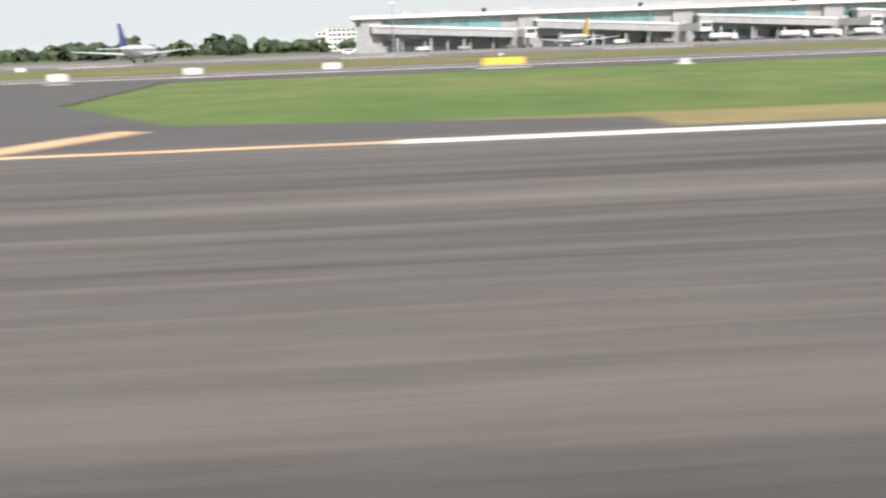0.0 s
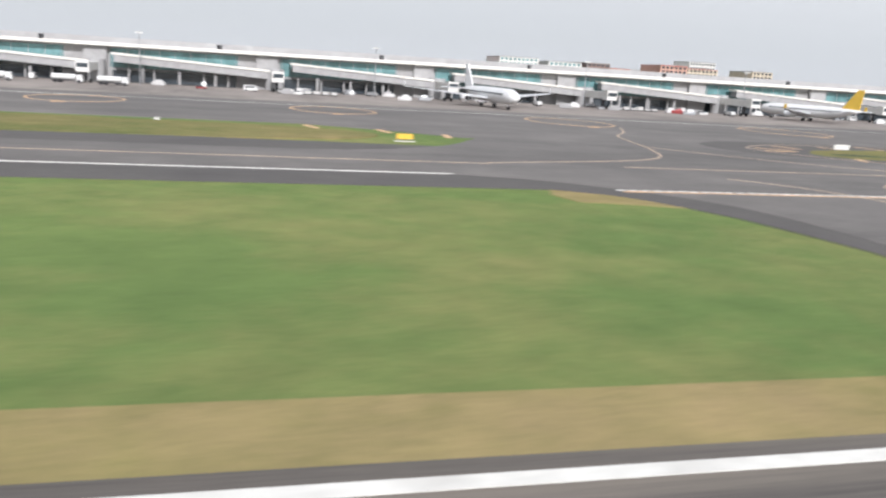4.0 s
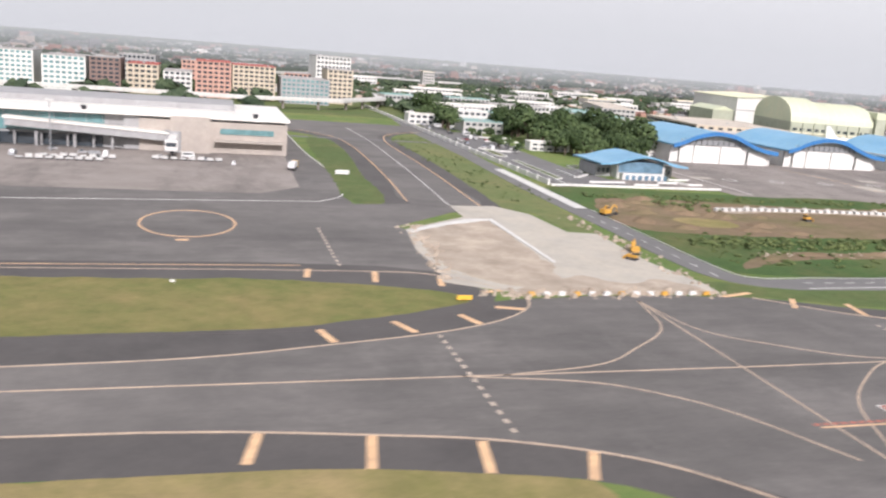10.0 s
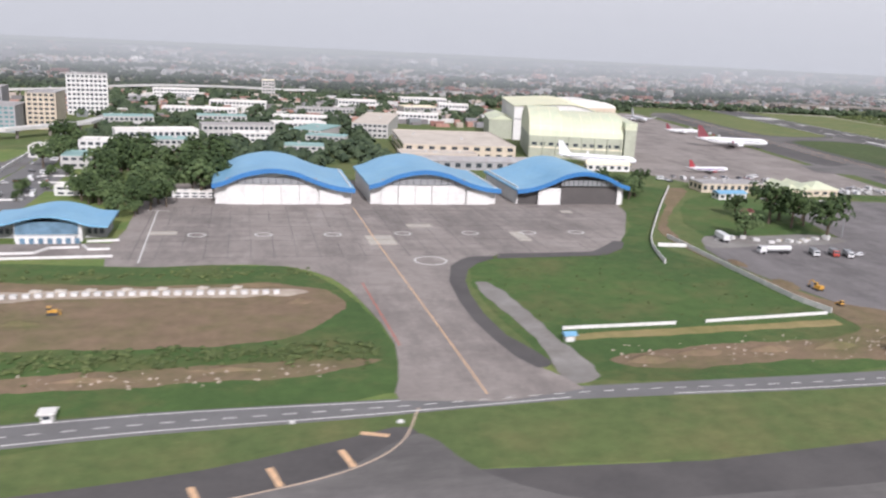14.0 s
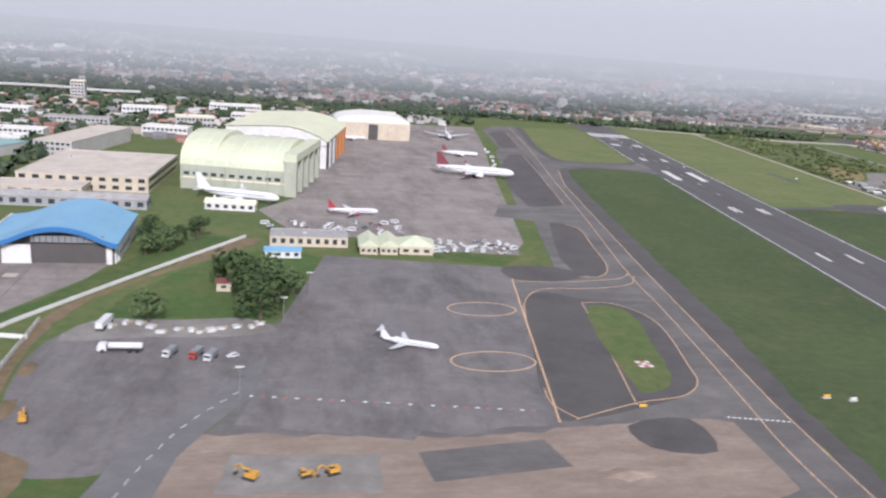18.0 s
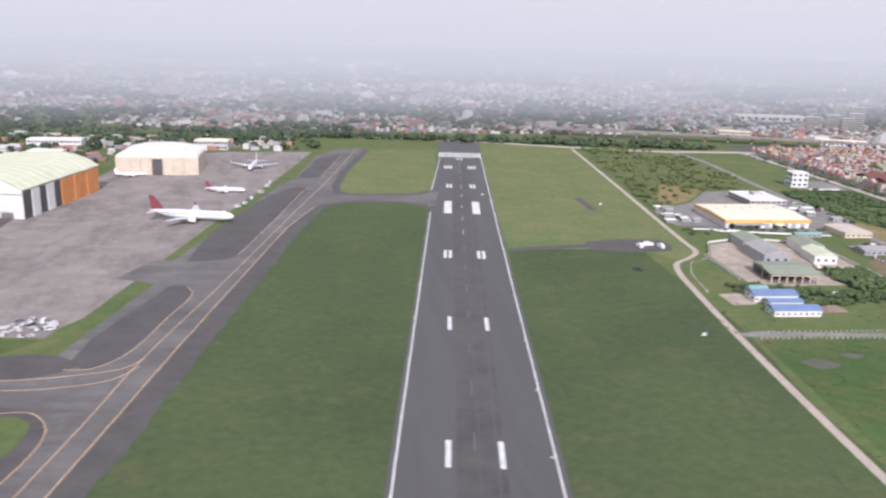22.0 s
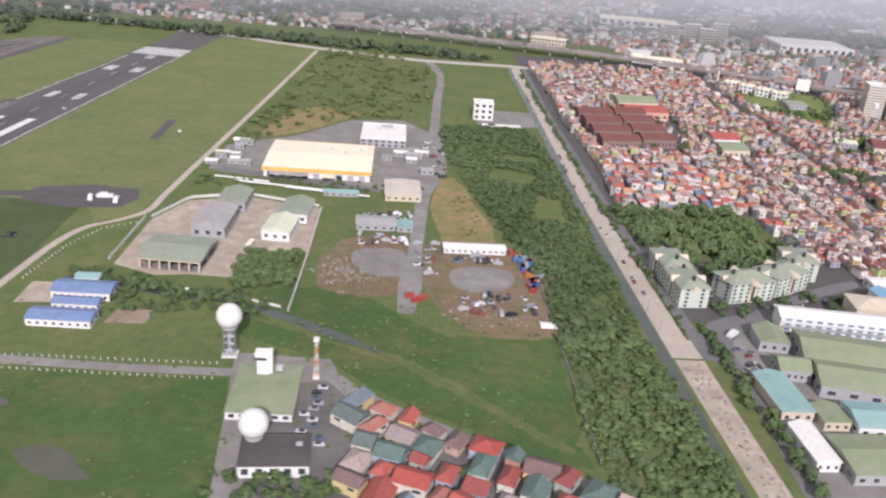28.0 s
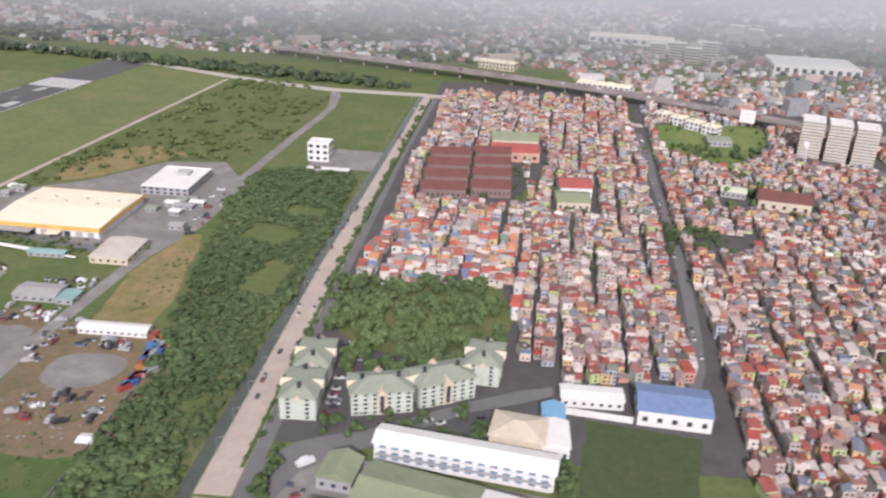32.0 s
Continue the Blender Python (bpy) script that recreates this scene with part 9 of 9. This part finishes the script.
for k in range(3):
    part("gallery", Shape().box(0, -3.5, 0.2 + k * 1.5, 38, 0.8, 0.35), M["wall_grey" if k == 1 else "wall_white"], school)
    for i in range(14):
        part("window", Shape().box(-17.5 + i * 2.7, -3.32, 0.75 + k * 1.4, 1.5, 0.14, 0.55), M["blue_glass"], school)
gym = thing("gymnasium", (861.5, 268, 0.06), "cream gymnasium with a low hip roof", "gymnasium", turn=-9)
part("wall", Shape().box(0, 0, 0, 12, 9.5, 4.6), M["wall_cream"], gym)
part("roof", Shape().hip(0, 0, 4.6, 12, 9.5, 1.6, 0, 0.4), M["wall_cream"], gym)
shed(866.5, 872.5, 262, 272, 4.2, "wall_white", "roof_white", "white wing beside the gymnasium", rise=0.8)
shed(867, 872, 272.5, 279, 4.0, "wall_white", "roof_blue", "small hall with a blue roof", rise=1.0)
shed(890, 907, 278, 290, 4.2, "wall_white", "roof_slate", "hall with a broad blue roof beside the field", name="hall", rise=1.5, turn=-5, category="hall")
fence_run([(873, 281), (889, 279)], 2.6, 1.8, M["wall_white"], "tall white wall of the playing field")
shed(872, 887, 284, 290, 2.6, "wall_white", "roof_white", "white walled building behind the field", rise=0.4, bays=(7, 2))

# ---- town landmarks ----
for i in range(4):
    for k in range(2):
        shed(823 + k * 20, 841 + k * 18, 423 + i * 16 + k * 5, 434 + i * 16 + k * 5, 4.2, "wall_brown", "roof_rust", "long school building with a dark red roof", name="school_wing", rise=1.8, bays=(9, 3), group="red school wings", category="school", turn=4)
shed(850, 872, 496, 511, 5.0, "wall_cream", "roof_green", "hall with a broad green roof", name="hall", rise=2.2, category="hall", turn=3)
shed(850, 872, 478, 493, 4.6, "wall_pink", "roof_red", "hall with a bright red roof", name="hall", rise=1.8, category="hall", turn=3)
shed(877, 890, 418, 431, 4.0, "wall_cream", "roof_green", "market hall with a green roof", name="hall", rise=1.4, category="hall", turn=4)
shed(879, 892, 434, 447, 4.4, "wall_white", "roof_red", "hall with a red roof among houses", name="hall", rise=1.6, category="hall", turn=4)
shed(960, 980, 432, 446, 4.4, "wall_cream", "roof_rust", "large barn with a rusty red roof", name="barn", rise=2.4, category="barn", turn=-12)
shed(948, 958, 446, 454, 2.6, "wall_grey", "roof_pale_green", "low hall with a pale green roof", name="hall", rise=0.8, category="hall", turn=-15)
for i in range(3):
    block((1006 + i * 11, 520 - i * 5, 0.03), -18, (10, 13, 18), 12, M["wall_cream"], M["roof_white"], "tall cream apartment tower with many windows", "tower block", "apartment towers", bays=(4, 5), glass_name="blue_glass", win=(0.6, 0.32))
for i in range(4):
    block((944 + i * 7, 572 - i * 8, 0.05), -42, (8, 7, 4.4), 2, M["wall_white"], M["roof_cream"], "pale stepped building beside the green lot", "building", "stepped buildings", bays=(3, 3))
shed(958, 970, 524, 534, 3.0, "wall_grey", "roof_sage", "low hall with a grey-green roof", name="hall", rise=0.5, category="hall")
block((918, 640, 0.05), -20, (34, 9, 4), 2, M["wall_white"], M["roof_cream"], "long cream building beyond the flyover", bays=(10, 3))
block((850, 690, 0.05), -20, (26, 9, 5), 2, M["wall_cream"], M["roof_cream"], "long cream building beyond the flyover", bays=(10, 3))
block((1080, 745, 0.05), -6, (60, 44, 6), 1, M["wall_white"], M["roof_white"], "vast low mall with a white roof", "mall", bays=(10, 8))
block((960, 830, 0.05), -10, (70, 24, 5), 1, M["wall_white"], M["roof_cream"], "very long pale warehouse far off", "warehouse", bays=(10, 4))
for x, y, h in ((985, 760, 13), (995, 752, 11), (1008, 758, 15), (972, 772, 10), (1050, 850, 16), (1064, 842, 14)):
    block((x, y, 0.05), -12, (12, 7, h), int(h / 2), M["wall_cream"], M["roof_white"], "pale far apartment block with rows of windows", "building", "far blocks", bays=(5, 3))
tank = thing("water_tower", (998, 503, 0.03), "white water tower on thin legs", "water tower")
for a in range(6):
    part("leg", Shape().tube((1.5 * math.cos(a * TAU / 6), 1.5 * math.sin(a * TAU / 6), 0), (1.0 * math.cos(a * TAU / 6), 1.0 * math.sin(a * TAU / 6), 8.6), 0.14, n=5), M["wall_white"], tank)
part("tank", Shape().tube((0, 0, 8.4), (0, 0, 10.4), 1.5, n=14).tube((0, 0, 10.4), (0, 0, 11.2), 1.5, 0.2, 14), M["wall_white"], tank)
for x, y, w, h, a in ((938, 580, 3.0, 8.8, 55), (988, 567, 8.0, 9.5, -20)):
    t = thing("billboard", (x, y, 0.03), "tall pale billboard on steel posts", "billboard", "billboards", a)
    part("panel", Shape().box(0, 0, h * 0.25, w, 0.4, h * 0.75), M["wall_white"], t)
    for s in (-0.3, 0.3):
        part("post", Shape().tube((s * w, 0.3, 0), (s * w, 0.3, h), 0.2, n=6), M["steel"], t)

# ---- elevated expressway ----
DECK = curve([(690, 700), (740, 684), (789, 667), (860, 640), (926, 611), (1010, 561), (1110, 500), (1240, 420)], 5)
fly = thing("expressway", (0, 0), "long grey elevated expressway on piers behind the town", "expressway")
part("deck", ribbon(Shape(), DECK, 9, 5.2, 0.9), M["concrete"], fly)
for s in (-1, 1):
    off = [(x - s * 4.6 * math.sin(-0.4), y + s * 4.4) for x, y in DECK]
    part("parapet", ribbon(Shape(), off, 0.4, 5.75, 1.3), M["concrete"], fly)
for x, y, a in along(DECK, 18):
    part("pier", Shape().box(x, y, 0, 1.4, 2.6, 4.4, a).box(x, y, 3.7, 1.6, 8, 0.7, a), M["concrete"], fly)
for i, (x, y, a) in enumerate(along(DECK, 21)):
    light_car((x + rng.uniform(-6, 6), y + rng.choice((-2, 2)), 5.2), math.degrees(a), "car on the elevated expressway", M["car_paint"], (2.6, 1.1, 1.0), "expressway cars")
flat("ring_road", curve([(500, 690), (626, 648), (683, 624), (752, 604), (806, 603), (870, 588), (930, 560), (930, 553), (868, 580), (806, 595), (750, 596), (681, 617), (624, 641), (498, 682)], 2, True), 0.075, M["concrete_new"], "pale perimeter road along the airfield fence", "road")
for i in range(44):
    y = rng.uniform(250, 590)
    x = 800.6 + max(0, y - 353) * 0.035 + rng.choice((-1.7, 1.9, -2.4, 2.6)) + (0.4 if y > 480 else 0)
    light_car((x, y, 0.11), 88, "car driving along the pale avenue", M["car_paint"], group="avenue cars")
for i in range(34):
    y = rng.uniform(300, 536)
    x = 909 + (y - 300) * 0.068 + rng.choice((-1.0, 1.0, 1.6))
    light_car((x, y, 0.1), 86, "car parked along the town street", M["car_paint"], group="street cars")
for i in range(30):
    y = 256 + i * 11
    x = 796.3 + max(0, y - 243) * 0.016 + max(0, y - 480) * 0.012
    t = thing("street_lamp", (x, y, 0.05), "thin grey street lamp along the avenue", "lamp", "avenue lamps")
    part("pole", Shape().tube((0, 0, 0), (0, 0, 4.2), 0.08, 0.05, 6), M["steel"], t)
    part("arm", Shape().tube((0, 0, 4.2), (1.2, 0, 4.5), 0.04, n=5).box(1.3, 0, 4.42, 0.6, 0.2, 0.12), M["steel"], t)


def inside(x, y, poly):
    hit = False
    for (x0, y0), (x1, y1) in zip(poly, poly[1:] + poly[:1]):
        if (y0 > y) != (y1 > y) and x < (x1 - x0) * (y - y0) / (y1 - y0) + x0:
            hit = not hit
    return hit


OPEN_LAND = [[(800, 344), (860, 350), (862, 294), (912, 300), (912, 247), (872, 246), (872, 180), (800, 180)], [(934, 566), (1000, 572), (988, 518), (962, 484), (934, 502)], [(820, 420), (868, 424), (868, 494), (846, 514), (876, 514), (876, 474), (868, 420)],
             [(848, 474), (876, 474), (876, 515), (848, 515)], [(874, 414), (895, 414), (895, 450), (874, 450)], [(944, 428), (984, 428), (984, 456), (944, 456)], [(996, 498), (1040, 492), (1040, 532), (1000, 536)], [(820, 420), (866, 420), (866, 492), (820, 492)],
             [(922, 385), (945, 385), (950, 405), (925, 408)]]
rng = random.Random(51)
walls, roofs, panes = Shape(), Shape(), Shape()
near = 0
for col in range(57):
    for side in (0, 1):
        y = (300.0 if col < 10 else 194.0) + rng.uniform(0, 3)
        while y < 604:
            w = rng.choice((1.7, 2.1, 2.5, 2.8, 3.3, 4.6)) * rng.uniform(0.9, 1.1)
            y += w
            if rng.random() < 0.025:
                y += 2.2
            x = 813.6 + col * 6.2 + side * 2.75 + (y - 354) * 0.035 + 1.3 * math.sin(y * 0.05 + col * 1.7) + rng.uniform(-0.5, 0.5)
            if x > 1170 or x < 811 + max(0, y - 354) * 0.028 or any(inside(x, y, p) for p in OPEN_LAND):
                continue
            if abs(x - (911 + (y - 300) * 0.067)) < 4.2 or y > 588 - (x - 930) * 0.55 + 22 and x > 900:
                continue
            d = rng.uniform(2.2, 3.1)
            h = rng.choice((1.2, 1.5, 2.2, 2.5, 2.8, 3.3, 4.4, 1.9))
            turn = math.pi / 2 if rng.random() < 0.7 else 0
            tilt = 0.035 + rng.gauss(0, 0.15)
            if near < 260 and y < 392 and x < 915:
                near += 1
                k = rng.random()
                house((x, y - w / 2, 0.04), math.degrees(tilt), (d, w, h), "gable" if k < 0.4 else "hip" if k < 0.5 else "shed", "narrow town house with a patched iron roof", "town houses", rng.uniform(0.5, 0.9))
                continue
            walls.box(x, y - w / 2, 0.02, d, w - 0.1, h, tilt)
            k = rng.random()
            if k < 0.45:
                a, b = (w, d) if turn else (d, w)
                roofs.gable(x, y - w / 2, 0.02 + h, a, b, rng.uniform(0.4, 0.9), turn + tilt, 0.15)
            elif k < 0.62:
                roofs.box(x, y - w / 2, 0.02 + h, d + 0.2, w + 0.1, 0.15, tilt)
                walls.box(x + rng.uniform(-0.5, 0.5), y - w / 2 + rng.uniform(-0.5, 0.5), 0.1 + h, d * 0.5, w * 0.5, rng.uniform(0.5, 1.1), tilt)
            else:
                c, s = math.cos(tilt), math.sin(tilt)
                lift = rng.uniform(0.2, 0.55) * rng.choice((-1, 1))
                pts = []
                for dz in (0, 0.09):
                    for a, b in ((-1, -1), (1, -1), (1, 1), (-1, 1)):
                        u, v = a * (d / 2 + 0.2), b * (w / 2 + 0.1)
                        pts.append((x + c * u - s * v, y - w / 2 + s * u + c * v, h + 0.32 + dz + lift * (a if side else b) * 0.5))
                roofs.add(pts, [(3, 2, 1, 0), (4, 5, 6, 7), (0, 1, 5, 4), (1, 2, 6, 5), (2, 3, 7, 6), (3, 0, 4, 7)])
            if rng.random() < 0.4:
                u = rng.uniform(0.4, 1.1)
                (roofs if rng.random() < 0.5 else walls).box(x + rng.uniform(-0.8, 0.8), y - w / 2 + rng.uniform(-0.8, 0.8), h + 0.1, u, u * rng.uniform(0.6, 1.5), rng.uniform(0.7, 1.2), tilt)
            for k in range(int(h / 1.3)):
                panes.box(x - d * 0.2, y - w - 0.0, 0.6 + k * 1.3, 0.6, 0.16, 0.55, tilt).box(x + d * 0.24, y - w, 0.6 + k * 1.3, 0.5, 0.16, 0.55, tilt)
town = thing("crowded_houses", (0, 0), "crowded small houses with red and grey iron roofs", "houses", kind="stuff")
for nm, shp, mat in (("house_walls", walls, "render_joined"), ("house_roofs", roofs, "tin_joined"), ("house_windows", panes, "dark_glass")):
    tagged(part(nm, shp, M[mat], town), kind="stuff")

# ---- woods, scrub and far city ----
rng = random.Random(61)
BELT = curve([(753, 444), (790, 450), (795, 430), (793, 310), (791, 240), (788, 172), (770, 172), (769, 250), (770, 280), (764, 318), (757, 364)], 2, True)
BARE = [[(776, 330), (788, 330), (790, 352), (780, 356)], [(764, 372), (782, 366), (786, 380), (768, 388)], [(774, 396), (790, 394), (791, 404), (776, 406)]]
spots = []
while len(spots) < 4600:
    x, y = rng.uniform(750, 797), rng.uniform(172, 450)
    if inside(x, y, BELT) and not any(inside(x, y, p) for p in BARE):
        spots.append((x, y, rng.choice((0.8, 1.2, 1.6, 2.1, 3.2)) * rng.uniform(0.85, 1.25) * (1.0 + 0.45 * noise.noise((x * 0.05, y * 0.05, 1.0)))))
grove("tree_belt", spots, "dense green belt of trees and mangrove beside the canal", M["leaf_mid"], 0.62, 18, 0.26)
for poly in BARE:
    flat("belt_clearing", curve(poly, 3, True), 0.06, M["grass_mid"], "grassy clearing in the tree belt", "grass")
spots = [(rng.uniform(806, 857), rng.uniform(308, 347), rng.uniform(2.2, 5)) for _ in range(190)]
spots += [(rng.uniform(816, 846), rng.uniform(292, 312), rng.uniform(3.5, 6)) for _ in range(40)]
grove("wood", [s for s in spots if not (s[0] < 816 and s[1] < 313)], "dense dark trees of the wooded plot", M["leaf_mid"], 1.0, 30, 0.24)
spots = [(rng.uniform(684, 700), rng.uniform(274, 296), rng.uniform(2, 4)) for _ in range(130)]
spots += [(640 + i * 0.7 + rng.gauss(0, 1.2), 279 - i * 0.2 + rng.gauss(0, 1.6), rng.uniform(1.2, 3.2)) for i in range(80)]
spots += [(rng.uniform(655, 690), rng.uniform(258, 270), rng.uniform(1.0, 2.6)) for _ in range(60)]
spots += [(rng.uniform(658, 740), rng.uniform(352, 362), rng.uniform(0.8, 2.0)) for _ in range(90)]
spots += [(rng.uniform(690, 716), rng.uniform(190, 197), rng.uniform(1.5, 3.0)) for _ in range(40)]
grove("bushes", [s for s in spots if not (657 < s[0] < 677 and 280 < s[1] < 300)], "green bushes along the stream and yards", M["leaf_mid"], 0.8)
spots = []
while len(spots) < 430:
    x, y = rng.uniform(660, 758), rng.uniform(400, 612)
    if inside(x, y, [(690, 612), (668, 440), (662, 400), (690, 425), (712, 452), (745, 456), (754, 520), (755, 590), (740, 610)]) and (rng.random() < 0.25 or math.sin(x * 0.11 + y * 0.05) + math.sin(y * 0.09 - x * 0.04) > 0.3):
        spots.append((x, y, rng.uniform(1.0, 3.8)))
grove("scrub", spots, "green scrub bushes on rough ground", M["leaf_scrub"], 0.7)
spots = [(rng.gauss(808.5, 1.0), rng.uniform(192, 262), rng.uniform(1.6, 3.4)) for _ in range(40)]
spots += [(804 + rng.gauss(0, 0.6) + max(0, y - 354) * 0.03, y, rng.uniform(1.2, 2.6)) for y in (rng.uniform(262, 590) for _ in range(90))]
spots += [(803.2 + max(0, y - 353) * 0.04 + rng.gauss(0, 0.2), y, rng.uniform(0.5, 1.3)) for y in (rng.uniform(252, 590) for _ in range(190))]
spots += [(rng.uniform(816, 862), 264 + rng.gauss(0, 1.4) + 0.35 * rng.uniform(0, 46), rng.uniform(1.4, 3.0)) for _ in range(50)]
spots += [(rng.gauss(872, 1.2), rng.uniform(248, 262), rng.uniform(1.6, 3.2)) for _ in range(12)]
spots += [(rng.uniform(908, 932) + 0.066 * (y - 300), y, rng.uniform(1.6, 4)) for y in (rng.uniform(380, 412) for _ in range(50))]
spots += [(rng.uniform(936, 996), rng.uniform(408, 470), rng.uniform(2, 5)) for _ in range(70)]
spots += [(rng.uniform(818, 900), rng.uniform(415, 515), rng.uniform(1.6, 3.8)) for _ in range(70)]
spots += [(rng.uniform(815, 1000), rng.uniform(350, 590), rng.uniform(1.0, 2.6)) for _ in range(380)]
spots += [(rng.uniform(818, 880), rng.uniform(414, 500), rng.uniform(1.6, 3.2)) for _ in range(60)]
spots += [(rng.uniform(936, 996), rng.uniform(484, 510) + 0.4 * rng.uniform(0, 50), rng.uniform(1.8, 3.6)) for _ in range(60)]
grove("street_trees", spots, "leafy trees along streets and between houses", M["leaf_mid"], 1.0)
# beyond the airfield: districts of small houses between dark woods, to the horizon


def settled(x, y):
    """Above zero in the built-up districts, below it in the woods."""
    return noise.noise((x * 0.0062 + 3.1, y * 0.0085, 0.4)) + 0.5 * noise.noise((x * 0.021, y * 0.026, 2.2)) - 0.02


def far_street(x, y):
    """Streets of the far districts, in two directions."""
    u, v = 0.94 * x + 0.34 * y, 0.94 * y - 0.34 * x
    return u % 34 < 3.0 or v % 47 < 3.0


spots = []
while len(spots) < 13500:
    r = rng.uniform(0, 1)
    y = 640 + 1900 * r ** 1.6
    x = rng.uniform(-500 - y * 0.4, 1200 + y * 0.55)
    d = settled(x, y)
    if y < 700 and x > 480 or d > 0.02 and rng.random() < 0.86 or far_street(x, y):
        continue
    spots.append((x, y, rng.uniform(2.6, 5.6) * (1 + 0.8 * r)))
grove("far_woods", spots, "distant dark tree cover to the horizon", M["leaf_far"], 0.75, 10, 0.45)
spots = [(rng.uniform(80, 500), rng.uniform(455, 660), rng.uniform(3.4, 7)) for _ in range(900)]
spots += [(rng.uniform(-700, 80), rng.uniform(300, 640), rng.uniform(5, 10)) for _ in range(500)]
spots += [(x, 660 - 0.19 * (x - 500) + rng.uniform(4, 18), rng.uniform(3, 7)) for x in (rng.uniform(380, 800) for _ in range(260))]
spots += [(rng.uniform(140, 330), rng.uniform(385, 470), rng.uniform(3, 6.5)) for _ in range(420)] + [(rng.uniform(140, 262), rng.uniform(300, 400), rng.uniform(3, 6.5)) for _ in range(420)]
spots = [q for q in spots if not any(abs(q[0] - o[0]) < o[2] / 2 + 2.5 and -o[3] / 2 - 5 < q[1] - o[1] < o[3] / 2 + 2 for o in OFFICES) and not (258 < q[0] < 392 and 290 < q[1] < 470) and not (372 < q[0] < 520 and q[1] < 594)]
grove("field_woods", spots, "dark trees beyond the hangars and terminal", M["leaf_far"], 0.9, 16, 0.36)
far = Shape()
for i in range(62000):
    r = rng.uniform(0, 1)
    y = 600 + 1700 * r ** 1.7
    x = rng.uniform(-500 - y * 0.4, 1200 + y * 0.55)
    d = settled(x, y)
    if x < 480 and y < 640 or y < 690 - 0.25 * (x - 500) and x < 1000 or (d < -0.03 and rng.random() < 0.9) or far_street(x, y):
        continue
    if x > 900 and abs(y - (611 - (x - 926) * 0.58)) < 14 or (0.5 * x + y < 1150 and 500 < x < 900 and y < 700):
        continue
    k = rng.uniform(1.9, 3.7) * (1 + 0.9 * r)
    large = rng.random() < 0.018
    w, h = (k * rng.uniform(2.5, 5), k * 1.2) if large else (k * rng.uniform(0.8, 1.5), rng.uniform(1.3, 2.8))
    far.box(x, y, 0, w, k * (1.6 if large else 1.0), h * (2.2 if rng.random() < 0.03 else 1.0), 0.35 + rng.gauss(0, 0.12), rng.choice((1.0, 0.75, 0.6)))
for i in range(900):
    x, y = rng.uniform(60, 480), rng.uniform(455, 660)
    if x > 372 and y < 592:
        continue
    far.box(x, y, 0, rng.uniform(3, 9), rng.uniform(3, 6), rng.uniform(1.6, 3.6), rng.uniform(-0.2, 0.2))
for i in range(700):
    x = rng.uniform(1000, 1500)
    y = rng.uniform(150, 620)
    far.box(x + 170, y, 0, rng.uniform(3, 6), rng.uniform(3, 6), rng.uniform(2, 4), rng.uniform(-0.2, 0.2))
single("far_city", far, M["city_joined"], "distant pale roofs of the city", "buildings", kind="stuff")
# a glowing ring stands in for far haze where the plain meets the sky
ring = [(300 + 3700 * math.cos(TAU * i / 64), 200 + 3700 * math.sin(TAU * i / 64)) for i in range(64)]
single("backdrop", Shape().add([(x, y, z) for z in (-2, 150) for x, y in ring], [(i, (i + 1) % 64, 64 + (i + 1) % 64, 64 + i) for i in range(64)]), M["haze"], "glowing ring painted as pale haze along the far horizon", "haze", kind="structure")
# glowing see-through sheets, added as painted haze that thickens over the far districts
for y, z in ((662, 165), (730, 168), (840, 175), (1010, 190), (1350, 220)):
    single("backdrop", Shape().add([(-1700, y, -1), (2900, y, -1), (2900, y, z), (-1700, y, z)], [(0, 1, 2, 3)]), M["mist_glow"], "glowing see-through sheet painted as haze before the distant city", "haze", kind="structure")
